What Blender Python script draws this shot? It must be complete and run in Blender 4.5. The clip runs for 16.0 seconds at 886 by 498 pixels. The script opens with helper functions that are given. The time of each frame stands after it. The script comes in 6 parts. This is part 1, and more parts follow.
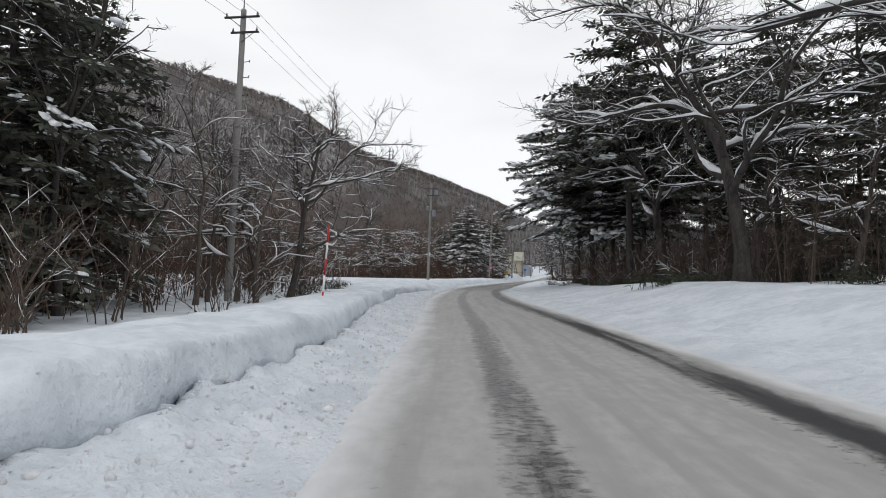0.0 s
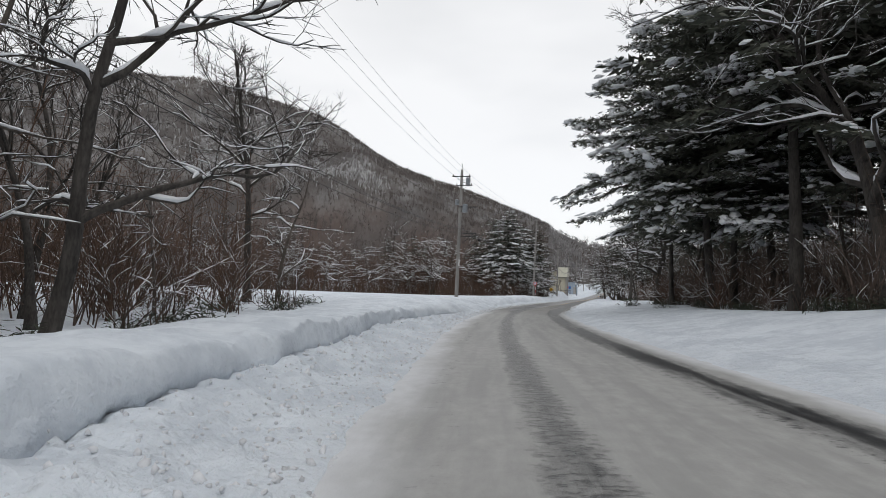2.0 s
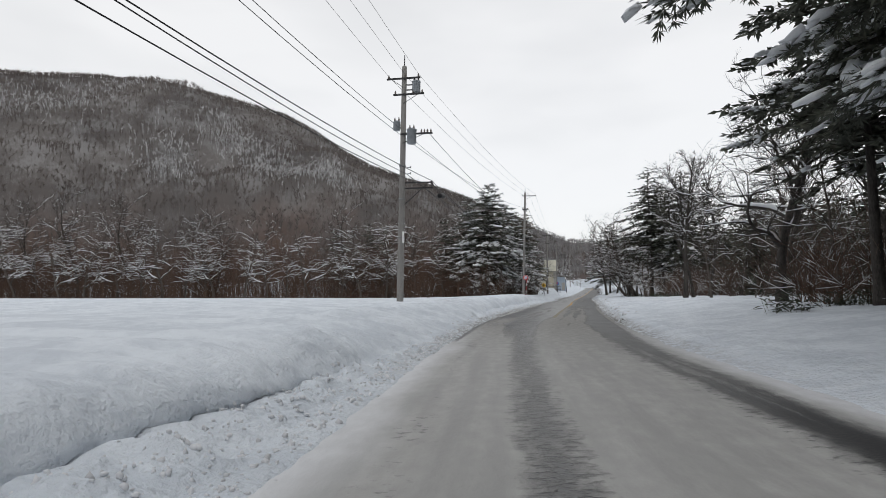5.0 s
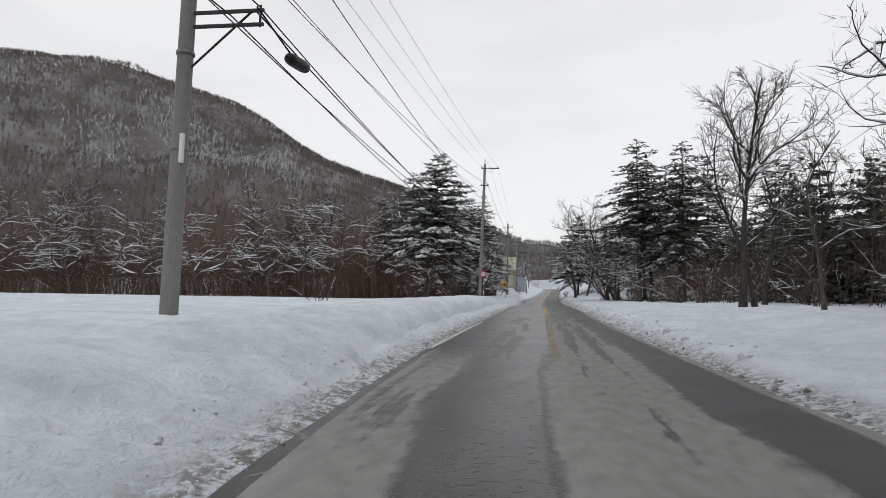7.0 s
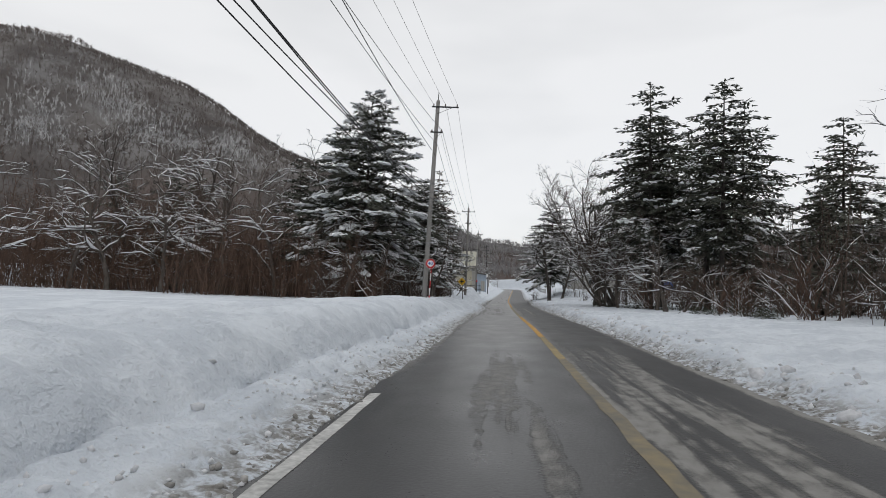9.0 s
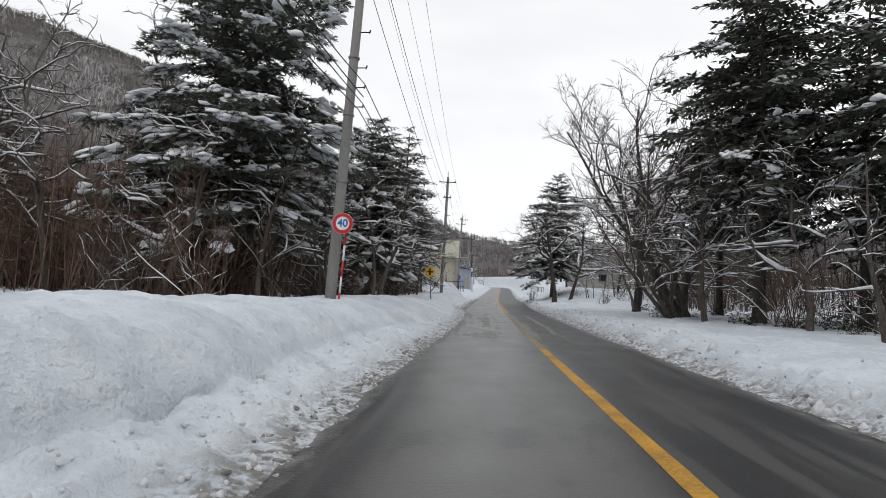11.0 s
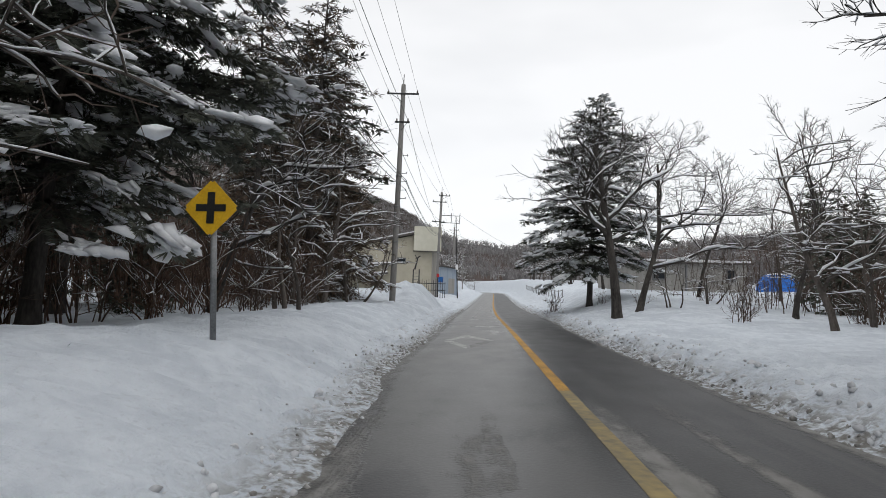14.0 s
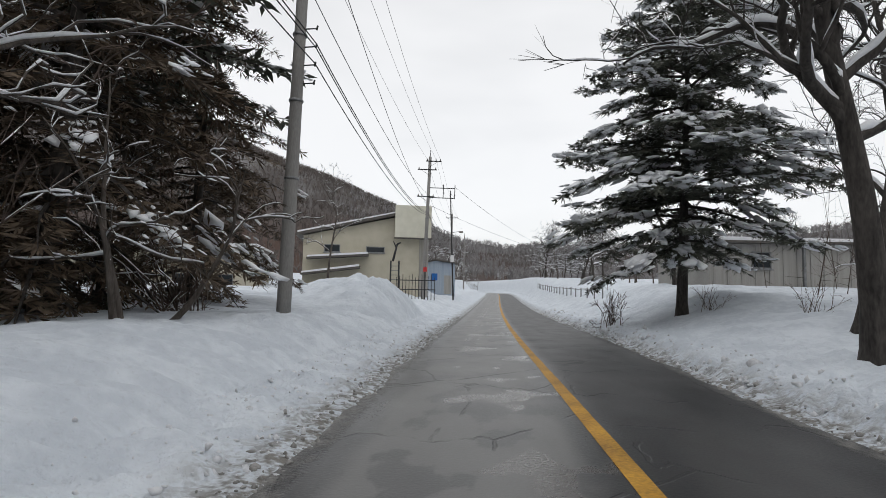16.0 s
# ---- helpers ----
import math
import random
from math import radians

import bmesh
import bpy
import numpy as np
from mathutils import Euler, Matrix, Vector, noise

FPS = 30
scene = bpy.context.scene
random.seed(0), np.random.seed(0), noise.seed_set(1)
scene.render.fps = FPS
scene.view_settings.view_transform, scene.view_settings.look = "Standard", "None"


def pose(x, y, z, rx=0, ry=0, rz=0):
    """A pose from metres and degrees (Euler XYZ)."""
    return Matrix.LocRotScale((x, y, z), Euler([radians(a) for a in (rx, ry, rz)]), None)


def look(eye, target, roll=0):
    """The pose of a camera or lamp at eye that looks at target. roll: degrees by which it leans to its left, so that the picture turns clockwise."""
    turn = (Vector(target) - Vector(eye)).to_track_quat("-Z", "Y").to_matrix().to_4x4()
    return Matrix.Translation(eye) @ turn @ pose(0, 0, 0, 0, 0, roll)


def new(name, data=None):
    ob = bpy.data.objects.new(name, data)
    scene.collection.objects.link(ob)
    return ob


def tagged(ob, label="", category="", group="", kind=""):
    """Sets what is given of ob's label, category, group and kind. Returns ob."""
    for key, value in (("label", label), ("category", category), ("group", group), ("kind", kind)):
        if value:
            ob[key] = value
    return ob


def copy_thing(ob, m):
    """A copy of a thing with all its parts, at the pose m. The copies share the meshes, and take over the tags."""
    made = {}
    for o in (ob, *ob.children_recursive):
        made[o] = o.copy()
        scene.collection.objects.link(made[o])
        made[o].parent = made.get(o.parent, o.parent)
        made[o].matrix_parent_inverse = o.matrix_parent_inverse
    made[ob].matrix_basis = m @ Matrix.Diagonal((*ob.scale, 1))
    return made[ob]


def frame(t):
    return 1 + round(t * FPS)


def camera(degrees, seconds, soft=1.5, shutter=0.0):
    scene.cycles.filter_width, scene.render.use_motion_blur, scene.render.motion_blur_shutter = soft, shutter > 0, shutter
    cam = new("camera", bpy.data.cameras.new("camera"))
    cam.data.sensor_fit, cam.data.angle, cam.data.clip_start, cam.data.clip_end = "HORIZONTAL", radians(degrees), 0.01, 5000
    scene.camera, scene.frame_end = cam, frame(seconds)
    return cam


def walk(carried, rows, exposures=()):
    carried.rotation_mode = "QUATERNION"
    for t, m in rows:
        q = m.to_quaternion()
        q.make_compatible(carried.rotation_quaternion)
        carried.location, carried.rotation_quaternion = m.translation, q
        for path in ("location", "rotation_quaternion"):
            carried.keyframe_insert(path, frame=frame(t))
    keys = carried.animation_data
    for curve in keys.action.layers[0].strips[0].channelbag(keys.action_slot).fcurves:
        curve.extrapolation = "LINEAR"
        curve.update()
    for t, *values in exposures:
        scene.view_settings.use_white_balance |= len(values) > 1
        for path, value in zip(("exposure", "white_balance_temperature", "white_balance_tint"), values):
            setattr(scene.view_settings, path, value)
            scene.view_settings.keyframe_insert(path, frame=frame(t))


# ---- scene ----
cam = camera(74.9, 16.0, soft=0.8)
PATH = [
    (0, (0.790, 2.656, 1.392), (0.760, 4.653, 1.485), 0.20),
    (0.5, (0.834, 6.907, 1.303), (0.766, 8.901, 1.435), 0.80),
    (1, (0.863, 11.303, 1.274), (0.767, 13.296, 1.409), 0.90),
    (1.5, (0.858, 15.409, 1.243), (0.727, 17.398, 1.399), 1.00),
    (2, (0.806, 19.618, 1.233), (0.649, 21.606, 1.385), 0.90),
    (2.5, (0.768, 23.863, 1.237), (0.593, 25.849, 1.399), 0.10),
    (3, (0.750, 27.856, 1.231), (0.584, 29.841, 1.407), 0.20),
    (3.5, (0.785, 31.818, 1.224), (0.629, 33.805, 1.379), -0.60),
    (4, (0.847, 35.713, 1.215), (0.704, 37.700, 1.389), 0.10),
    (4.2, (0.895, 37.314, 1.213), (0.761, 39.303, 1.380), -0.20),
    (6.3, (1.980, 54.373, 1.285), (1.999, 56.367, 1.435), -0.60),
    (6.5, (2.179, 56.068, 1.281), (2.213, 58.061, 1.436), -0.50),
    (7, (2.650, 60.376, 1.290), (2.723, 62.369, 1.440), -0.00),
    (7.5, (3.208, 64.902, 1.323), (3.324, 66.893, 1.472), -0.10),
    (8, (3.859, 69.377, 1.339), (4.010, 71.365, 1.489), 0.20),
    (8.5, (4.504, 73.787, 1.338), (4.688, 75.773, 1.489), 0.80),
    (8.7, (4.805, 75.601, 1.336), (5.002, 77.585, 1.485), 1.10),
    (10.8, (8.687, 95.398, 1.271), (8.945, 97.376, 1.406), 2.20),
    (11, (9.075, 97.268, 1.269), (9.334, 99.247, 1.407), 2.40),
    (11.5, (10.044, 101.981, 1.260), (10.308, 103.957, 1.418), 2.00),
    (12, (11.012, 106.541, 1.257), (11.286, 108.516, 1.410), 2.00),
    (12.5, (12.075, 110.965, 1.270), (12.355, 112.940, 1.416), 2.00),
    (13, (12.999, 115.287, 1.289), (13.283, 117.262, 1.432), 2.30),
    (13.5, (13.801, 119.577, 1.262), (14.089, 121.551, 1.407), 2.20),
    (14, (14.674, 123.833, 1.242), (14.964, 125.805, 1.403), 1.70),
    (14.5, (15.609, 128.015, 1.239), (15.896, 129.988, 1.394), 1.20),
    (15, (16.543, 132.218, 1.256), (16.826, 134.191, 1.424), 1.60),
    (15.5, (17.460, 136.497, 1.257), (17.740, 138.471, 1.419), 1.60),
    (16, (18.282, 140.353, 1.302), (18.560, 142.327, 1.466), 1.20),
]
walk(cam, [(t, look(eye, target, roll)) for t, eye, target, roll in PATH],
     [(0, -0.1), (4.2, -0.16), (6.3, -0.22), (8.7, -0.27), (10.8, -0.04), (14, -0.06), (16, -0.14)])

# ==== place ====

# ---------------------------------------------------------------- light
world = bpy.data.worlds.new("overcast")
scene.world = world
world.use_nodes = True
wn, wl = world.node_tree.nodes, world.node_tree.links
wn.clear()
w_out = wn.new("ShaderNodeOutputWorld")
w_sky = wn.new("ShaderNodeTexSky")
w_sky.sky_type, w_sky.sun_disc = "NISHITA", False
w_sky.sun_elevation, w_sky.sun_rotation = radians(28), radians(200)
w_skybg = wn.new("ShaderNodeBackground")
w_skybg.inputs["Strength"].default_value = 0.012
w_coord = wn.new("ShaderNodeTexCoord")
w_map = wn.new("ShaderNodeMapping")
w_map.inputs["Scale"].default_value = (1.0, 1.0, 3.0)
w_noise = wn.new("ShaderNodeTexNoise")
w_noise.inputs["Scale"].default_value, w_noise.inputs["Detail"].default_value = 1.6, 4.0
w_ramp = wn.new("ShaderNodeValToRGB")
w_ramp.color_ramp.elements[0].position, w_ramp.color_ramp.elements[0].color = 0.3, (0.80, 0.805, 0.815, 1)
w_ramp.color_ramp.elements[1].position, w_ramp.color_ramp.elements[1].color = 0.60, (0.985, 0.985, 0.99, 1)
w_cloud = wn.new("ShaderNodeBackground")
w_cloud.inputs["Strength"].default_value = 1.0
w_add = wn.new("ShaderNodeAddShader")
wl.new(w_sky.outputs[0], w_skybg.inputs["Color"])
wl.new(w_coord.outputs["Generated"], w_map.inputs["Vector"])
wl.new(w_map.outputs[0], w_noise.inputs["Vector"])
wl.new(w_noise.outputs["Fac"], w_ramp.inputs["Fac"])
wl.new(w_ramp.outputs[0], w_cloud.inputs["Color"])
wl.new(w_skybg.outputs[0], w_add.inputs[0])
wl.new(w_cloud.outputs[0], w_add.inputs[1])
wl.new(w_add.outputs[0], w_out.inputs["Surface"])

sun = new("sun", bpy.data.lights.new("sun", "SUN"))
sun.data.energy, sun.data.angle, sun.data.color = 0.2, radians(25), (1.0, 0.97, 0.93)
sun.matrix_world = look((0, 0, 60), (-12, 40, 18))

# ---------------------------------------------------------------- materials
def links_of(m):
    return m.node_tree.nodes, m.node_tree.links


def material(name, low, high, scale=6.0, rough=0.8, bump=0.0, bump_scale=40.0, fine=None, metal=0.0, stretch=(1, 1, 1), vary=0.0, spec=0.3):
    """Two-scale noise colour with fine relief. low, high: base colours; stretch: of the grain; vary: brightness change from piece to piece."""
    m = bpy.data.materials.new(name)
    m.use_nodes = True
    n, l = links_of(m)
    b = n["Principled BSDF"]
    b.inputs["Roughness"].default_value, b.inputs["Metallic"].default_value = rough, metal
    b.inputs["Specular IOR Level"].default_value = spec
    co = n.new("ShaderNodeTexCoord")
    mp = n.new("ShaderNodeMapping")
    mp.inputs["Scale"].default_value = stretch
    l.new(co.outputs["Object"], mp.inputs["Vector"])
    no = n.new("ShaderNodeTexNoise")
    no.inputs["Scale"].default_value, no.inputs["Detail"].default_value = scale, 5.0
    l.new(mp.outputs[0], no.inputs["Vector"])
    no2 = n.new("ShaderNodeTexNoise")
    no2.inputs["Scale"].default_value, no2.inputs["Detail"].default_value = bump_scale, 4.0
    l.new(mp.outputs[0], no2.inputs["Vector"])
    mixv = n.new("ShaderNodeMath")
    mixv.operation = "MULTIPLY_ADD"
    mixv.inputs[1].default_value, mixv.inputs[2].default_value = 0.45, 0.0
    l.new(no2.outputs["Fac"], mixv.inputs[0])
    addv = n.new("ShaderNodeMath")
    addv.operation = "MULTIPLY_ADD"
    addv.inputs[1].default_value = 0.55
    l.new(no.outputs["Fac"], addv.inputs[0])
    l.new(mixv.outputs[0], addv.inputs[2])
    rp = n.new("ShaderNodeValToRGB")
    rp.color_ramp.elements[0].position, rp.color_ramp.elements[0].color = 0.36, (*low, 1)
    rp.color_ramp.elements[1].position, rp.color_ramp.elements[1].color = 0.64, (*high, 1)
    l.new(addv.outputs[0], rp.inputs["Fac"])
    colour = rp.outputs[0]
    if vary:
        geo = n.new("ShaderNodeNewGeometry")
        hs = n.new("ShaderNodeHueSaturation")
        mr = n.new("ShaderNodeMapRange")
        mr.inputs["To Min"].default_value, mr.inputs["To Max"].default_value = 1 - vary, 1 + vary
        l.new(geo.outputs["Random Per Island"], mr.inputs["Value"])
        l.new(mr.outputs[0], hs.inputs["Value"])
        l.new(colour, hs.inputs["Color"])
        colour = hs.outputs[0]
    l.new(colour, b.inputs["Base Color"])
    if bump:
        bp = n.new("ShaderNodeBump")
        bp.inputs["Strength"].default_value, bp.inputs["Distance"].default_value = min(1.0, bump), 0.02 * max(1.0, bump)
        l.new(addv.outputs[0], bp.inputs["Height"])
        l.new(bp.outputs[0], b.inputs["Normal"])
    return m


SNOW = material("snow", (0.58, 0.60, 0.635), (0.71, 0.725, 0.75), 1.3, 0.75, 3.2, 9.0, spec=0.2)
CLOD = material("snow_clod", (0.46, 0.47, 0.49), (0.70, 0.71, 0.73), 3.0, 0.8, 0.8, 18.0, vary=0.08, spec=0.2)
CLEAN_CLOD = material("white_snow_clod", (0.56, 0.575, 0.60), (0.74, 0.75, 0.77), 3.0, 0.8, 0.8, 18.0, vary=0.05, spec=0.2)
SLUSH = material("dirty_slush", (0.14, 0.134, 0.122), (0.40, 0.395, 0.38), 6.0, 0.6, 0.6, 18.0, vary=0.25, spec=0.3)
BOUGH_SNOW = material("bough_snow", (0.76, 0.78, 0.81), (0.88, 0.89, 0.91), 2.0, 0.8, 0.5, 20.0, spec=0.2)
BARK = material("grey_bark", (0.045, 0.038, 0.032), (0.14, 0.12, 0.105), 5.0, 0.9, 1.0, 26.0, stretch=(1, 1, 0.25), vary=0.15)
BARK_DARK = material("dark_bark", (0.024, 0.0215, 0.0195), (0.082, 0.073, 0.066), 4.0, 0.9, 1.0, 22.0, stretch=(1, 1, 0.3), vary=0.15)
TWIG = material("brown_twig", (0.05, 0.037, 0.030), (0.13, 0.097, 0.08), 2.0, 0.9, 0.0, 9.0, vary=0.25)
BRUSH = material("red_brown_brush", (0.06, 0.038, 0.028), (0.15, 0.095, 0.07), 2.0, 0.9, 0.0, 9.0, vary=0.3)
NEEDLE = material("conifer_needle", (0.045, 0.050, 0.041), (0.125, 0.130, 0.10), 1.2, 0.75, 0.0, 9.0, vary=0.35)
NEEDLE_BROWN = material("dry_conifer_needle", (0.055, 0.040, 0.028), (0.145, 0.108, 0.075), 1.2, 0.8, 0.0, 9.0, vary=0.35)
BAMBOO = material("dwarf_bamboo_leaf", (0.02, 0.03, 0.02), (0.07, 0.075, 0.045), 2.0, 0.7, 0.0, 8.0, vary=0.3)
CONCRETE = material("weathered_concrete", (0.19, 0.184, 0.175), (0.30, 0.29, 0.278), 1.6, 0.85, 0.25, 60.0, stretch=(1, 1, 0.15))
STEEL = material("galvanised_steel", (0.16, 0.165, 0.17), (0.30, 0.305, 0.31), 6.0, 0.5, 0.0, 50.0, metal=0.6)
DARK_STEEL = material("dark_painted_steel", (0.02, 0.02, 0.022), (0.05, 0.05, 0.052), 6.0, 0.6, 0.0, 50.0)
TRANSFORMER = material("grey_enamel", (0.22, 0.24, 0.26), (0.31, 0.33, 0.35), 3.0, 0.45, 0.0, 30.0)
PORCELAIN = material("brown_porcelain", (0.10, 0.085, 0.075), (0.20, 0.17, 0.155), 4.0, 0.25, 0.0, 30.0)
CABLE = material("black_cable", (0.012, 0.012, 0.013), (0.03, 0.03, 0.032), 3.0, 0.55, 0.0, 30.0)
BARE_WIRE = material("bare_wire", (0.10, 0.10, 0.10), (0.18, 0.18, 0.18), 3.0, 0.5, 0.0, 30.0)
SIGN_WHITE = material("sign_white", (0.72, 0.72, 0.72), (0.82, 0.82, 0.82), 5.0, 0.4, 0.0, 40.0)
SIGN_RED = material("sign_red", (0.42, 0.02, 0.025), (0.55, 0.04, 0.04), 5.0, 0.4, 0.0, 40.0)
SIGN_BLUE = material("sign_blue", (0.015, 0.10, 0.34), (0.02, 0.14, 0.42), 5.0, 0.4, 0.0, 40.0)
SIGN_YELLOW = material("sign_yellow", (0.60, 0.34, 0.015), (0.74, 0.44, 0.02), 5.0, 0.4, 0.0, 40.0)
SIGN_BLACK = material("sign_black", (0.008, 0.008, 0.008), (0.02, 0.02, 0.02), 5.0, 0.5, 0.0, 40.0)
WORN_WHITE = material("nearly_gone_white_paint", (0.10, 0.10, 0.098), (0.26, 0.26, 0.255), 3.0, 0.6, 0.3, 14.0)
SLUSHY_YELLOW = material("yellow_paint_under_slush", (0.15, 0.132, 0.09), (0.36, 0.27, 0.11), 1.0, 0.65, 0.3, 8.0)
HIDDEN_YELLOW = material("yellow_paint_deep_under_slush", (0.13, 0.122, 0.105), (0.25, 0.205, 0.12), 0.8, 0.65, 0.3, 6.0)
YELLOW_PAINT = material("worn_yellow_road_paint", (0.26, 0.135, 0.02), (0.60, 0.315, 0.03), 1.6, 0.6, 0.3, 26.0)
WHITE_PAINT = material("worn_white_road_paint", (0.30, 0.30, 0.29), (0.66, 0.66, 0.64), 1.4, 0.6, 0.3, 16.0)
DIAMOND_PAINT = material("white_road_paint", (0.15, 0.15, 0.146), (0.56, 0.56, 0.545), 2.6, 0.6, 0.0, 17.0)
CREAM = material("cream_render", (0.40, 0.37, 0.29), (0.50, 0.465, 0.375), 1.0, 0.85, 0.2, 40.0)
CREAM_PANEL = material("pale_cream_panel", (0.56, 0.545, 0.45), (0.66, 0.64, 0.54), 1.5, 0.6, 0.0, 20.0)
ROOF_DARK = material("dark_roof_metal", (0.06, 0.055, 0.05), (0.12, 0.11, 0.10), 2.0, 0.55, 0.2, 20.0)
SIDING = material("grey_siding", (0.30, 0.29, 0.27), (0.40, 0.39, 0.365), 1.2, 0.8, 0.2, 30.0, stretch=(6, 1, 0.3))
SIDING_BLUE = material("pale_blue_siding", (0.30, 0.36, 0.44), (0.40, 0.46, 0.53), 1.2, 0.8, 0.2, 30.0, stretch=(6, 1, 0.3))
TARP = material("blue_tarp", (0.01, 0.12, 0.50), (0.02, 0.20, 0.66), 2.0, 0.45, 0.5, 6.0)
HILL_TREE = material("far_bare_tree", (0.090, 0.077, 0.072), (0.172, 0.153, 0.144), 0.03, 0.95, 0.0, 0.4, vary=0.25)
FROST_TREE = material("far_frosted_tree", (0.28, 0.28, 0.285), (0.60, 0.60, 0.605), 0.05, 0.95, 0.0, 0.5, vary=0.3)
# bare trees again, with the distance's haze put into a paler grey
HAZED_TREE = material("far_haze_paled_tree", (0.17, 0.165, 0.168), (0.33, 0.325, 0.33), 0.04, 0.95, 0.0, 0.4, vary=0.25)
GLASS = bpy.data.materials.new("window_glass")
GLASS.use_nodes = True
GLASS.node_tree.nodes["Principled BSDF"].inputs["Base Color"].default_value = (0.03, 0.035, 0.04, 1)
GLASS.node_tree.nodes["Principled BSDF"].inputs["Roughness"].default_value = 0.08


class Graph:
    """Short hand for node arithmetic."""

    def __init__(self, m):
        self.n, self.l = links_of(m)

    def put(self, socket, value):
        if isinstance(value, (int, float)):
            socket.default_value = value
        elif isinstance(value, tuple):
            socket.default_value = value
        else:
            self.l.new(value, socket)

    def math(self, op, a, b=0.0, c=0.0):
        k = self.n.new("ShaderNodeMath")
        k.operation = op
        for socket, value in zip(k.inputs, (a, b, c)):
            self.put(socket, value)
        return k.outputs[0]

    def noise(self, vector, scale, detail=4.0):
        k = self.n.new("ShaderNodeTexNoise")
        k.inputs["Scale"].default_value, k.inputs["Detail"].default_value = scale, detail
        self.l.new(vector, k.inputs["Vector"])
        return k.outputs["Fac"]

    def vector(self, x, y, z=0.0):
        k = self.n.new("ShaderNodeCombineXYZ")
        for socket, value in zip(k.inputs, (x, y, z)):
            self.put(socket, value)
        return k.outputs[0]

    def smooth(self, value, a, b, lo=0.0, hi=1.0):
        k = self.n.new("ShaderNodeMapRange")
        k.interpolation_type = "SMOOTHSTEP"
        self.put(k.inputs["Value"], value)
        for name, v in (("From Min", a), ("From Max", b), ("To Min", lo), ("To Max", hi)):
            k.inputs[name].default_value = v
        return k.outputs[0]

    def mix(self, fac, a, b):
        k = self.n.new("ShaderNodeMix")
        k.data_type = "RGBA"
        self.put(k.inputs["Factor"], fac)
        self.put(k.inputs["A"], a)
        self.put(k.inputs["B"], b)
        return k.outputs["Result"]


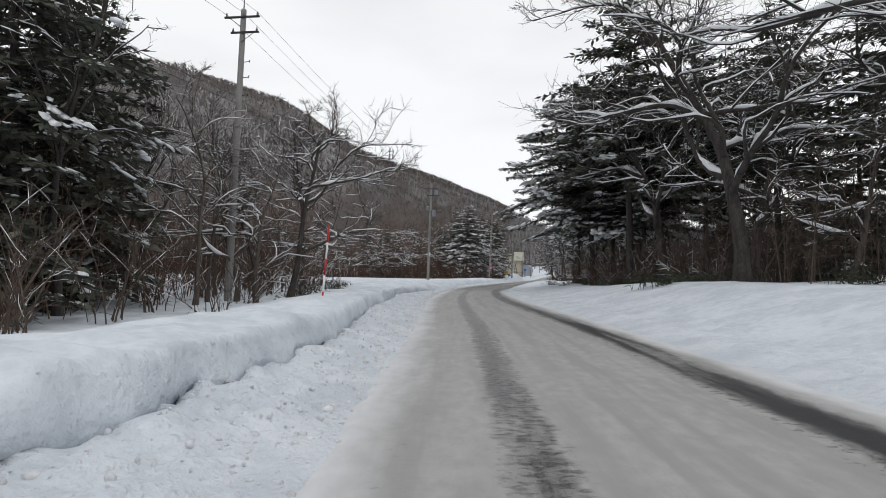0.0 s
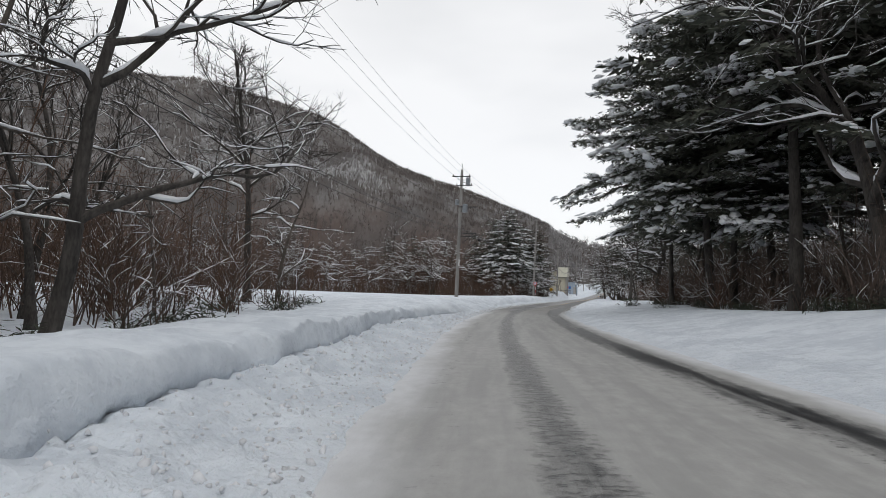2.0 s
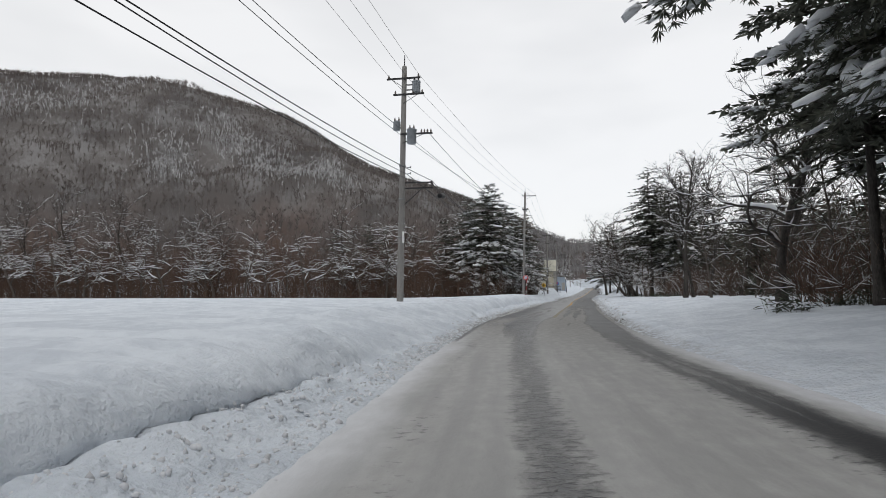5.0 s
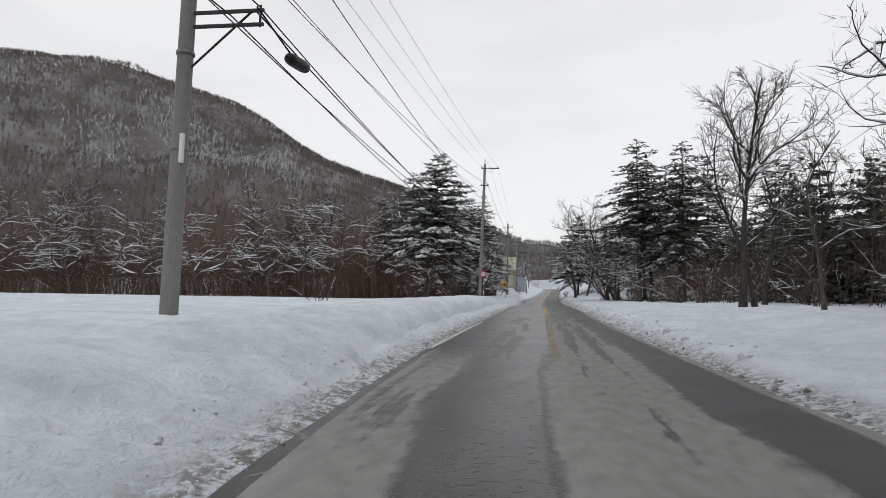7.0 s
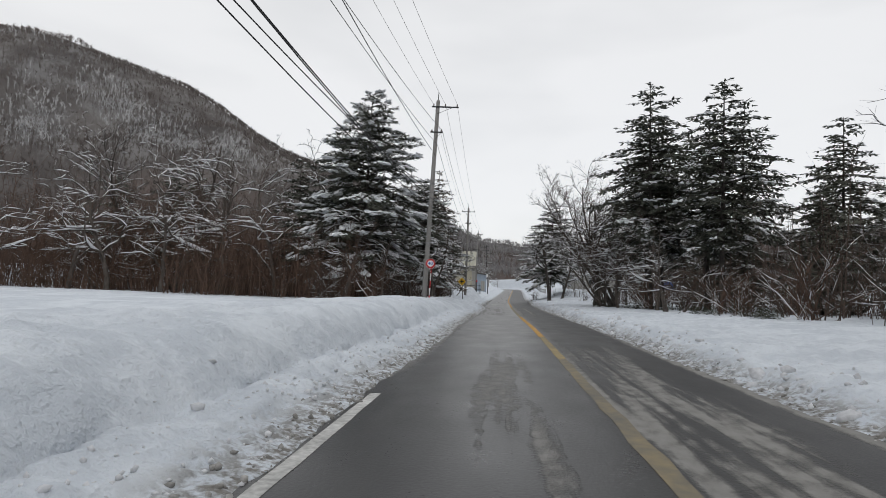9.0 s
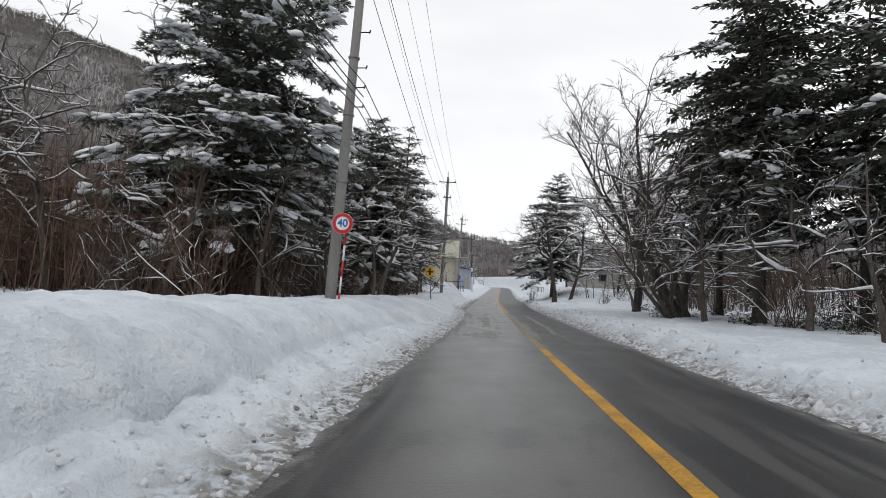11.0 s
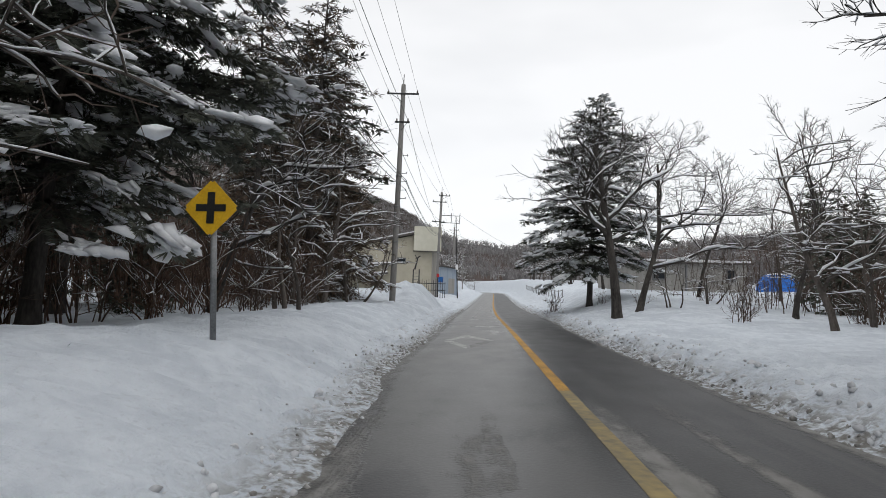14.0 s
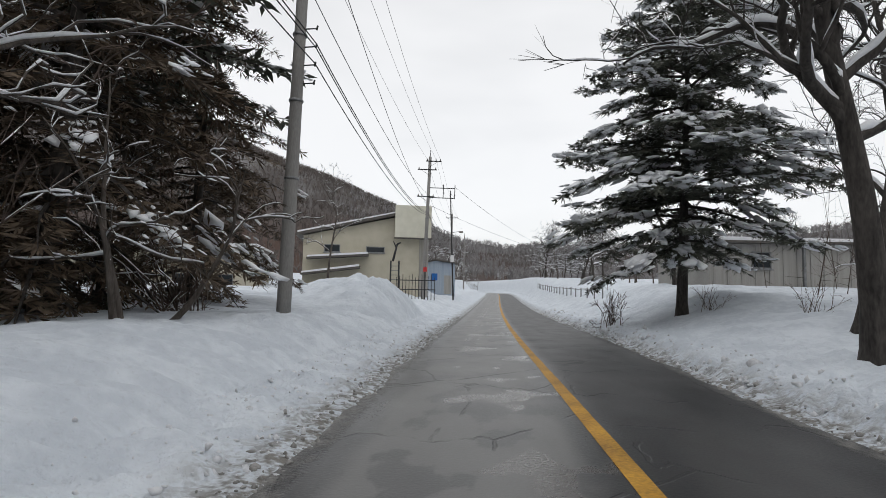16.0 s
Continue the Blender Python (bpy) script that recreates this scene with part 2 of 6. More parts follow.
def road_material():
    """Asphalt, wet and dark, under packed snow and slush. The mesh's UV holds metres across from the centre line and metres along."""
    m = bpy.data.materials.new("snowy_asphalt")
    m.use_nodes = True
    g = Graph(m)
    uv = g.n.new("ShaderNodeUVMap")
    uv.uv_map = "across_along"
    sp = g.n.new("ShaderNodeSeparateXYZ")
    g.l.new(uv.outputs[0], sp.inputs[0])
    d, s = sp.outputs[0], sp.outputs[1]
    uv2 = g.n.new("ShaderNodeUVMap")
    uv2.uv_map = "from_edges"
    sp2 = g.n.new("ShaderNodeSeparateXYZ")
    g.l.new(uv2.outputs[0], sp2.inputs[0])
    from_left, from_right = sp2.outputs[0], sp2.outputs[1]
    far = g.math("MULTIPLY", s, 0.07)
    wander = g.math("MULTIPLY_ADD", g.noise(g.vector(0.0, far), 1.0, 2.0), 1.0, -0.5)
    jitter = g.math("MULTIPLY_ADD", g.noise(g.vector(g.math("MULTIPLY", d, 1.3), g.math("MULTIPLY", s, 0.45)), 1.0, 4.0), 1.0, -0.5)
    dw = g.math("ADD", g.math("ADD", d, g.math("MULTIPLY", wander, 0.25)), g.math("MULTIPLY", jitter, 0.20))
    streak = g.noise(g.vector(g.math("MULTIPLY", dw, 3.4), g.math("MULTIPLY", s, 0.2)), 1.0, 7.0)
    patch = g.noise(g.vector(g.math("MULTIPLY", d, 0.7), g.math("MULTIPLY", s, 0.3)), 1.0, 5.0)
    blot = g.noise(g.vector(d, g.math("MULTIPLY", s, 0.55)), 1.5, 5.0)
    grain = g.noise(g.vector(d, s), 30.0, 5.0)
    chop = g.noise(g.vector(d, g.math("MULTIPLY", s, 0.55)), 6.0, 6.0)
    dash = g.noise(g.vector(g.math("MULTIPLY", d, 7.0), g.math("MULTIPLY", s, 12.0)), 1.0, 5.0)

    def total(*values):
        out = values[0]
        for v in values[1:]:
            out = g.math("ADD", out, v)
        return out

    def band(a, b, soft, much=1.0, at=None):
        at = dw if at is None else at
        return g.math("MULTIPLY", g.smooth(at, a - soft, a + soft), g.smooth(at, b - soft, b + soft, much, 0.0))

    def span(a, b, c, e):
        return g.math("MULTIPLY", g.smooth(s, a, b), g.smooth(s, c, e, 1.0, 0.0))

    def broken(value, noise_value, lo, hi):
        return g.math("MULTIPLY", value, g.smooth(noise_value, lo, hi))

    # packed snow at the start, with worn tracks
    packed = g.smooth(s, 54.0, 68.0, 1.0, 0.0)
    slide = g.math("SUBTRACT", dw, g.smooth(s, 58.0, 68.0, 0.5, 0.0))
    early = total(broken(band(-3.2, -1.68, 0.18, 0.85, slide), streak, 0.22, 0.52), broken(band(-0.3, 1.5, 0.18, 0.95), streak, 0.2, 0.46), broken(band(-1.5, -0.4, 0.1, 0.5), dash, 0.55, 0.66), g.smooth(from_right, 0.3, 0.05, 0.0, 0.7))
    # the wheel tracks, which drift across the packed snow
    mid = g.math("ADD", dw, g.smooth(s, 12.0, 34.0, 0.2, 0.52))
    outer = g.math("SUBTRACT", dw, g.smooth(s, 12.0, 38.0, 2.82, 2.05))
    worn = total(band(-0.3, 0.3, 0.28, 0.42, mid), broken(band(-0.3, 0.32, 0.28, 0.36, mid), streak, 0.26, 0.6), broken(band(-0.34, 0.42, 0.2, 0.24, mid), dash, 0.46, 0.64),
                 broken(band(-1.35, -0.75, 0.2, 0.42, mid), dash, 0.53, 0.66), broken(band(-2.0, -1.6, 0.15, 0.4), blot, 0.46, 0.62),
                 band(-0.5, 0.42, 0.34, 0.55, outer), broken(band(-0.36, 0.26, 0.22, 0.42, outer), streak, 0.30, 0.58), broken(band(-0.75, -0.35, 0.2, 0.35, outer), dash, 0.5, 0.66))
    # bands of slush between the wheels on the way
    slush = total(broken(band(-1.65, -0.75, 0.26, 0.55), streak, 0.30, 0.62), broken(band(-0.02, 0.48, 0.2, 0.82), streak, 0.30, 0.56), broken(band(0.5, 1.6, 0.26, 0.78), streak, 0.32, 0.6), g.smooth(from_right, 0.28, 0.05, 0.0, 0.7), g.smooth(from_left, 0.08, -0.1, 0.0, 0.6))
    again = total(broken(band(-2.3, -1.5, 0.2, 0.5), streak, 0.42, 0.64), broken(band(-1.45, -0.8, 0.24, 0.6), streak, 0.3, 0.62), broken(band(-0.02, 0.38, 0.14, 0.95), streak, 0.22, 0.5), broken(band(0.86, 1.2, 0.14, 0.85), streak, 0.30, 0.55), g.smooth(from_right, 0.35, 0.05, 0.0, 0.6))
    gutter = g.math("MULTIPLY", span(57.0, 62.0, 80.0, 90.0), g.smooth(g.math("ABSOLUTE", g.math("ADD", from_left, g.math("MULTIPLY_ADD", jitter, 0.12, -0.06))), 0.09, 0.14, 1.0, 0.0))
    gutter = broken(gutter, chop, 0.36, 0.44)
    amount = total(g.math("MULTIPLY", packed, g.math("SUBTRACT", 1.15, worn)), g.math("MULTIPLY", span(56.0, 65.0, 69.0, 76.0), early), g.math("MULTIPLY", span(67.0, 75.0, 84.0, 100.0), slush), g.math("MULTIPLY", span(109.0, 116.0, 126.0, 133.0), again))
    rim = g.math("MULTIPLY", g.smooth(g.math("MINIMUM", from_left, from_right), 0.42, 0.0), 0.5)
    amount = g.math("ADD", amount, rim)
    ragged = total(g.math("MULTIPLY", g.math("SUBTRACT", streak, 0.5), 0.35), g.math("MULTIPLY", g.math("SUBTRACT", blot, 0.5), 0.4), g.math("MULTIPLY", g.math("SUBTRACT", chop, 0.5), 1.0), g.math("MULTIPLY", g.math("SUBTRACT", grain, 0.5), 0.5))
    amount = g.math("ADD", amount, g.math("MULTIPLY", ragged, g.math("MULTIPLY", g.smooth(amount, 0.04, 0.35), g.math("MULTIPLY_ADD", packed, -0.5, 1.0))))
    amount = g.math("SUBTRACT", amount, g.math("MULTIPLY", gutter, 2.5))
    mask = g.smooth(amount, 0.18, 0.82)
    # a dried pale film over part of the asphalt, damp and broken patches past it
    film = g.math("MULTIPLY", g.smooth(patch, 0.40, 0.62), 0.2)
    film = g.math("MAXIMUM", film, broken(g.math("MULTIPLY", span(56.0, 64.0, 128.0, 136.0), 0.34), streak, 0.48, 0.62))
    film = g.math("MAXIMUM", film, g.math("MULTIPLY", g.math("MULTIPLY", span(90.0, 98.0, 130.0, 136.0), band(-2.3, -0.25, 0.3, 0.6)), g.smooth(blot, 0.56, 0.64, 1.0, 0.35)))
    late = g.math("MULTIPLY", g.smooth(s, 131.0, 136.0), band(-2.25, -0.35, 0.12, 1.0))
    film = g.math("MAXIMUM", film, g.math("MULTIPLY", late, g.smooth(blot, 0.52, 0.58, 1.0, 0.25)))
    film = g.math("MULTIPLY", film, g.smooth(s, 88.0, 98.0, 0.35, 1.0))
    tar = g.mix(grain, (0.008, 0.0083, 0.009, 1), (0.030, 0.030, 0.031, 1))
    tar = g.mix(film, tar, g.mix(grain, (0.095, 0.094, 0.091, 1), (0.165, 0.163, 0.158, 1)))
    damp = g.math("MULTIPLY", g.smooth(s, 139.0, 143.0), g.math("MULTIPLY", band(-1.7, 0.0, 0.1), g.smooth(g.noise(g.vector(d, g.math("MULTIPLY", s, 0.8)), 0.9, 3.0), 0.56, 0.6)))
    tar = g.mix(g.math("MULTIPLY", damp, 0.8), tar, (0.045, 0.038, 0.032, 1))
    cell = g.n.new("ShaderNodeTexVoronoi")
    cell.feature = "DISTANCE_TO_EDGE"
    cell.inputs["Scale"].default_value = 0.55
    g.l.new(g.vector(g.math("ADD", d, g.math("MULTIPLY", jitter, 1.2)), g.math("MULTIPLY", total(s, jitter), 0.7)), cell.inputs["Vector"])
    crack = g.math("MULTIPLY", g.smooth(cell.outputs["Distance"], 0.006, 0.016, 1.0, 0.0), g.math("MULTIPLY", g.smooth(s, 133.0, 150.0), g.smooth(blot, 0.42, 0.56)))
    tar = g.mix(g.math("MULTIPLY", crack, 0.85), tar, (0.008, 0.008, 0.008, 1))
    white = g.mix(g.math("ADD", g.math("MULTIPLY", chop, 0.7), g.math("MULTIPLY", grain, 0.3)), (0.225, 0.224, 0.214, 1), (0.47, 0.468, 0.458, 1))
    white = g.mix(g.smooth(total(g.math("MULTIPLY", streak, 0.7), g.math("MULTIPLY", blot, 0.3)), 0.36, 0.6), (0.29, 0.29, 0.282, 1), white)
    grey = g.mix(chop, (0.125, 0.121, 0.112, 1), (0.315, 0.31, 0.295, 1))
    side = g.math("MAXIMUM", g.smooth(total(from_left, g.math("MULTIPLY", jitter, 0.9)), 0.75, -0.05), g.smooth(total(from_right, g.math("MULTIPLY", jitter, 0.5)), 0.55, 0.1))
    white = g.mix(side, white, g.mix(chop, (0.50, 0.51, 0.525, 1), (0.68, 0.69, 0.71, 1)))
    ice = g.mix(g.smooth(s, 52.0, 68.0), white, grey)
    b = g.n["Principled BSDF"]
    b.inputs["Specular IOR Level"].default_value = 0.4
    g.l.new(g.mix(mask, tar, ice), b.inputs["Base Color"])
    wet = g.math("MULTIPLY_ADD", film, 0.12, g.math("MULTIPLY_ADD", grain, 0.2, g.math("MULTIPLY_ADD", blot, 0.2, 0.12)))
    wet = g.math("ADD", wet, g.smooth(d, -0.1, 0.4, 0.0, 0.16))
    g.l.new(g.math("MULTIPLY_ADD", mask, 0.35, g.math("SUBTRACT", wet, g.math("MULTIPLY", damp, 0.15))), b.inputs["Roughness"])
    bp = g.n.new("ShaderNodeBump")
    bp.inputs["Strength"].default_value, bp.inputs["Distance"].default_value = 0.7, 0.025
    g.l.new(total(g.math("MULTIPLY", mask, 0.8), g.math("MULTIPLY_ADD", chop, g.math("MULTIPLY_ADD", mask, 1.0, 0.03), g.math("MULTIPLY", grain, 0.12)), g.math("MULTIPLY", crack, -0.5)), bp.inputs["Height"])
    g.l.new(bp.outputs[0], b.inputs["Normal"])
    return m


def bank_material():
    """Ploughed snow, soiled where it meets the road. The mesh's UV holds metres out from the snow's foot and metres along."""
    m = bpy.data.materials.new("ploughed_snow")
    m.use_nodes = True
    g = Graph(m)
    co = g.n.new("ShaderNodeTexCoord")
    uv = g.n.new("ShaderNodeUVMap")
    uv.uv_map = "across_along"
    sp = g.n.new("ShaderNodeSeparateXYZ")
    g.l.new(uv.outputs[0], sp.inputs[0])
    out, s = sp.outputs[0], sp.outputs[1]
    p = co.outputs["Object"]
    broad, lumps, crumbs, fine = g.noise(p, 0.9, 4.0), g.noise(p, 5.0, 5.0), g.noise(p, 17.0, 5.0), g.noise(p, 60.0, 3.0)
    white = g.mix(g.smooth(g.math("ADD", broad, g.math("MULTIPLY", lumps, 0.6)), 0.6, 1.0), (0.565, 0.61, 0.665, 1), (0.70, 0.745, 0.795, 1))
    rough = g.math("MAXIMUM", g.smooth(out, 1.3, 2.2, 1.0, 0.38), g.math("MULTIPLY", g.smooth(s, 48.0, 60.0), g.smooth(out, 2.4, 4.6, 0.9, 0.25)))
    # shade in the hollows between crumbs, mixed into the snow's colour
    pit_shade = g.math("MULTIPLY", g.smooth(crumbs, 0.42, 0.30), rough)
    white = g.mix(g.math("MULTIPLY", pit_shade, 0.18), white, (0.36, 0.365, 0.375, 1))
    dirt = g.math("MULTIPLY", g.smooth(out, 0.05, 0.75, 1.0, 0.0), g.smooth(s, 48.0, 66.0, 0.12, 1.0))
    dirt = g.math("MULTIPLY", dirt, g.smooth(g.math("ADD", lumps, g.math("MULTIPLY", crumbs, 0.7)), 0.66, 1.0))
    b = g.n["Principled BSDF"]
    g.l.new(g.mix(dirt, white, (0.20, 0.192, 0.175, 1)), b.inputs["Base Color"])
    b.inputs["Roughness"].default_value = 0.75
    b.inputs["Specular IOR Level"].default_value = 0.2
    bp = g.n.new("ShaderNodeBump")
    bp.inputs["Strength"].default_value, bp.inputs["Distance"].default_value = 1.0, 0.075
    relief = g.math("ADD", g.math("MULTIPLY", lumps, 0.9), g.math("ADD", g.math("MULTIPLY", crumbs, 0.5), g.math("MULTIPLY", fine, 0.06)))
    g.l.new(g.math("ADD", g.math("MULTIPLY", relief, rough), g.math("MULTIPLY", broad, 0.25)), bp.inputs["Height"])
    g.l.new(bp.outputs[0], b.inputs["Normal"])
    return m


def hill_material():
    """Snowy slope under a bare wood: upright stems, pale clearings and a brown foot."""
    m = bpy.data.materials.new("wooded_snow_slope")
    m.use_nodes = True
    g = Graph(m)
    co = g.n.new("ShaderNodeTexCoord")
    sp = g.n.new("ShaderNodeSeparateXYZ")
    g.l.new(co.outputs["Object"], sp.inputs[0])
    up = sp.outputs[2]
    round_it = g.math("MULTIPLY", g.math("ARCTAN2", g.math("SUBTRACT", 1.0, sp.outputs[0]), g.math("SUBTRACT", sp.outputs[1], 32.0)), 800.0)
    stems = g.noise(g.vector(round_it, g.math("MULTIPLY", up, 0.45)), 0.30, 5.0)
    thin = g.noise(g.vector(round_it, g.math("MULTIPLY", up, 0.6)), 0.9, 3.0)
    folds = g.noise(g.vector(round_it, up), 0.009, 5.0)
    spots = g.noise(g.vector(round_it, up), 0.03, 5.0)
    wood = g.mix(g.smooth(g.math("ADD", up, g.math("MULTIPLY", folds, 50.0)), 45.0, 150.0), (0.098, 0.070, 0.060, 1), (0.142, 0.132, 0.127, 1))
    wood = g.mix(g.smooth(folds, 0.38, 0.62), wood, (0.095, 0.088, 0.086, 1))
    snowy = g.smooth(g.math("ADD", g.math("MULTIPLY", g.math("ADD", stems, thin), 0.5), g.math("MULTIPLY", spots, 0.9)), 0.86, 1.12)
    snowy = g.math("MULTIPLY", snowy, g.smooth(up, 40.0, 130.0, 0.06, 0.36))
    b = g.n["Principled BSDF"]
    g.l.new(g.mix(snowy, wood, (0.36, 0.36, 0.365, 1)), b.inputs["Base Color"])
    b.inputs["Roughness"].default_value = 1.0
    b.inputs["Specular IOR Level"].default_value = 0.0
    return m


ROAD = road_material()
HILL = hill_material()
BANK = bank_material()

# ---------------------------------------------------------------- mesh helpers
def mesh_object(name, verts, faces, mat, parent=None, label="", smooth=True):
    me = bpy.data.meshes.new(name)
    me.from_pydata(verts, [], faces)
    me.materials.append(mat)
    if smooth:
        me.polygons.foreach_set("use_smooth", np.ones(len(me.polygons), dtype=bool))
    me.update()
    ob = new(name, me)
    ob.parent = parent
    if label:
        tagged(ob, label)
    return ob


def part(name, bm, mat, parent, label=""):
    """Links a bmesh as one mesh object under a thing or a part."""
    me = bpy.data.meshes.new(name)
    bm.to_mesh(me)
    bm.free()
    me.materials.append(mat)
    ob = new(name, me)
    ob.parent = parent
    if label:
        tagged(ob, label)
    return ob


def box(bm, x0, x1, y0, y1, z0, z1, m=None):
    vs = [bm.verts.new((x, y, z)) for x in (x0, x1) for y in (y0, y1) for z in (z0, z1)]
    for q in ((0, 1, 3, 2), (4, 6, 7, 5), (0, 4, 5, 1), (2, 3, 7, 6), (0, 2, 6, 4), (1, 5, 7, 3)):
        bm.faces.new([vs[i] for i in q])
    if m is not None:
        bmesh.ops.transform(bm, matrix=m, verts=vs)
    return bm


def bevelled_box(x0, x1, y0, y1, z0, z1, r=0.02, m=None):
    bm = box(bmesh.new(), x0, x1, y0, y1, z0, z1, m)
    bmesh.ops.bevel(bm, geom=bm.edges[:], offset=r, segments=2, affect="EDGES", profile=0.5)
    return bm


def rod(bm, a, b, r0, r1=None, sides=10, caps=True):
    """A tapered rod from a to b."""
    a, b = Vector(a), Vector(b)
    r1 = r0 if r1 is None else r1
    turn = (b - a).to_track_quat("Z", "Y").to_matrix()
    rings = []
    for p, r in ((a, r0), (b, r1)):
        rings.append([bm.verts.new(p + turn @ Vector((r * math.cos(2 * math.pi * k / sides), r * math.sin(2 * math.pi * k / sides), 0))) for k in range(sides)])
    for k in range(sides):
        bm.faces.new((rings[0][k], rings[0][(k + 1) % sides], rings[1][(k + 1) % sides], rings[1][k]))
    if caps:
        bm.faces.new(rings[0][::-1])
        bm.faces.new(rings[1])
    for f in bm.faces:
        f.smooth = len(f.verts) == 4
    return bm


def lathe(bm, profile, centre=(0, 0, 0), sides=14):
    """A body of revolution about z from (radius, height) pairs."""
    rings = []
    for r, z in profile:
        rings.append([bm.verts.new((centre[0] + r * math.cos(2 * math.pi * k / sides), centre[1] + r * math.sin(2 * math.pi * k / sides), centre[2] + z)) for k in range(sides)])
    for lo, hi in zip(rings, rings[1:]):
        for k in range(sides):
            bm.faces.new((lo[k], lo[(k + 1) % sides], hi[(k + 1) % sides], hi[k])).smooth = True
    bm.faces.new(rings[0][::-1])
    bm.faces.new(rings[-1])
    return bm


def thing(name, at=(0, 0, 0), turn=0.0, label="", category="", group="", kind=""):
    ob = new(name)
    ob.matrix_basis = pose(*at, 0, 0, turn)
    return tagged(ob, label, category, group, kind)


def tubes(curves, sides):
    """Vertices and faces of tubes along curves of (points, radii)."""
    verts, faces, start = [], [], 0
    ang = np.arange(sides) * 2 * math.pi / sides
    ca, sa = np.cos(ang)[None, :, None], np.sin(ang)[None, :, None]
    for pts, rad in curves:
        n = len(pts)
        t = np.gradient(pts, axis=0)
        t /= np.maximum(np.linalg.norm(t, axis=1, keepdims=True), 1e-9)
        ref = np.array((0.0, 0.0, 1.0)) if abs(t[0, 2]) < 0.9 else np.array((1.0, 0.0, 0.0))
        u = np.cross(t, ref)
        u /= np.maximum(np.linalg.norm(u, axis=1, keepdims=True), 1e-9)
        v = np.cross(u, t)
        ring = pts[:, None, :] + rad[:, None, None] * (ca * u[:, None, :] + sa * v[:, None, :])
        verts.append(ring.reshape(-1, 3))
        i = np.arange(n - 1)[:, None] * sides
        k = np.arange(sides)[None, :]
        k2 = (k + 1) % sides
        q = np.stack([i + k, i + k2, i + sides + k2, i + sides + k], -1).reshape(-1, 4) + start
        faces.append(q)
        start += n * sides
    return np.concatenate(verts), np.concatenate(faces)


def quick_mesh(name, verts, faces, mat, parent=None, label="", smooth=True):
    """A mesh from arrays; all faces have the same number of corners."""
    me = bpy.data.meshes.new(name)
    verts, faces = np.asarray(verts, dtype=np.float32), np.asarray(faces, dtype=np.int32)
    k = faces.shape[1]
    me.vertices.add(len(verts))
    me.vertices.foreach_set("co", verts.ravel())
    me.loops.add(faces.size)
    me.loops.foreach_set("vertex_index", faces.ravel())
    me.polygons.add(len(faces))
    me.polygons.foreach_set("loop_start", np.arange(0, faces.size, k, dtype=np.int32))
    me.polygons.foreach_set("use_smooth", np.full(len(faces), smooth, dtype=bool))
    me.materials.append(mat)
    me.update(calc_edges=True)
    ob = new(name, me)
    ob.parent = parent
    if label:
        tagged(ob, label)
    return ob


def unit(v):
    return v / max(np.linalg.norm(v), 1e-9)


# ---------------------------------------------------------------- ground
def smoothed(table):
    """A smooth curve through (at, value) pairs."""
    xs, ys = np.array([a for a, _ in table], float), np.array([b for _, b in table], float)
    slope = np.gradient(ys, xs)

    def value(x):
        x = np.clip(x, xs[0], xs[-1])
        i = np.clip(np.searchsorted(xs, x) - 1, 0, len(xs) - 2)
        h = xs[i + 1] - xs[i]
        t = (x - xs[i]) / h
        return ((1 + 2 * t) * (1 - t) ** 2 * ys[i] + t * (1 - t) ** 2 * h * slope[i] + t * t * (3 - 2 * t) * ys[i + 1] + t * t * (t - 1) * h * slope[i + 1])

    return value


centre_x = smoothed([(-60, 1.2), (0, 1.55), (10, 1.65), (20, 1.82), (30, 1.88), (40, 1.98), (50, 2.4), (58, 3.05), (65, 4.05), (73, 5.55), (85, 8.0), (100, 11.15), (112, 13.5),
                     (129, 17.0), (144, 20.24), (160, 23.66), (180, 28.2), (200, 32.9), (240, 42.5), (280, 52.0), (310, 58.5), (340, 62.0), (380, 60.0), (430, 48.0)])
road_z = smoothed([(-60, 0), (0, 0), (80, 0), (150, 0), (158, 0), (166, 0.0), (185, 0.12), (215, 0.6), (250, 1.4), (290, 2.2), (330, 2.7), (430, 3.2)])
left_edge = smoothed([(-60, -1.95), (17, -2.0), (34, -2.45), (46, -2.5), (61, -2.5), (67, -2.78), (75, -3.0), (82, -3.1), (92, -3.0), (104, -2.88), (110, -2.65), (115, -2.42), (129, -2.42), (134, -2.72), (140, -2.72), (156, -2.75), (200, -2.8), (430, -2.8)])
right_edge = smoothed([(-60, 3.7), (15, 3.65), (35, 3.05), (50, 2.85), (68, 2.7), (80, 2.5), (110, 2.45), (145, 2.45), (158, 3.0), (175, 3.05), (430, 3.05)])
wall_foot = smoothed([(-60, -3.5), (7, -3.5), (10, -3.28), (14, -3.2), (18, -3.5), (25, -4.1), (30, -4.15), (37, -4.4), (42, -4.35), (47, -3.85), (54, -3.2), (60, -3.05), (68, -3.3), (74, -3.8), (80, -4.15), (86, -4.15), (100, -4.0), (112, -3.92), (118, -3.4), (125, -3.0), (130, -3.1), (136, -3.75), (141, -4.0), (160, -4.3), (430, -4.5)])
wall_high = smoothed([(-60, 0.72), (14, 0.72), (30, 0.66), (40, 0.64), (60, 0.72), (80, 0.85), (104, 0.95), (112, 0.82), (122, 0.78), (130, 0.68), (137, 0.62), (146, 0.74), (156, 0.78), (430, 1.0)])
wall_run = smoothed([(-60, 0.34), (20, 0.32), (44, 0.36), (52, 1.2), (58, 2.2), (68, 2.1), (76, 1.2), (88, 0.9), (104, 0.95), (112, 1.0), (118, 1.8), (125, 2.3), (131, 1.9), (138, 1.6), (150, 1.5), (430, 1.4)])
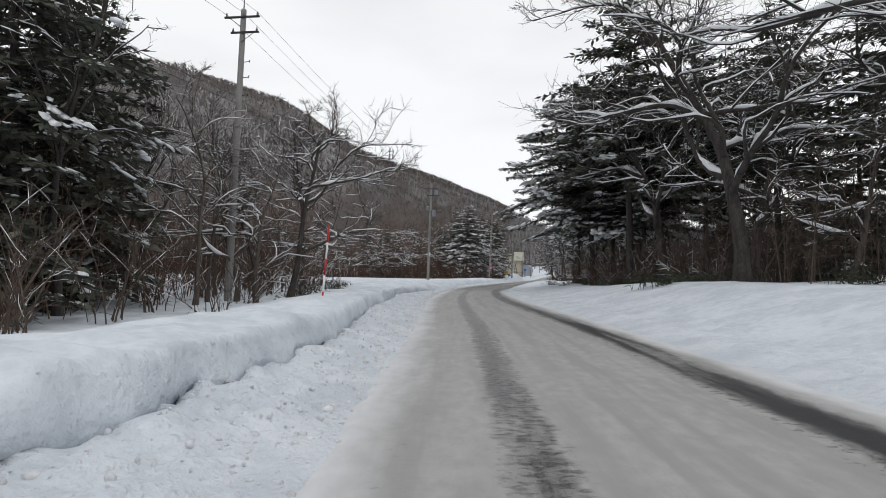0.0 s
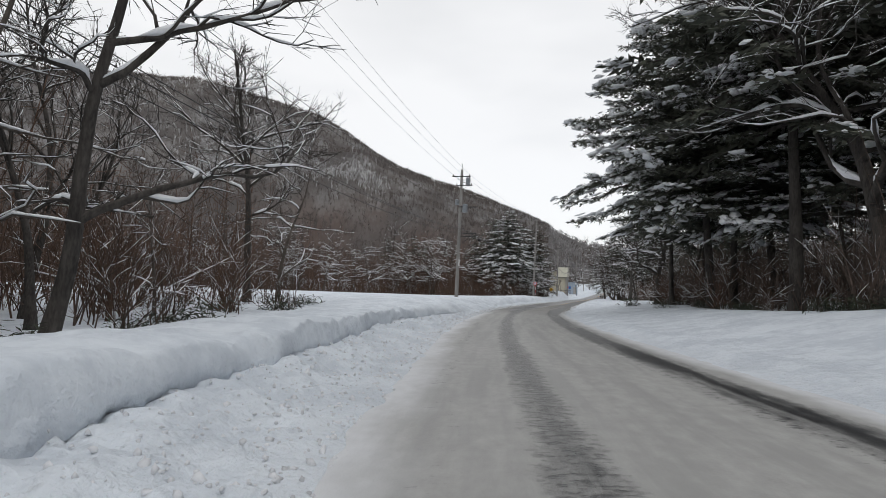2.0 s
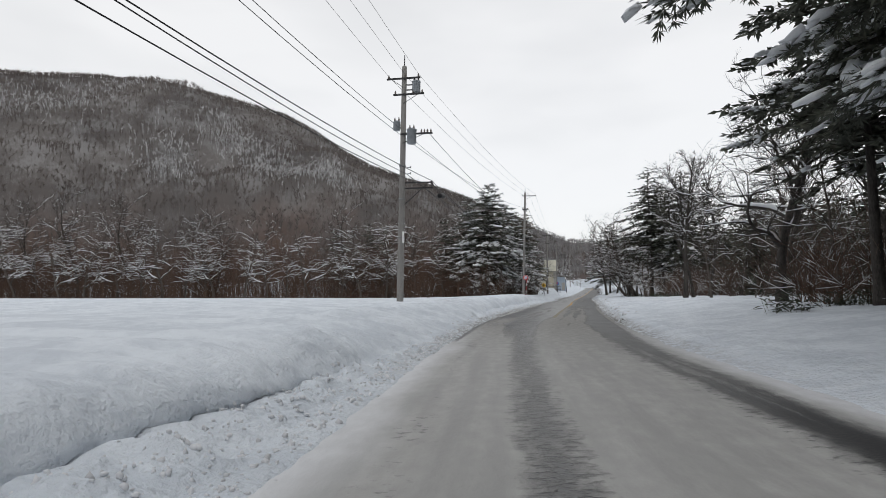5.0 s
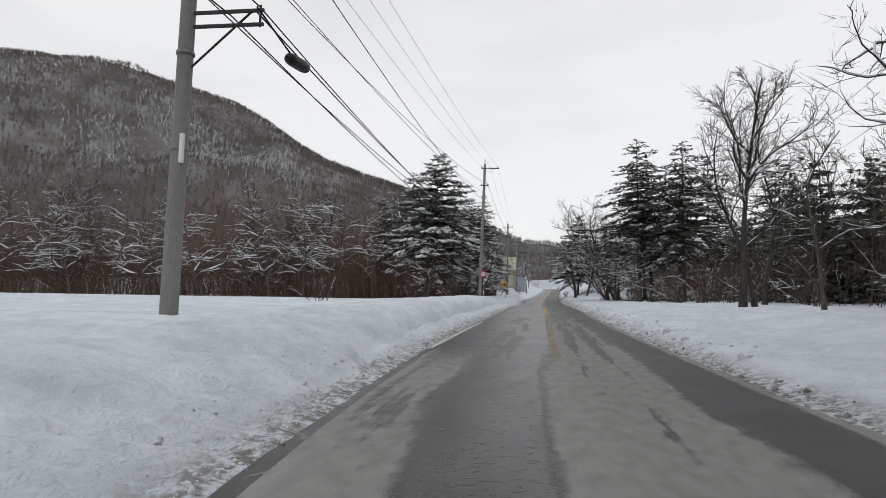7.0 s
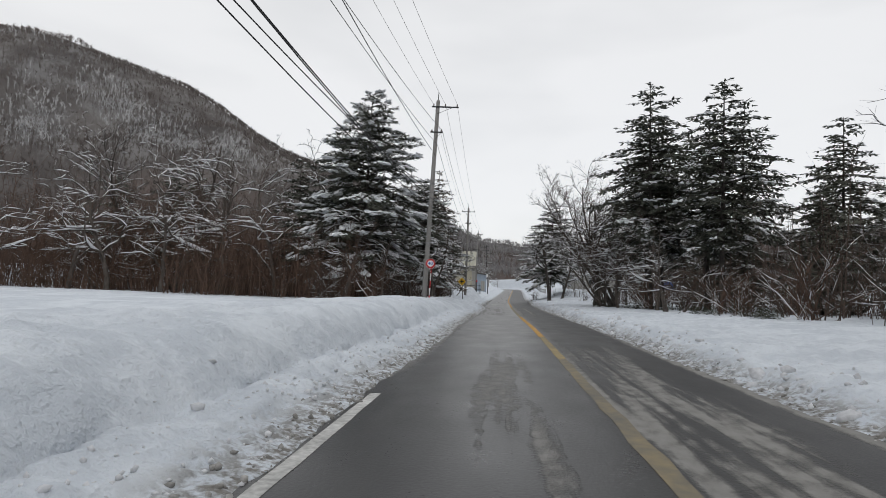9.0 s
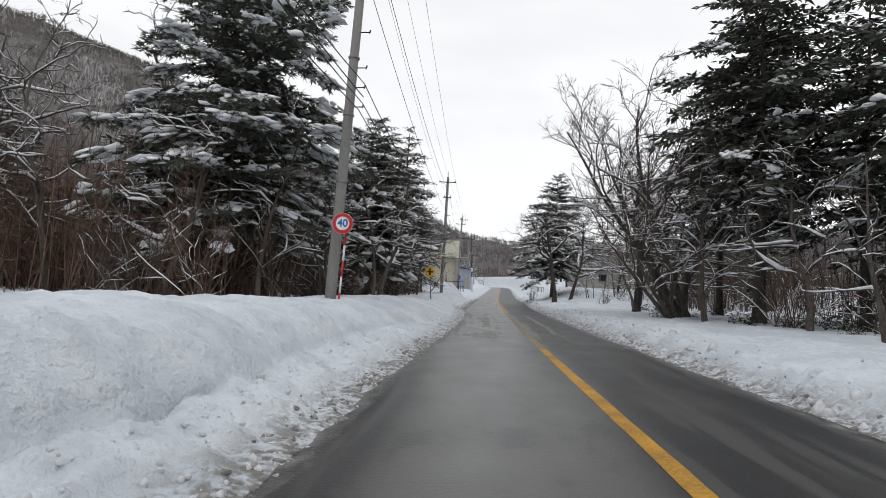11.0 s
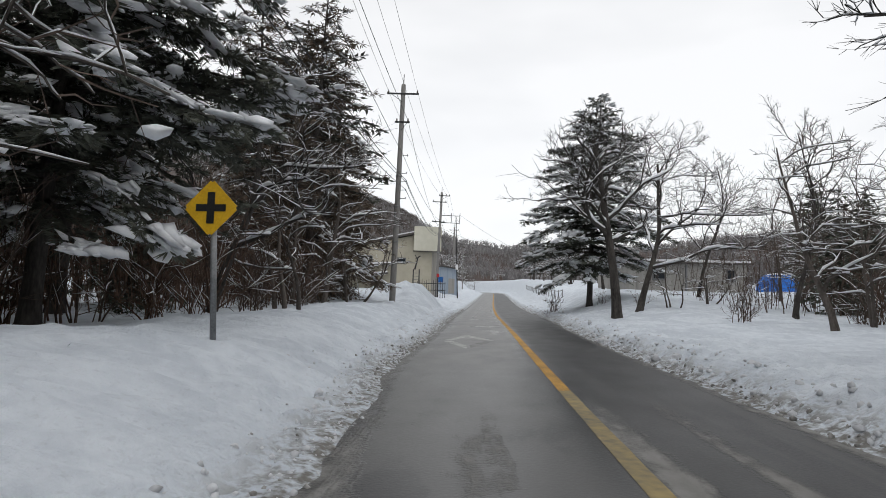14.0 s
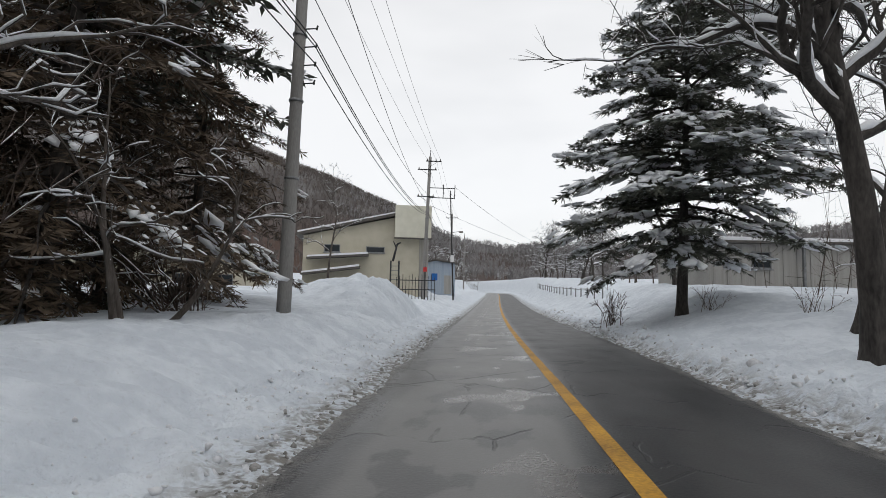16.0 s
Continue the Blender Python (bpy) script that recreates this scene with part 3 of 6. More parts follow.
bench_high = smoothed([(-60, 0.20), (30, 0.22), (48, 0.18), (56, 0.06), (68, 0.06), (76, 0.16), (82, 0.22), (100, 0.24), (112, 0.22), (118, 0.1), (126, 0.06), (131, 0.08), (138, 0.12), (430, 0.14)])
field_left = smoothed([(-60, 0.3), (25, 0.25), (38, 0.45), (50, 0.8), (70, 0.95), (95, 0.85), (115, 0.6), (130, 0.52), (150, 0.66), (165, 1.3), (185, 1.5), (250, 3.0), (430, 4.5)])
field_right = smoothed([(-60, 1.15), (20, 1.15), (30, 1.12), (42, 0.75), (60, 0.62), (85, 0.68), (105, 0.5), (125, 0.42), (145, 0.62), (155, 1.2), (165, 2.0), (185, 2.3), (250, 4.0), (430, 5.5)])


def ramp(x, a, b):
    t = min(1.0, max(0.0, (x - a) / (b - a)))
    return t * t * (3 - 2 * t)


def soft_noise(x, y, scale, seed=0.0):
    return noise.noise((x * scale, y * scale, seed))


def west_lines(y):
    """The west bank's lines at a place along the road: its edge, the cut wall's foot and lip as offsets, and the heights of bench and lip."""
    e = float(left_edge(y)) + 0.13 * soft_noise(0, y, 0.5, 2.0) + 0.08 * soft_noise(0, y, 2.2, 3.0)
    foot = float(wall_foot(y)) + 0.16 * soft_noise(0, y, 0.45, 4.0) + 0.09 * soft_noise(0, y, 1.5, 6.0)
    run = float(wall_run(y)) * (1 + 0.45 * soft_noise(0, y, 0.35, 8.0))
    bench = float(bench_high(y)) + 0.05 * soft_noise(0, y, 0.9, 31.0)
    top = float(wall_high(y)) + 0.10 * soft_noise(0, y, 0.35, 1.0) + 0.06 * soft_noise(0, y, 1.3, 5.0) + 0.03 * soft_noise(0, y, 3.6, 9.0)
    return e, min(foot, e - 0.35), min(foot, e - 0.35) - run, bench, top


def bench_z(x, y, d, e, foot, bench):
    """The trodden, lumpy shelf between the road and the wall."""
    n4, n5 = soft_noise(x, y, 2.3, 12.0), soft_noise(x, y, 6.3, 14.0)
    rim = ramp(-d, -e, -e + 0.3)
    z = bench * ramp(-d, -e, -foot + 0.05) + 0.05 * soft_noise(x, y, 1.3, 5.0) * rim
    z += rim * (0.06 * soft_noise(x, y, 3.6, 9.0) + 0.16 * (abs(n4) - 0.22) + 0.07 * n5 + 0.03 * soft_noise(x, y, 11.0, 25.0))
    z = max(z, 0.02 * ramp(-d, -e, -e + 0.1))
    return z - 0.09 * (1 - ramp(-d, -e - 0.22, -e + 0.02))


def crest_z(x, y, d, lip, top):
    """The snow behind the wall's lip."""
    h, f = float(wall_high(y)), float(field_left(y))
    z = top + 0.05 * ramp(-d, -lip, -lip + 0.5)
    z += (0.08 * soft_noise(x, y, 1.1, 21.0) + 0.05 * soft_noise(x, y, 2.9, 22.0) + (0.25 + 0.75 * ramp(y, 48, 60)) * (0.06 * soft_noise(x, y, 6.0, 23.0) + 0.10 * (abs(soft_noise(x, y, 2.1, 24.0)) - 0.2))) * (1 - 0.8 * ramp(-d, -lip + 0.8, -lip + 2.5))
    z += (f - h - 0.05) * ramp(-d, -lip + 1.2, -lip + 4.2) + 0.05 * soft_noise(x, y, 0.35, 1.0) * ramp(-d, -lip, -lip + 2.0)
    z += 0.016 * max(0.0, -d - 12.0) * (1.0 if -d < 90 else 90.0 / -d)
    z -= 0.07 * ramp(y, 50, 60) * ramp(soft_noise(x, y, 1.6, 65.0), 0.40, 0.56) * (1 - ramp(-d, -lip + 1.5, -lip + 3.0))
    # ploughed heap
    r = math.hypot((x - 18.75) / 4.0, (y - 166.5) / 6.5)
    if r < 1:
        z += (1.2 + 0.35 * soft_noise(x, y, 1.3, 5.0)) * (1 - r * r) ** 1.2
    return z


slump = smoothed([(-60, 0.0), (40, 0.0), (47, 0.25), (55, 1.0), (70, 1.0), (80, 0.78), (104, 0.75), (112, 0.75), (118, 1.0), (131, 1.0), (160, 1.0), (430, 0.9)])


def face_curve(s, soft):
    """The wall's outline: how far back and how far up, from its foot to its lip; soft: 0 where it is cut clean, 1 where it has slumped."""
    return s ** (1.7 - 0.5 * soft), 1 - (1 - s) ** (2.1 - 0.8 * soft)


def snow_height(x, y):
    """The snow's height over the road's side at a place."""
    d = x - float(centre_x(y))
    base = float(road_z(y))
    if d < 0:
        e, foot, lip, bench, top = west_lines(y)
        if d > foot:
            return base + bench_z(x, y, d, e, foot, bench)
        if d < lip:
            return base + crest_z(x, y, d, lip, top)
        low = bench_z(x, y, foot, e, foot, bench)
        return base + low + (top - low) * face_curve(((foot - d) / (foot - lip)) ** (1 / (1.7 - 0.5 * float(slump(y)))), float(slump(y)))[1]
    e, f = float(right_edge(y)), float(field_right(y))
    n1, n2, n3 = soft_noise(x, y, 0.35, 1.0), soft_noise(x, y, 1.3, 5.0), soft_noise(x, y, 3.6, 9.0)
    e += 0.14 * soft_noise(40, y, 0.5, 2.0) + 0.08 * soft_noise(40, y, 2.2, 3.0)
    berm = ramp(y, 60, 100)
    z = (0.16 + 0.20 * berm + 0.08 * berm * n2) * ramp(d, e, e + 0.9) + ((0.05 + 0.05 * berm) * n3 + 0.10 * berm * (abs(soft_noise(x, y, 2.3, 12.0)) - 0.2) * (1 - ramp(d, e + 1.0, e + 2.2)) + 0.06 * berm * soft_noise(x, y, 6.3, 14.0)) * ramp(d, e, e + 0.3)
    z -= 0.09 * (1 - ramp(d, e - 0.22, e + 0.02))
    z += (f - 0.16 - 0.20 * berm) * ramp(d, e + 0.8, 9.0)
    z += 0.07 * n1 * ramp(d, 5, 8) + 0.02 * n2 * ramp(d, e, e + 0.4)
    z += 0.012 * max(0.0, d - 14.0) * (1.0 if d < 90 else 90.0 / d)
    return base + z


ALONG = np.concatenate([np.arange(-60, -4, 2.0), np.arange(-4, 60, 0.13), np.arange(60, 172, 0.15), np.arange(172, 185, 0.5), np.arange(185, 250, 1.5), np.arange(250, 431, 6.0)])


def laid(name, verts, uv, cols, mat, label):
    """A grid of snow, row by row along the road."""
    rows = len(verts) // cols
    i = np.arange(rows - 1)[:, None] * cols + np.arange(cols - 1)[None, :]
    faces = np.stack([i, i + 1, i + cols + 1, i + cols], -1).reshape(-1, 4)
    ob = quick_mesh(name, verts, faces, mat)
    layer = ob.data.uv_layers.new(name="across_along")
    layer.data.foreach_set("uv", np.array(uv, dtype=np.float32)[faces.ravel()].ravel())
    return tagged(ob, label, "snow", kind="structure")


def slump_lumps(x, y):
    """Clods frozen into a slumped slope."""
    dent = ramp(soft_noise(x, y, 1.5, 61.0), 0.38, 0.55) + ramp(soft_noise(x, y, 2.7, 63.0), 0.42, 0.58)
    return -0.09 * dent + 0.20 * (abs(soft_noise(x, y, 1.9, 12.0)) - 0.2) + 0.10 * soft_noise(x, y, 5.1, 14.0) + 0.05 * soft_noise(x, y, 10.0, 15.0)


def west_bank():
    """From the far field over the crest, down the cut wall and across the shelf to the road."""
    far = [-260, -200, -150, -115, -90, -72, -58, -47, -38, -31, -25, -20, -16.5, -14, -12, -10.2, -9]
    verts, uv = [], []
    for y in ALONG:
        c, base = float(centre_x(y)), float(road_z(y))
        e, foot, lip, bench, top = west_lines(y)
        row = [(o, crest_z(c + o, y, o, lip, top)) for o in far]
        for k in range(17):
            o = -8.4 + (lip - 0.02 + 8.4) * (k / 16) ** 0.62
            row.append((o, crest_z(c + o, y, o, lip, top)))
        low = bench_z(c + foot, y, foot, e, foot, bench)
        high = row[-1][1]
        soft = float(slump(y))
        cleft = 0.10 * (1 - soft) * ramp(soft_noise(3, y, 0.9, 41.0), -0.15 + 0.25 * ramp(y, 50, 60), 0.3)
        rugged = 0.35 + 0.65 * ramp(y, 48, 60)
        for k in range(9, -1, -1):
            back, up = face_curve(k / 9, soft)
            bulge = (0.07 * soft_noise(c, y, 0.8, 43.0 + 0.8 * up) + 0.035 * soft_noise(c, y, 2.4, 47.0 + 1.5 * up)) * 4 * up * (1 - up)
            bulge += rugged * 0.05 * (soft_noise(c + back, y, 5.0, 51.0 + 2.0 * up) + soft_noise(c + back, y, 11.0, 53.0 + 4.0 * up)) * min(1.0, 4 * up)
            row.append((foot + (lip - foot) * back + bulge + cleft * 0.45 * (1 - up) ** 3, low + (high - low) * up + rugged * 0.10 * (abs(soft_noise(c + back, y, 2.3, 57.0 + up)) - 0.22) * 4 * up * (1 - up) + soft * min(1.0, 3 * up) * (1 - up) ** 0.7 * slump_lumps(c + foot - back, y) - (cleft * 0.4 if k == 0 else 0)))
        row.append((foot + 0.012 - 0.042 * (1 - soft), low - cleft))
        for k in range(1, 25):
            o = foot + 0.02 + (e + 0.3 - foot) * k / 24
            row.append((o, bench_z(c + o, y, o, e, foot, bench)))
        for o, z in row:
            verts.append((c + o, y, base + z))
            uv.append((abs(o) - abs(e), y))
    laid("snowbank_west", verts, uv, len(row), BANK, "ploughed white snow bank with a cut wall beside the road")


def east_bank():
    offsets = list(np.arange(-0.35, 2.0, 0.1)) + [2.2, 2.5, 2.8, 3.1, 3.5, 4.0, 4.6, 5.4, 6.4, 7.6, 9, 11, 14, 18, 23, 29, 37, 47, 59, 75, 95, 122, 157, 200, 257]
    verts, uv = [], []
    for y in ALONG:
        c, e = float(centre_x(y)), float(right_edge(y))
        for o in offsets:
            verts.append((c + e + o, y, snow_height(c + e + o, y)))
            uv.append((o, y))
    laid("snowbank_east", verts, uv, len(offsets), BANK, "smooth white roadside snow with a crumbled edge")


west_bank()
east_bank()

# the ground beneath reaches the horizon
gv = [(x, y, -0.6) for y in (-2500, -400, 0, 400, 2500) for x in (-2500, -400, 0, 400, 2500)]
gf = [(r * 5 + c, r * 5 + c + 1, r * 5 + c + 6, r * 5 + c + 5) for r in range(4) for c in range(4)]
tagged(mesh_object("ground", gv, gf, SNOW), "wide snow-covered valley ground", "ground", kind="structure")


def road():
    offs = np.linspace(-3.4, 4.2, 31)
    ys = np.concatenate([np.arange(-60, 200, 0.8), np.arange(200, 431, 4.0)])
    verts, uv = [], []
    for y in ys:
        c, z = float(centre_x(y)), float(road_z(y))
        for o in offs:
            lump = 0.012 * soft_noise(c + o, y, 0.8, 3.0) * ramp(90 - y, 0, 40) - 0.012 * abs(o) / 3
            verts.append((c + o, y, z + lump))
            uv.append((o, y))
    cols = len(offs)
    i = np.arange(len(ys) - 1)[:, None] * cols + np.arange(cols - 1)[None, :]
    faces = np.stack([i, i + 1, i + cols + 1, i + cols], -1).reshape(-1, 4)
    ob = quick_mesh("road", verts, faces, ROAD)
    layer = ob.data.uv_layers.new(name="across_along")
    layer.data.foreach_set("uv", np.array(uv, dtype=np.float32)[faces.ravel()].ravel())
    edges = np.array([(o - float(left_edge(y)), float(right_edge(y)) - o) for o, y in uv], dtype=np.float32)
    ob.data.uv_layers.new(name="from_edges").data.foreach_set("uv", edges[faces.ravel()].ravel())
    return tagged(ob, "two-lane asphalt road with packed snow and wet wheel tracks", "road", kind="structure")


road()


def painted(name, a, b, mat, y0, y1, label, lift=0.004, ragged=0.012):
    """A stripe of road paint between two lateral offsets."""
    ys = np.arange(y0, y1 + 0.1, 0.5)
    verts = []
    for y in ys:
        c, z = float(centre_x(y)), float(road_z(y))
        for o in (a, b):
            w = o + ragged * soft_noise(o, y, 2.5, 7.0)
            verts.append((c + w, y, z + lift - 0.012 * abs(w) / 3 + 0.012 * soft_noise(c + w, y, 0.8, 3.0) * ramp(90 - y, 0, 40)))
    faces = [(2 * k, 2 * k + 1, 2 * k + 3, 2 * k + 2) for k in range(len(ys) - 1)]
    return tagged(mesh_object(name, verts, faces, mat), label, "road marking", kind="structure")


painted("centre_line", -0.09, 0.09, HIDDEN_YELLOW, 72, 90, "yellow centre line almost hidden by slush", ragged=0.05)
painted("centre_line", -0.09, 0.09, SLUSHY_YELLOW, 90, 96, "yellow centre line half hidden by slush")
painted("centre_line", -0.09, 0.09, YELLOW_PAINT, 96, 110, "worn solid yellow centre line on asphalt")
painted("centre_line", -0.09, 0.09, SLUSHY_YELLOW, 110, 113.5, "yellow centre line half hidden by slush")
painted("centre_line", -0.09, 0.09, HIDDEN_YELLOW, 113.5, 124, "yellow centre line almost hidden by slush", ragged=0.05)
painted("centre_line", -0.09, 0.09, SLUSHY_YELLOW, 124, 131.5, "yellow centre line half hidden by slush")
painted("centre_line", -0.09, 0.09, YELLOW_PAINT, 131.5, 300, "worn solid yellow centre line on asphalt")
painted("edge_line", -2.99, -2.85, WHITE_PAINT, 74, 86, "worn white edge line beside the snow bank")


def diamond():
    """The lozenge that warns of a crossing ahead, 5 m by 1.5 m, half worn away."""
    th = thing("road_diamond", label="half-worn white diamond painted on the lane", category="road marking", kind="structure")
    tips = [Vector((17.34, 137.5)), Vector((17.10, 140.0)), Vector((18.28, 142.45)), Vector((18.65, 140.1))]
    mid = sum(tips, Vector((0, 0))) / 4
    for k, (lo, hi) in enumerate(((0.03, 0.97), (0.05, 0.98), (0.02, 0.96), (0.12, 0.9))):
        a, b = tips[k], tips[(k + 1) % 4]
        p, q = a.lerp(b, lo), a.lerp(b, hi)
        inset = 0.36
        vs = [p, q, q.lerp(mid, inset), p.lerp(mid, inset)]
        bm = bmesh.new()
        bm.faces.new([bm.verts.new((v.x, v.y, 0.004 - 0.012 * abs(v.x - float(centre_x(v.y))) / 3)) for v in vs])
        part("painted_side", bm, DIAMOND_PAINT if k < 3 else WORN_WHITE, th)


diamond()


def clods(name, count, seed, pick, mat, label):
    """Crumbled lumps of snow, too many to count."""
    rng = np.random.default_rng(seed)
    bm = bmesh.new()
    bmesh.ops.create_icosphere(bm, subdivisions=1, radius=1.0)
    bv = np.array([v.co[:] for v in bm.verts])
    bf = np.array([[v.index for v in f.verts] for f in bm.faces])
    bm.free()
    verts, faces = [], []
    for k in range(count):
        x, y, r = pick(rng)
        v = bv * (r * rng.uniform(0.6, 1.3, 3)) * (1 + 0.25 * rng.standard_normal((len(bv), 1)))
        verts.append(v + (x, y, snow_height(x, y) - r * 0.05))
        faces.append(bf + k * len(bv))
    return tagged(quick_mesh(name, np.concatenate(verts), np.concatenate(faces), mat, smooth=True), label, "snow", kind="stuff")


def near_left(rng):
    y = rng.uniform(2, 170)
    o = float(left_edge(y)) - abs(rng.normal(0.0, 0.55)) + 0.1
    return float(centre_x(y)) + o, y, 0.013 + 0.022 * rng.random() ** 2 + (0.035 * rng.random() if rng.random() < 0.03 else 0)


def near_right(rng):
    y = rng.uniform(70, 185)
    o = float(right_edge(y)) + 0.1 + abs(rng.normal(0.0, 0.5))
    return float(centre_x(y)) + o, y, 0.02 + 0.04 * rng.random() ** 2 + (0.10 * rng.random() if rng.random() < 0.08 else 0)


def rim_left(rng):
    y = rng.uniform(73, 175)
    if 113 < y < 134 and rng.random() < 0.75:
        y = rng.uniform(134, 175)
    o = float(left_edge(y)) + 0.12 - abs(rng.normal(0.0, 0.22))
    return float(centre_x(y)) + o, y, 0.012 + 0.03 * rng.random() ** 2


def rim_right(rng):
    y = rng.uniform(66, 185)
    o = float(right_edge(y)) - 0.07 + abs(rng.normal(0.0, 0.2))
    return float(centre_x(y)) + o, y, 0.012 + 0.035 * rng.random() ** 2


def over_bank(rng):
    y = rng.uniform(2, 165) if rng.random() < 0.6 else rng.uniform(2, 60)
    o = rng.uniform(float(wall_foot(y)) + 0.05, float(left_edge(y)) - 0.05)
    return float(centre_x(y)) + o, y, 0.010 + 0.024 * rng.random() ** 3 + (0.03 * rng.random() if rng.random() < 0.04 else 0)


clods("snow_crumbs", 2600, 5, near_left, CLOD, "crumbled snow lumps along the road edge")
clods("snow_crumbs", 1800, 6, near_right, CLOD, "crumbled snow lumps along the road edge")
clods("snow_crumbs", 9000, 8, over_bank, CLEAN_CLOD, "small lumps of snow rolled down the bank")
clods("slush_crumbs", 2600, 9, rim_left, SLUSH, "grey-brown slush crumbs along the road edge")
clods("slush_crumbs", 1600, 10, rim_right, SLUSH, "grey-brown slush crumbs along the road edge")

# ---------------------------------------------------------------- mountain
ridge = smoothed([(-180, 0.10), (-120, 0.12), (-75, 0.12), (-55, 0.11), (-42, 0.10), (-30, 0.085), (-20, 0.078), (-10, 0.086), (-3, 0.142), (3.6, 0.187), (9.8, 0.226), (16.9, 0.299),
                  (22.6, 0.326), (30, 0.338), (42, 0.315), (55, 0.30), (75, 0.24), (110, 0.16), (180, 0.10)])
ridge_far = smoothed([(-180, 900), (-75, 700), (-42, 700), (-20, 900), (-5, 950), (6, 950), (20, 1000), (42, 1050), (75, 1050), (180, 900)])


def hill_height(az, r):
    """The mountain's height at an azimuth (degrees left of north) and distance from the valley's middle."""
    top, far_at = float(ridge(az)), float(ridge_far(az))
    x, y = 1 - r * math.sin(radians(az)), 32 + r * math.cos(radians(az))
    t = (r - 0.34 * far_at) / (0.66 * far_at)
    n1 = noise.noise((x * 0.006, y * 0.006, 2.0))
    n2 = noise.noise((x * 0.02, y * 0.02, 4.0))
    if t <= 0:
        return x, y, -1.5
    h = far_at * top * (ramp(t, 0, 1.05) * 0.35 + 0.65 * min(t, 1.0))
    if t > 1:
        h *= max(0.2, 1 - 0.5 * (t - 1))
    calm = math.sin(math.pi * min(1.0, t))
    return x, y, h * (1 + 0.22 * n1 * calm) + 9.0 * n2 * calm + 2.5 * n2 - 1.0


def mountain():
    azs = np.concatenate([np.arange(-180, -60, 6.0), np.arange(-60, 75, 0.8), np.arange(75, 181, 6.0)])
    ts = [0.30, 0.34, 0.38, 0.42, 0.46, 0.5, 0.55, 0.6, 0.65, 0.7, 0.75, 0.8, 0.85, 0.9, 0.94, 0.97, 1.0, 1.03, 1.1, 1.25, 1.6]
    verts = [hill_height(az, t * float(ridge_far(az))) for az in azs for t in ts]
    c = len(ts)
    i = np.arange(len(azs) - 1)[:, None] * c + np.arange(c - 1)[None, :]
    faces = np.stack([i, i + c, i + c + 1, i + 1], -1).reshape(-1, 4)
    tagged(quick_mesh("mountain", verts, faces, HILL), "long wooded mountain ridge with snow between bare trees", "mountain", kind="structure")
    rng = np.random.default_rng(3)
    hillside(rng, 21000, lambda k: (rng.uniform(-6, 62), 1.0 - 0.62 * rng.random() ** 1.6 if k > 4000 else rng.uniform(0.97, 1.02)), "hillside_trees", HILL_TREE, "leafless grey-brown wood covering the mountain")
    # the far hill's wood takes the paler colour that imitates haze
    hillside(rng, 9000, lambda k: (rng.uniform(-50, 0), rng.uniform(0.45, 1.02)), "hillside_trees", HAZED_TREE, "leafless wood on the distant hill, coloured pale for haze")
    spots = ((22.6, 0.745, 1.3), (19.6, 0.70, 1.5), (16.6, 0.66, 1.4), (12.5, 0.70, 1.2), (33.0, 0.88, 3.0), (37.0, 0.80, 3.0), (27.5, 0.66, 1.6))
    hillside(rng, 2300, lambda k: (lambda q: (q[0] + rng.normal(0, q[2]), rng.normal(q[1], 0.035)))(spots[k % 7]), "frosted_trees", FROST_TREE, "pale frosted birches on the mountain's middle slope")


def hillside(rng, count, place, name, mat, label):
    """Bare trees on the slope: a stem and a few fans of twigs each."""
    vs, fs, n = [], [], 0
    for k in range(count):
        az, t = place(k)
        x, y, z = hill_height(az, t * float(ridge_far(az)))
        hgt, turn = rng.uniform(4.0, 8.5), rng.uniform(0, math.pi)
        cx, cy = math.cos(turn), math.sin(turn)
        lean = rng.normal(0, 0.5)
        vs += [(x - 0.3 * cx, y - 0.3 * cy, z - 0.5), (x + 0.3 * cx, y + 0.3 * cy, z - 0.5), (x + lean, y, z + hgt)]
        fs.append((n, n + 1, n + 2))
        n += 3
        for j in range(6):
            a = rng.uniform(-1, 1)
            h0 = hgt * rng.uniform(0.2, 0.7)
            w = hgt * rng.uniform(0.16, 0.38) * (1 if a > 0 else -1)
            vs += [(x, y, z + h0), (x, y, z + h0 + 0.9), (x + w * cx, y + w * cy, z + h0 + abs(w) * rng.uniform(0.7, 2.0))]
            fs.append((n, n + 1, n + 2))
            n += 3
    tagged(quick_mesh(name, vs, fs, mat, smooth=False), label, "trees", kind="stuff")


mountain()

# ---------------------------------------------------------------- trees
def twist(rng, d, amount, lift=0.0):
    return unit(d + rng.normal(0, amount, 3) + np.array((0, 0, lift)))


def shoot(rng, p, d, length, r0, r1, segments, wiggle, lift):
    """A crooked tapering curve whose bends carry on from one piece to the next."""
    pts, dirs, curl = [np.array(p, float)], [d], rng.normal(0, wiggle, 3) * 0.6
    for _ in range(segments):
        curl = 0.45 * curl + rng.normal(0, wiggle, 3) * 0.8
        d = unit(d + curl + np.array((0, 0, lift)))
        if d[2] < -0.1:
            d = unit(np.array((d[0], d[1], -0.1)))
        pts.append(pts[-1] + d * length / segments)
        dirs.append(d)
    t = np.linspace(0, 1, segments + 1)
    return np.array(pts), r0 + (r1 - r0) * t ** 0.8, dirs


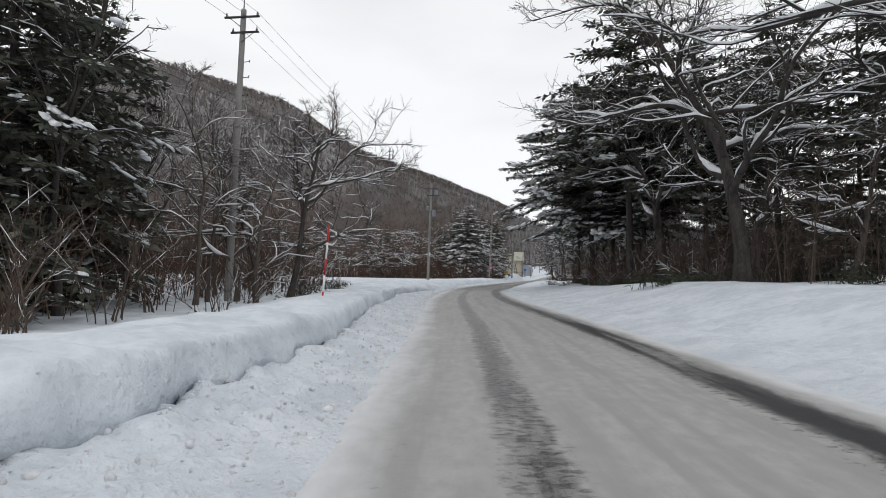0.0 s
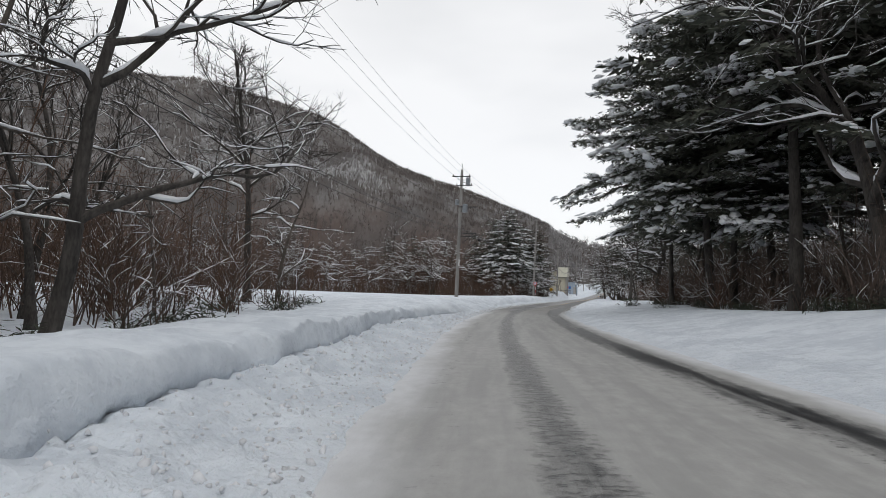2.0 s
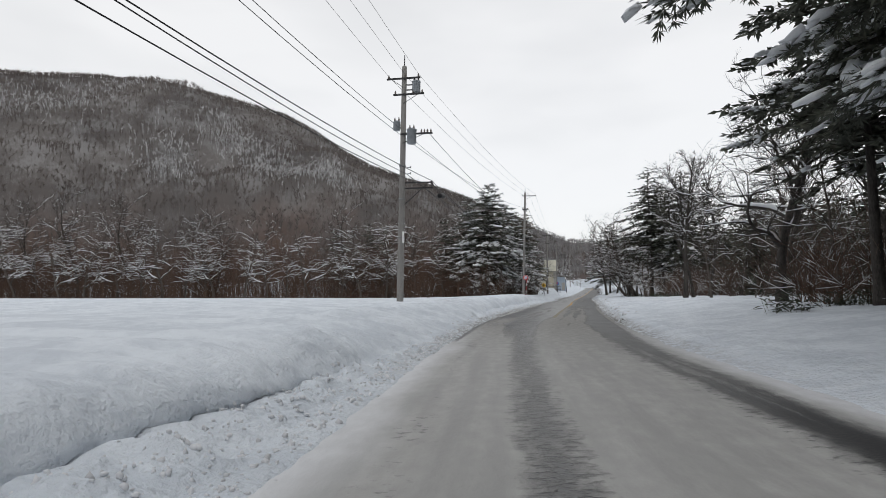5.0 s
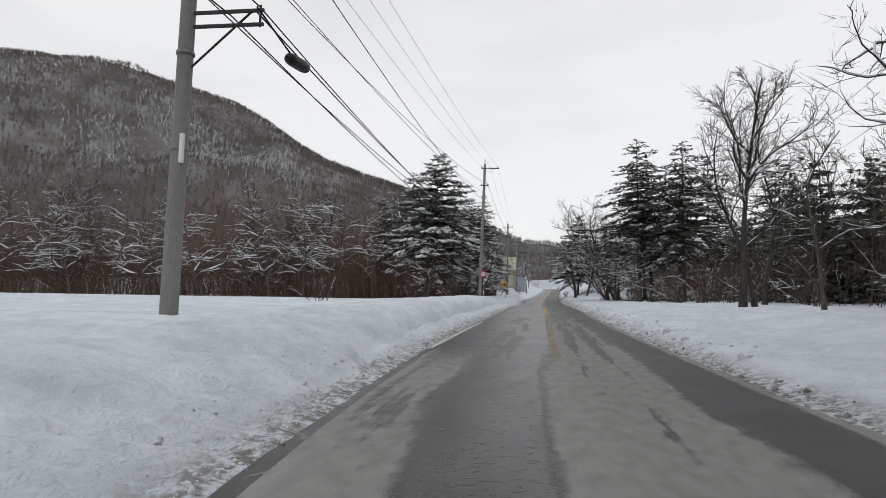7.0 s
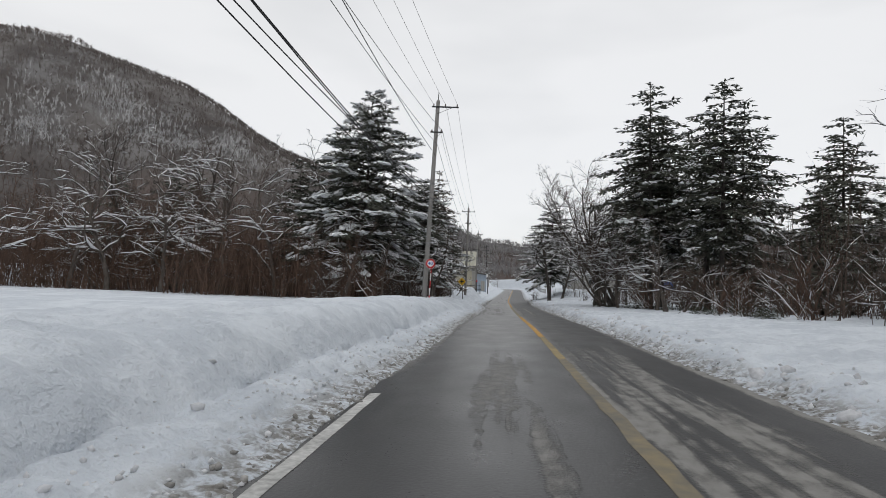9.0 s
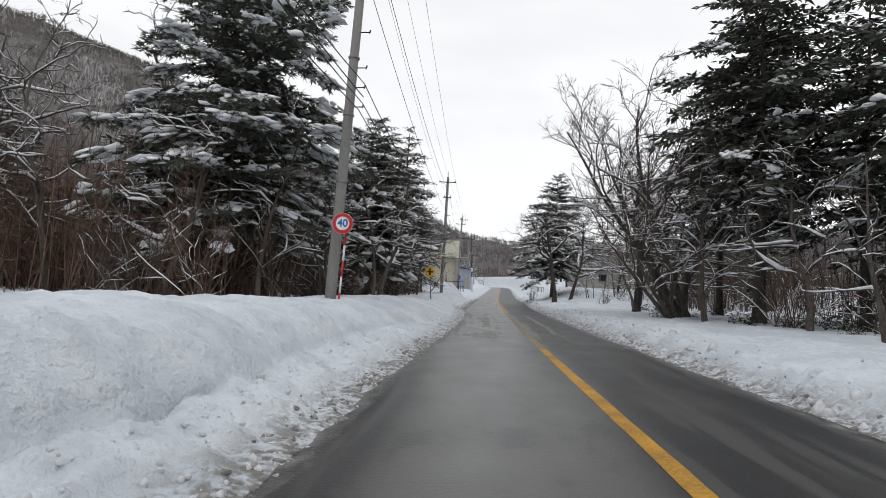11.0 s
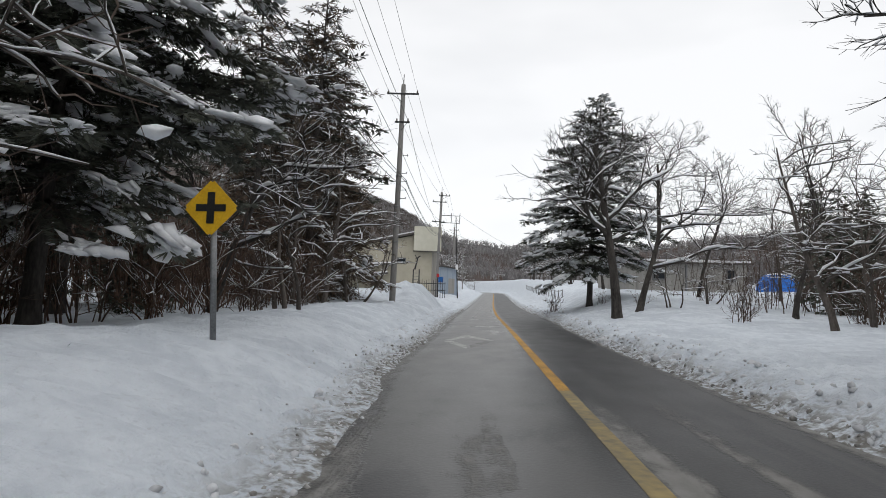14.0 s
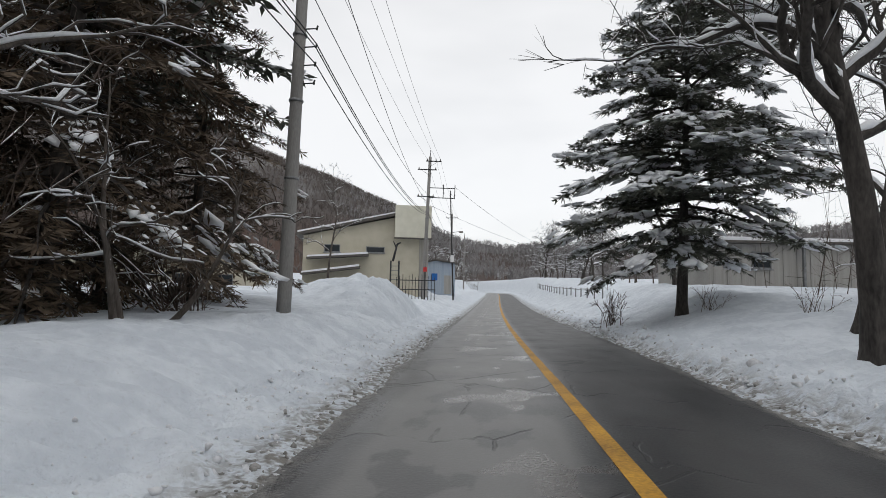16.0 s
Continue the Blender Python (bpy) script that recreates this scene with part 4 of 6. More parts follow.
def ribbons(rng, curves):
    """Thin flat twigs along curves, as quads."""
    verts, faces, start = [], [], 0
    for pts, rad in curves:
        n = len(pts)
        u = unit(np.cross(pts[-1] - pts[0], rng.normal(0, 1, 3)))
        w = np.maximum(rad, 0.004)[:, None] * u
        verts.append(np.stack([pts - w, pts + w], 1).reshape(-1, 3))
        i = np.arange(n - 1) * 2 + start
        faces.append(np.stack([i, i + 1, i + 3, i + 2], -1))
        start += 2 * n
    return np.concatenate(verts), np.concatenate(faces)


def joined(name, groups, parent=None, label=""):
    """One mesh from several (verts, quads, material) groups."""
    verts, faces, index, n = [], [], [], 0
    for k, (v, f, _) in enumerate(groups):
        verts.append(v)
        faces.append(f + n)
        index.append(np.full(len(f), k, dtype=np.int32))
        n += len(v)
    ob = quick_mesh(name, np.concatenate(verts), np.concatenate(faces), groups[0][2], parent, label)
    for _, _, m in groups[1:]:
        ob.data.materials.append(m)
    ob.data.polygons.foreach_set("material_index", np.concatenate(index))
    return ob


def snow_on(rng, curves, thick, share):
    """Ridges of snow lying on the upper side of branches."""
    out = []
    for pts, rad in curves:
        if rng.random() > share:
            continue
        t = np.gradient(pts, axis=0)
        t /= np.maximum(np.linalg.norm(t, axis=1, keepdims=True), 1e-9)
        level = np.clip(1.6 - 1.4 * np.abs(t[:, 2]), 0, 1)
        r = (0.62 * rad + np.minimum(thick, 0.75 * rad + 0.006)) * level * rng.uniform(0.55, 1.35, len(pts))
        r *= np.where(rng.random(len(pts)) < 0.22, 0.15, 1.0)
        r[0] *= 0.4
        r[-1] *= 0.25
        if r.max() < 0.004:
            continue
        lifted = pts.copy()
        lifted[:, 2] += rad * 0.8 + r * 0.45
        out.append((lifted, r))
    return out


def bare_tree_parts(seed, height, girth, limbs=7, angle=58, reach=0.62, subs=6, twigs=6, sprays=3, wiggle=0.16, fork=0.32, lean=(0, 0), toward=None, snow=0.018, stems=1, coarse=False, taper=0.16, share=0.45, plan=()):
    """plan: the limbs' own heights, azimuths, tilts and lengths. Curves of a leafless tree: trunks, limbs with their branches, twigs and the snow on them."""
    rng = np.random.default_rng(seed)
    trunk, limb, twig = [], [], []
    a, b, c = (8, 5, 3) if coarse else (12, 7, 3)
    for s in range(stems):
        d = unit(np.array((lean[0], lean[1], 1.0)) + (rng.normal(0, 0.28, 3) * (1, 1, 0) if stems > 1 else 0))
        base = np.array((0, 0, -0.4)) + (rng.normal(0, 0.3, 3) * (1, 1, 0) if stems > 1 else 0)
        tall = height * (1 if s == 0 else rng.uniform(0.7, 1.0))
        pts, rad, dirs = shoot(rng, base, d, tall, girth, girth * taper, 14, 0.03 if plan else 0.07, 0.03)
        rad[0] *= 1.45
        rad[1] *= 1.1
        trunk.append((pts, rad))
        spin = rng.uniform(0, 360)
        for k in range(len(plan) or limbs):
            own = []
            t = fork + (0.97 - fork) * (k + rng.uniform(0, 0.8)) / limbs
            if plan:
                t = plan[k][0]
            i = min(13, int(t * 14))
            p = pts[i] + (pts[i + 1] - pts[i]) * (t * 14 - i)
            spin += 137.5 + rng.uniform(-35, 35)
            tilt = radians(angle * rng.uniform(0.72, 1.2) * (1.08 - 0.5 * t))
            az = radians(spin)
            if toward is not None and k % 2 == 0:
                az = radians(toward + rng.uniform(-38, 38))
            if plan:
                az, tilt = radians(plan[k][1]), radians(plan[k][2])
            dd = np.array((math.sin(tilt) * math.cos(az), math.sin(tilt) * math.sin(az), math.cos(tilt)))
            length = plan[k][3] if plan else height * reach * rng.uniform(0.75, 1.15) * (1.15 - 0.72 * t)
            r0 = min(rad[i] * 0.66, girth * 0.55) if not plan else min(rad[i] * 0.8, girth * 0.36 * max(1.0, length / 4.0))
            lp, lr, ld = shoot(rng, p, dd, length, r0, max(0.014, r0 * 0.18), a, wiggle, 0.02)
            own.append((lp, lr))
            for j in range(subs):
                u = 0.16 + 0.84 * (j + rng.random()) / subs
                e = min(a - 1, int(u * a))
                q = lp[e] + (lp[e + 1] - lp[e]) * (u * a - e)
                bd = twist(rng, ld[e], 0.5, 0.14)
                bl = length * rng.uniform(0.32, 0.6) * (1.2 - 0.6 * u)
                br = max(0.015, lr[e] * 0.58)
                bp, brad, bdir = shoot(rng, q, bd, bl, br, 0.010, b, wiggle * 1.3, 0.03)
                own.append((bp, brad))
                for w in range(twigs):
                    v = 0.12 + 0.88 * (w + rng.random()) / twigs
                    g = min(b - 1, int(v * b))
                    o = bp[g] + (bp[g + 1] - bp[g]) * (v * b - g)
                    td = twist(rng, bdir[g], 0.5, 0.10)
                    tl = bl * rng.uniform(0.22, 0.46) + 0.12
                    tp, trad, tdir = shoot(rng, o, td, tl, 0.013, 0.006, c, wiggle * 1.4, 0.03)
                    twig.append((tp, trad))
                    for x in range(sprays):
                        h = 1 + int(rng.random() * (c - 1))
                        sd = twist(rng, tdir[h], 0.5, 0.08)
                        sl = tl * rng.uniform(0.35, 0.75)
                        twig.append((np.array((tp[h], tp[h] + sd * sl)), np.array((0.008, 0.004))))
            limb.append(own)
    every = [x for own in limb for x in own]
    lying = snow_on(rng, every, snow, 0.95)
    fine = snow_on(rng, [x for x in twig if len(x[0]) == c + 1], snow * 0.5, share)
    return rng, trunk, limb, twig, lying, fine


def bare_tree(name, seed, height, girth, label, category="tree", group="", bark=None, twig_mat=None, apart=False, **more):
    """apart: each limb with its branches is a part of its own."""
    rng, trunk, limb, twig, lying, fine = bare_tree_parts(seed, height, girth, **more)
    th = thing(name, label=label, category=category, group=group)
    bark, twig_mat = bark or BARK, twig_mat or TWIG
    coarse = more.get("coarse", False)
    groups = []
    quick_mesh("trunk", *tubes(trunk, 9 if apart else 7), bark, th)
    if apart:
        for own in limb:
            quick_mesh("limb", *tubes(own, 5), bark, th)
    else:
        groups.append((*tubes([own[0] for own in limb], 3 if coarse else 4), bark))
        groups.append((*tubes([x for own in limb for x in own[1:]], 3), bark))
    groups.append((*ribbons(rng, twig), twig_mat))
    joined("crown", groups, th)
    snow_groups = [(*tubes(lying, 5 if apart else 3), BOUGH_SNOW)]
    if fine:
        snow_groups.append((*tubes(fine, 3), BOUGH_SNOW))
    joined("snow_cover", snow_groups, th, "white snow lying on the branches")["kind"] = "stuff"
    return th


def blades(rng, verts, faces, p, d, length, width, up, fan=1):
    """A flat tapering spray of needles, rolled at random; fan: how many narrow ones it is split into."""
    side = unit(np.cross(d, up))
    over = np.cross(side, d)
    roll = rng.normal(0, 0.55)
    s = side * math.cos(roll) + over * math.sin(roll)
    if fan > 1:
        for k in range(fan):
            turn = (k / (fan - 1) - 0.5) * 1.15 + rng.normal(0, 0.12)
            e = d * math.cos(turn) + s * math.sin(turn)
            f = np.cross(e, np.cross(d, s)) * width * 0.8 / fan
            q, far = p + d * length * 0.12 * k / fan, length * rng.uniform(0.65, 1.15) * (1 - 0.25 * abs(turn))
            n = len(verts)
            verts.extend((q, q + e * far * 0.5 + f, q + e * far, q + e * far * 0.5 - f))
            faces.append((n, n + 1, n + 2, n + 3))
        return
    n = len(verts)
    verts.extend((p, p + d * length * 0.4 + s * width, p + d * length, p + d * length * 0.4 - s * width))
    faces.append((n, n + 1, n + 2, n + 3))


def conifer(name, seed, height, spread, label, clear=0.10, whorls=22, per=6, droop=0.25, needle=None, snow=0.6, group="", girth=None, category="conifer", ragged=0.25, step=0.2, plume=0.42, width=0.11, shape_power=0.62, rise0=0.0, pad=1.0, fan=1, heavy=1.0):
    """A layered evergreen: trunk, boughs, sprays of needles and pads of snow."""
    rng = np.random.default_rng(seed)
    th = thing(name, label=label, category=category, group=group)
    girth = girth or height * 0.016
    pts, rad, _ = shoot(rng, (0, 0, -0.4), np.array((0, 0, 1.0)), height + 0.3, girth, 0.02, 16, 0.012, 0.05)
    rad[0] *= 1.3
    boughs, verts, faces, pads = [], [], [], []
    up = np.array((0, 0, 1.0))
    spin = rng.uniform(0, 360)
    for w in range(whorls):
        t = clear + (0.985 - clear) * w / (whorls - 1)
        i = min(15, int(t * 16))
        base = pts[i] + (pts[i + 1] - pts[i]) * (t * 16 - i)
        shape = (1 - (t - clear) / (1 - clear)) ** shape_power * min(1.0, 0.62 + 2.4 * (t - clear)) + 0.05
        spin += 40
        count = per if t < 0.85 else max(3, per - 2)
        for k in range(count):
            az = radians(spin + 360 * k / count + rng.uniform(-22, 22))
            length = spread * shape * rng.uniform(1 - ragged, 1 + ragged)
            if length < 0.15:
                continue
            rise = rise0 + 0.55 * (t - 0.35) + rng.uniform(-0.12, 0.12)
            d = unit(np.array((math.cos(az), math.sin(az), rise)))
            n = max(4, int(length * 1.4))
            bp = [base + (0, 0, rng.uniform(-0.25, 0.25))]
            dd = d.copy()
            for s in range(n):
                bend = -droop * 2.4 / n if s < n * 0.7 else droop * 1.6 / n
                dd = unit(dd + np.array((0, 0, bend)) + rng.normal(0, 0.06, 3))
                bp.append(bp[-1] + dd * length / n)
            bp = np.array(bp)
            boughs.append((bp, np.linspace(0.018 + 0.012 * length, 0.006, n + 1)))
            for s in np.arange(0.16 * length, length, step):
                u = s / length * n
                a = min(n - 1, int(u))
                p = bp[a] + (bp[a + 1] - bp[a]) * (u - a)
                along = unit(bp[a + 1] - bp[a])
                flat = unit(np.cross(along, up))
                reach = (0.22 + 0.13 * length * (1 - 0.65 * s / length)) * rng.uniform(0.7, 1.3)
                for side in (-1, 1):
                    sd = unit(along * rng.uniform(0.4, 0.9) + flat * side + np.array((0, 0, rng.uniform(-0.45, 0.15))))
                    m = max(1, int(round(reach / plume * 1.25)))
                    q = p.copy()
                    for c in range(m):
                        blades(rng, verts, faces, q, twist(rng, sd, 0.2), reach / m * 1.5, width, up, fan)
                        if m > 1 or reach > 0.4:
                            for z2 in (-1, 1):
                                blades(rng, verts, faces, q + sd * reach / m * 0.3, unit(sd + along * 0.8 * z2 + rng.normal(0, 0.25, 3)), plume * 0.8, width * 0.75, up, fan)
                        q = q + sd * reach / m
            blades(rng, verts, faces, bp[-1], dd, plume, width * 0.8, up, fan)
            if rng.random() < snow:
                centres = [(1 - 0.75 * rng.random() ** 1.3) * n for _ in range(1 + int(length * 0.5))]
                for k2 in range(int(heavy * (4 + length * 4.4) * rng.uniform(0.5, 1.4))):
                    u = min(n, max(0.15 * n, centres[k2 % len(centres)] + rng.normal(0, 0.35)))
                    a = min(n - 1, int(u))
                    p = bp[a] + (bp[a + 1] - bp[a]) * (u - a)
                    wide = 0.08 + 0.035 * length
                    pads.append((p + rng.normal(0, wide, 3) * (1, 1, 0.15) + (0, 0, 0.05), az + rng.normal(0, 0.35), pad * (0.05 + 0.13 * rng.random() ** 2) * min(1.35, 0.65 + 0.12 * length), bp[a + 1] - bp[a]))
    quick_mesh("trunk", *tubes([(pts, rad)], 9), BARK_DARK, th)
    joined("crown", [(np.array(verts), np.array(faces), needle or NEEDLE), (*tubes(boughs, 3), BARK_DARK)], th).data.polygons.foreach_set("use_smooth", np.zeros(len(faces) + sum(3 * (len(x[0]) - 1) for x in boughs), dtype=bool))
    if pads:
        bm = bmesh.new()
        bmesh.ops.create_icosphere(bm, subdivisions=1, radius=1.0)
        bv = np.array([v.co[:] for v in bm.verts])
        bf = np.array([[v.index for v in f.verts] for f in bm.faces])
        bm.free()
        pv, pf = [], []
        for k, (p, az, r, along) in enumerate(pads):
            sc = np.array((r * rng.uniform(0.9, 1.5), r * rng.uniform(0.6, 1.1), r * rng.uniform(0.2, 0.42)))
            v = bv * (1 + 0.34 * rng.standard_normal((len(bv), 1))) * sc
            ca, sa = math.cos(az), math.sin(az)
            slope = float(along[2] / max(0.05, math.hypot(along[0], along[1])))
            x, y = v[:, 0] * ca - v[:, 1] * sa, v[:, 0] * sa + v[:, 1] * ca
            pv.append(np.stack([x, y, v[:, 2] + v[:, 0] * max(-0.6, min(0.6, slope))], -1) + p)
            pf.append(bf + k * len(bv))
        quick_mesh("snow_cover", np.concatenate(pv), np.concatenate(pf), BOUGH_SNOW, th, "white snow lying on the boughs")["kind"] = "stuff"
    return th


def shrub(name, seed, height, stems, label, spread=0.45, mat=None, snow=0.012, category="shrub", group="", side=6):
    """Many thin stems from one root, with side twigs."""
    rng = np.random.default_rng(seed)
    stem, twig = [], []
    for _ in range(stems):
        az, tilt = rng.uniform(0, 2 * math.pi), abs(rng.normal(0, spread))
        d = np.array((math.sin(tilt) * math.cos(az), math.sin(tilt) * math.sin(az), math.cos(tilt)))
        h = height * rng.uniform(0.5, 1.0)
        pts, rad, dirs = shoot(rng, rng.normal(0, 0.22, 3) * (1, 1, 0) - (0, 0, 0.3), d, h + 0.3, 0.014 + 0.007 * height * rng.random(), 0.007, 6, 0.12, 0.03)
        stem.append((pts, rad))
        for k in range(side):
            a = 1 + int(rng.random() * 5)
            td = twist(rng, dirs[a], 0.5, 0.1)
            tp, tr, tdir = shoot(rng, pts[a], td, h * rng.uniform(0.15, 0.42), 0.010, 0.005, 3, 0.16, 0.02)
            twig.append((tp, tr))
            for x in range(2):
                sd = twist(rng, tdir[2], 0.6, 0.05)
                twig.append((np.array((tp[2], tp[2] + sd * h * rng.uniform(0.06, 0.18))), np.array((0.007, 0.004))))
    th = thing(name, label=label, category=category, group=group)
    joined("crown", [(*tubes(stem, 3), mat or TWIG), (*ribbons(rng, twig), mat or TWIG)], th)
    lying = snow_on(rng, stem + [c for c in twig if len(c[0]) == 4], snow, 0.4)
    if lying:
        quick_mesh("snow_cover", *tubes(lying, 3), BOUGH_SNOW, th, "snow caught on the stems")["kind"] = "stuff"
    return th


def understory(name, count, seed, pick, low, high, mat, label):
    """A haze of thin stems and twigs, too many to count."""
    rng = np.random.default_rng(seed)
    verts, faces, n = [], [], 0
    for _ in range(count):
        x, y = pick(rng)
        z = snow_height(x, y)
        h = rng.uniform(low, high)
        top = np.array((x + rng.normal(0, 0.19 * h), y + rng.normal(0, 0.19 * h), z + h))
        root = np.array((x, y, z - 0.2))
        curves = [(root, top, rng.uniform(0.012, 0.03))]
        for _ in range(9):
            t = rng.uniform(0.15, 0.95)
            p = root + (top - root) * t
            d = unit(rng.normal(0, 1, 3) * (1, 1, 0.5) + (0, 0, 0.6))
            curves.append((p, p + d * h * rng.uniform(0.12, 0.34), 0.011))
        for p, q, r in curves:
            u = unit(np.cross(q - p, rng.normal(0, 1, 3)))
            verts += [p - u * r, p + u * r, q + u * r * 0.4, q - u * r * 0.4]
            faces.append((n, n + 1, n + 2, n + 3))
            n += 4
    return tagged(quick_mesh(name, np.array(verts), np.array(faces), mat, smooth=False), label, "undergrowth", kind="stuff")


def spot(x, y, turn=0.0, size=1.0, sink=0.0, tip=0.0):
    """A pose on the snow."""
    return Matrix.LocRotScale((x, y, snow_height(x, y) - sink), Euler((radians(tip), 0, radians(turn))), (size, size, size))


class Grove:
    """Plants of one kind: the first one is built, the rest are copies."""

    def __init__(self, ob):
        self.ob, self.used = ob, False

    def plant(self, x, y, turn=0.0, size=1.0, sink=0.0, tip=0.0):
        m = spot(x, y, turn, size, sink, tip)
        if self.used:
            return copy_thing(self.ob, m)
        self.used = True
        self.ob.matrix_basis = m
        return self.ob


WIDE = [Grove(bare_tree("oak_tree", 11, 13.0, 0.34, "old leafless oak with snow-laden crooked limbs", group="roadside oaks", apart=True, limbs=11, angle=74, reach=0.85, subs=8, twigs=7, sprays=4, toward=180, snow=0.09, fork=0.26, taper=0.3, wiggle=0.22, bark=BARK_DARK, twig_mat=BARK_DARK)),
        Grove(bare_tree("oak_tree", 23, 10.5, 0.23, "leafless oak with spreading snow-lined limbs", group="roadside oaks", apart=True, limbs=9, angle=66, reach=0.85, subs=8, twigs=7, sprays=4, snow=0.06, fork=0.3, taper=0.3, lean=(0.32, 0.0), toward=0, wiggle=0.26, bark=BARK_DARK, twig_mat=BARK_DARK)),
        Grove(bare_tree("oak_tree", 37, 13.0, 0.30, "tall leafless oak forking low with snowy limbs", group="roadside oaks", apart=True, limbs=13, angle=60, reach=0.68, subs=9, twigs=6, sprays=4, fork=0.24, snow=0.06, taper=0.34, wiggle=0.30, bark=BARK_DARK, twig_mat=BARK_DARK))]
LEANING_OAK = Grove(bare_tree("oak_tree", 29, 7.8, 0.17, "crooked leafless oak leaning over the road, its limbs snow-lined", group="roadside oaks", apart=True, subs=8, twigs=7, sprays=4, wiggle=0.27, lean=(0.27, 0.0), taper=0.36, snow=0.045, bark=BARK_DARK, twig_mat=BARK_DARK,
    plan=((0.32, 2, 47, 5.6), (0.36, 190, 72, 1.6), (0.62, 354, 72, 6.0), (0.72, 16, 70, 4.8), (0.60, 255, 58, 2.2), (0.80, 110, 45, 2.4), (0.84, 182, 38, 2.8), (0.92, 20, 24, 2.6), (0.97, 205, 16, 2.0))))
FAN_TREE = Grove(bare_tree("broadleaf_tree", 43, 12.0, 0.19, "straight-trunked leafless tree with a fan of upright branches", group="roadside woods", apart=True, subs=8, twigs=7, sprays=3, wiggle=0.15, taper=0.22, snow=0.03, share=0.1, bark=BARK_DARK, twig_mat=BARK_DARK,
    plan=((0.36, 355, 74, 3.2), (0.44, 180, 62, 3.8), (0.47, 10, 50, 4.2), (0.50, 62, 43, 4.6), (0.52, 300, 43, 4.6), (0.54, 182, 40, 4.6), (0.57, 122, 35, 4.6), (0.60, 240, 32, 4.4), (0.63, 0, 32, 4.4), (0.68, 45, 28, 3.6), (0.73, 200, 28, 3.4), (0.80, 320, 25, 2.6), (0.88, 150, 20, 2.0))))
BROAD_OAK = Grove(bare_tree("oak_tree", 47, 8.6, 0.24, "stout leafless oak with broad snow-laden limbs", group="roadside oaks", apart=True, subs=8, twigs=6, sprays=4, wiggle=0.24, taper=0.42, snow=0.075, bark=BARK_DARK, twig_mat=BARK_DARK,
    plan=((0.46, 182, 46, 5.0), (0.45, 2, 52, 4.6), (0.50, 150, 42, 5.2), (0.52, 208, 44, 4.6), (0.56, 338, 45, 4.6), (0.60, 90, 40, 4.0), (0.62, 270, 42, 4.0), (0.68, 172, 35, 4.2), (0.72, 20, 32, 3.8), (0.80, 200, 25, 3.4), (0.86, 0, 22, 3.0), (0.93, 120, 15, 2.4))))
TALL = [Grove(bare_tree("broadleaf_tree", 41, 12.0, 0.17, "slender leafless tree with upright grey branches", group="roadside woods", limbs=11, angle=42, reach=0.5, subs=6, twigs=5, sprays=2, snow=0.014, share=0.04, bark=BARK_DARK, twig_mat=BARK_DARK)),
        Grove(bare_tree("broadleaf_tree", 53, 10.5, 0.14, "slender leafless tree with fine dark twigs", group="roadside woods", coarse=True, limbs=9, angle=42, reach=0.5, subs=5, twigs=5, sprays=2, snow=0.018, share=0.04, twig_mat=BARK))]
SCRUB = [Grove(bare_tree("scrub_tree", 61, 6.6, 0.13, "low crooked leafless tree lined with snow", group="scrub trees", coarse=True, limbs=9, angle=46, reach=0.7, subs=5, twigs=3, sprays=1, wiggle=0.55, fork=0.2, snow=0.07, share=0.12)),
         Grove(bare_tree("scrub_tree", 67, 7.6, 0.13, "crooked leafless tree with snowy forks", group="scrub trees", coarse=True, limbs=9, angle=36, reach=0.6, subs=5, twigs=3, sprays=1, wiggle=0.52, fork=0.2, snow=0.065, share=0.12)),
         Grove(bare_tree("scrub_tree", 71, 5.6, 0.09, "low leafless tree with several leaning stems", group="scrub trees", coarse=True, limbs=4, angle=50, reach=0.6, subs=4, twigs=3, sprays=1, wiggle=0.46, fork=0.3, stems=3, snow=0.04, share=0.03))]
LEANERS = Grove(bare_tree("leaning_tree", 83, 13.0, 0.22, "clump of leaning leafless stems thick with snow", group="roadside woods", apart=True, limbs=9, angle=46, reach=0.6, subs=6, twigs=6, sprays=3, fork=0.2, stems=4, lean=(-0.62, -0.1), snow=0.05, taper=0.2))
SPRUCE = [Grove(conifer("spruce_tree", 101, 16.5, 4.7, "tall dark green spruce with snow on its boughs", group="spruces", clear=0.32, whorls=17, per=6, droop=0.26, snow=0.85, step=0.3, width=0.10)),
          Grove(conifer("spruce_tree", 113, 14.0, 4.2, "dark green spruce with snow-dusted tiers", group="spruces", whorls=18, per=6, droop=0.2, snow=0.75, step=0.31, width=0.10)),
          Grove(conifer("fir_tree", 127, 14.0, 5.0, "broad dark fir with heavy snow on flat boughs", group="firs", whorls=21, per=7, droop=0.22, snow=1.0, clear=0.22, ragged=0.25, shape_power=0.55, step=0.24, plume=0.32, width=0.15, rise0=0.05, fan=5, pad=1.35, heavy=1.9))]
PINE = [Grove(conifer("pine_tree", 131, 17.0, 8.4, "tall pine with a dark bare trunk and snowy crown", group="roadside pines", whorls=20, per=7, droop=0.26, snow=0.95, clear=0.33, girth=0.28, ragged=0.2, shape_power=0.42, step=0.27, plume=0.36, width=0.14, rise0=0.08, pad=1.35, fan=4, heavy=1.6)),
        Grove(conifer("pine_tree", 139, 16.0, 5.2, "tall dark pine with a bare lower trunk", group="roadside pines", whorls=15, per=6, droop=0.22, snow=0.6, clear=0.40, girth=0.24, ragged=0.4, step=0.30, plume=0.46, width=0.10))]
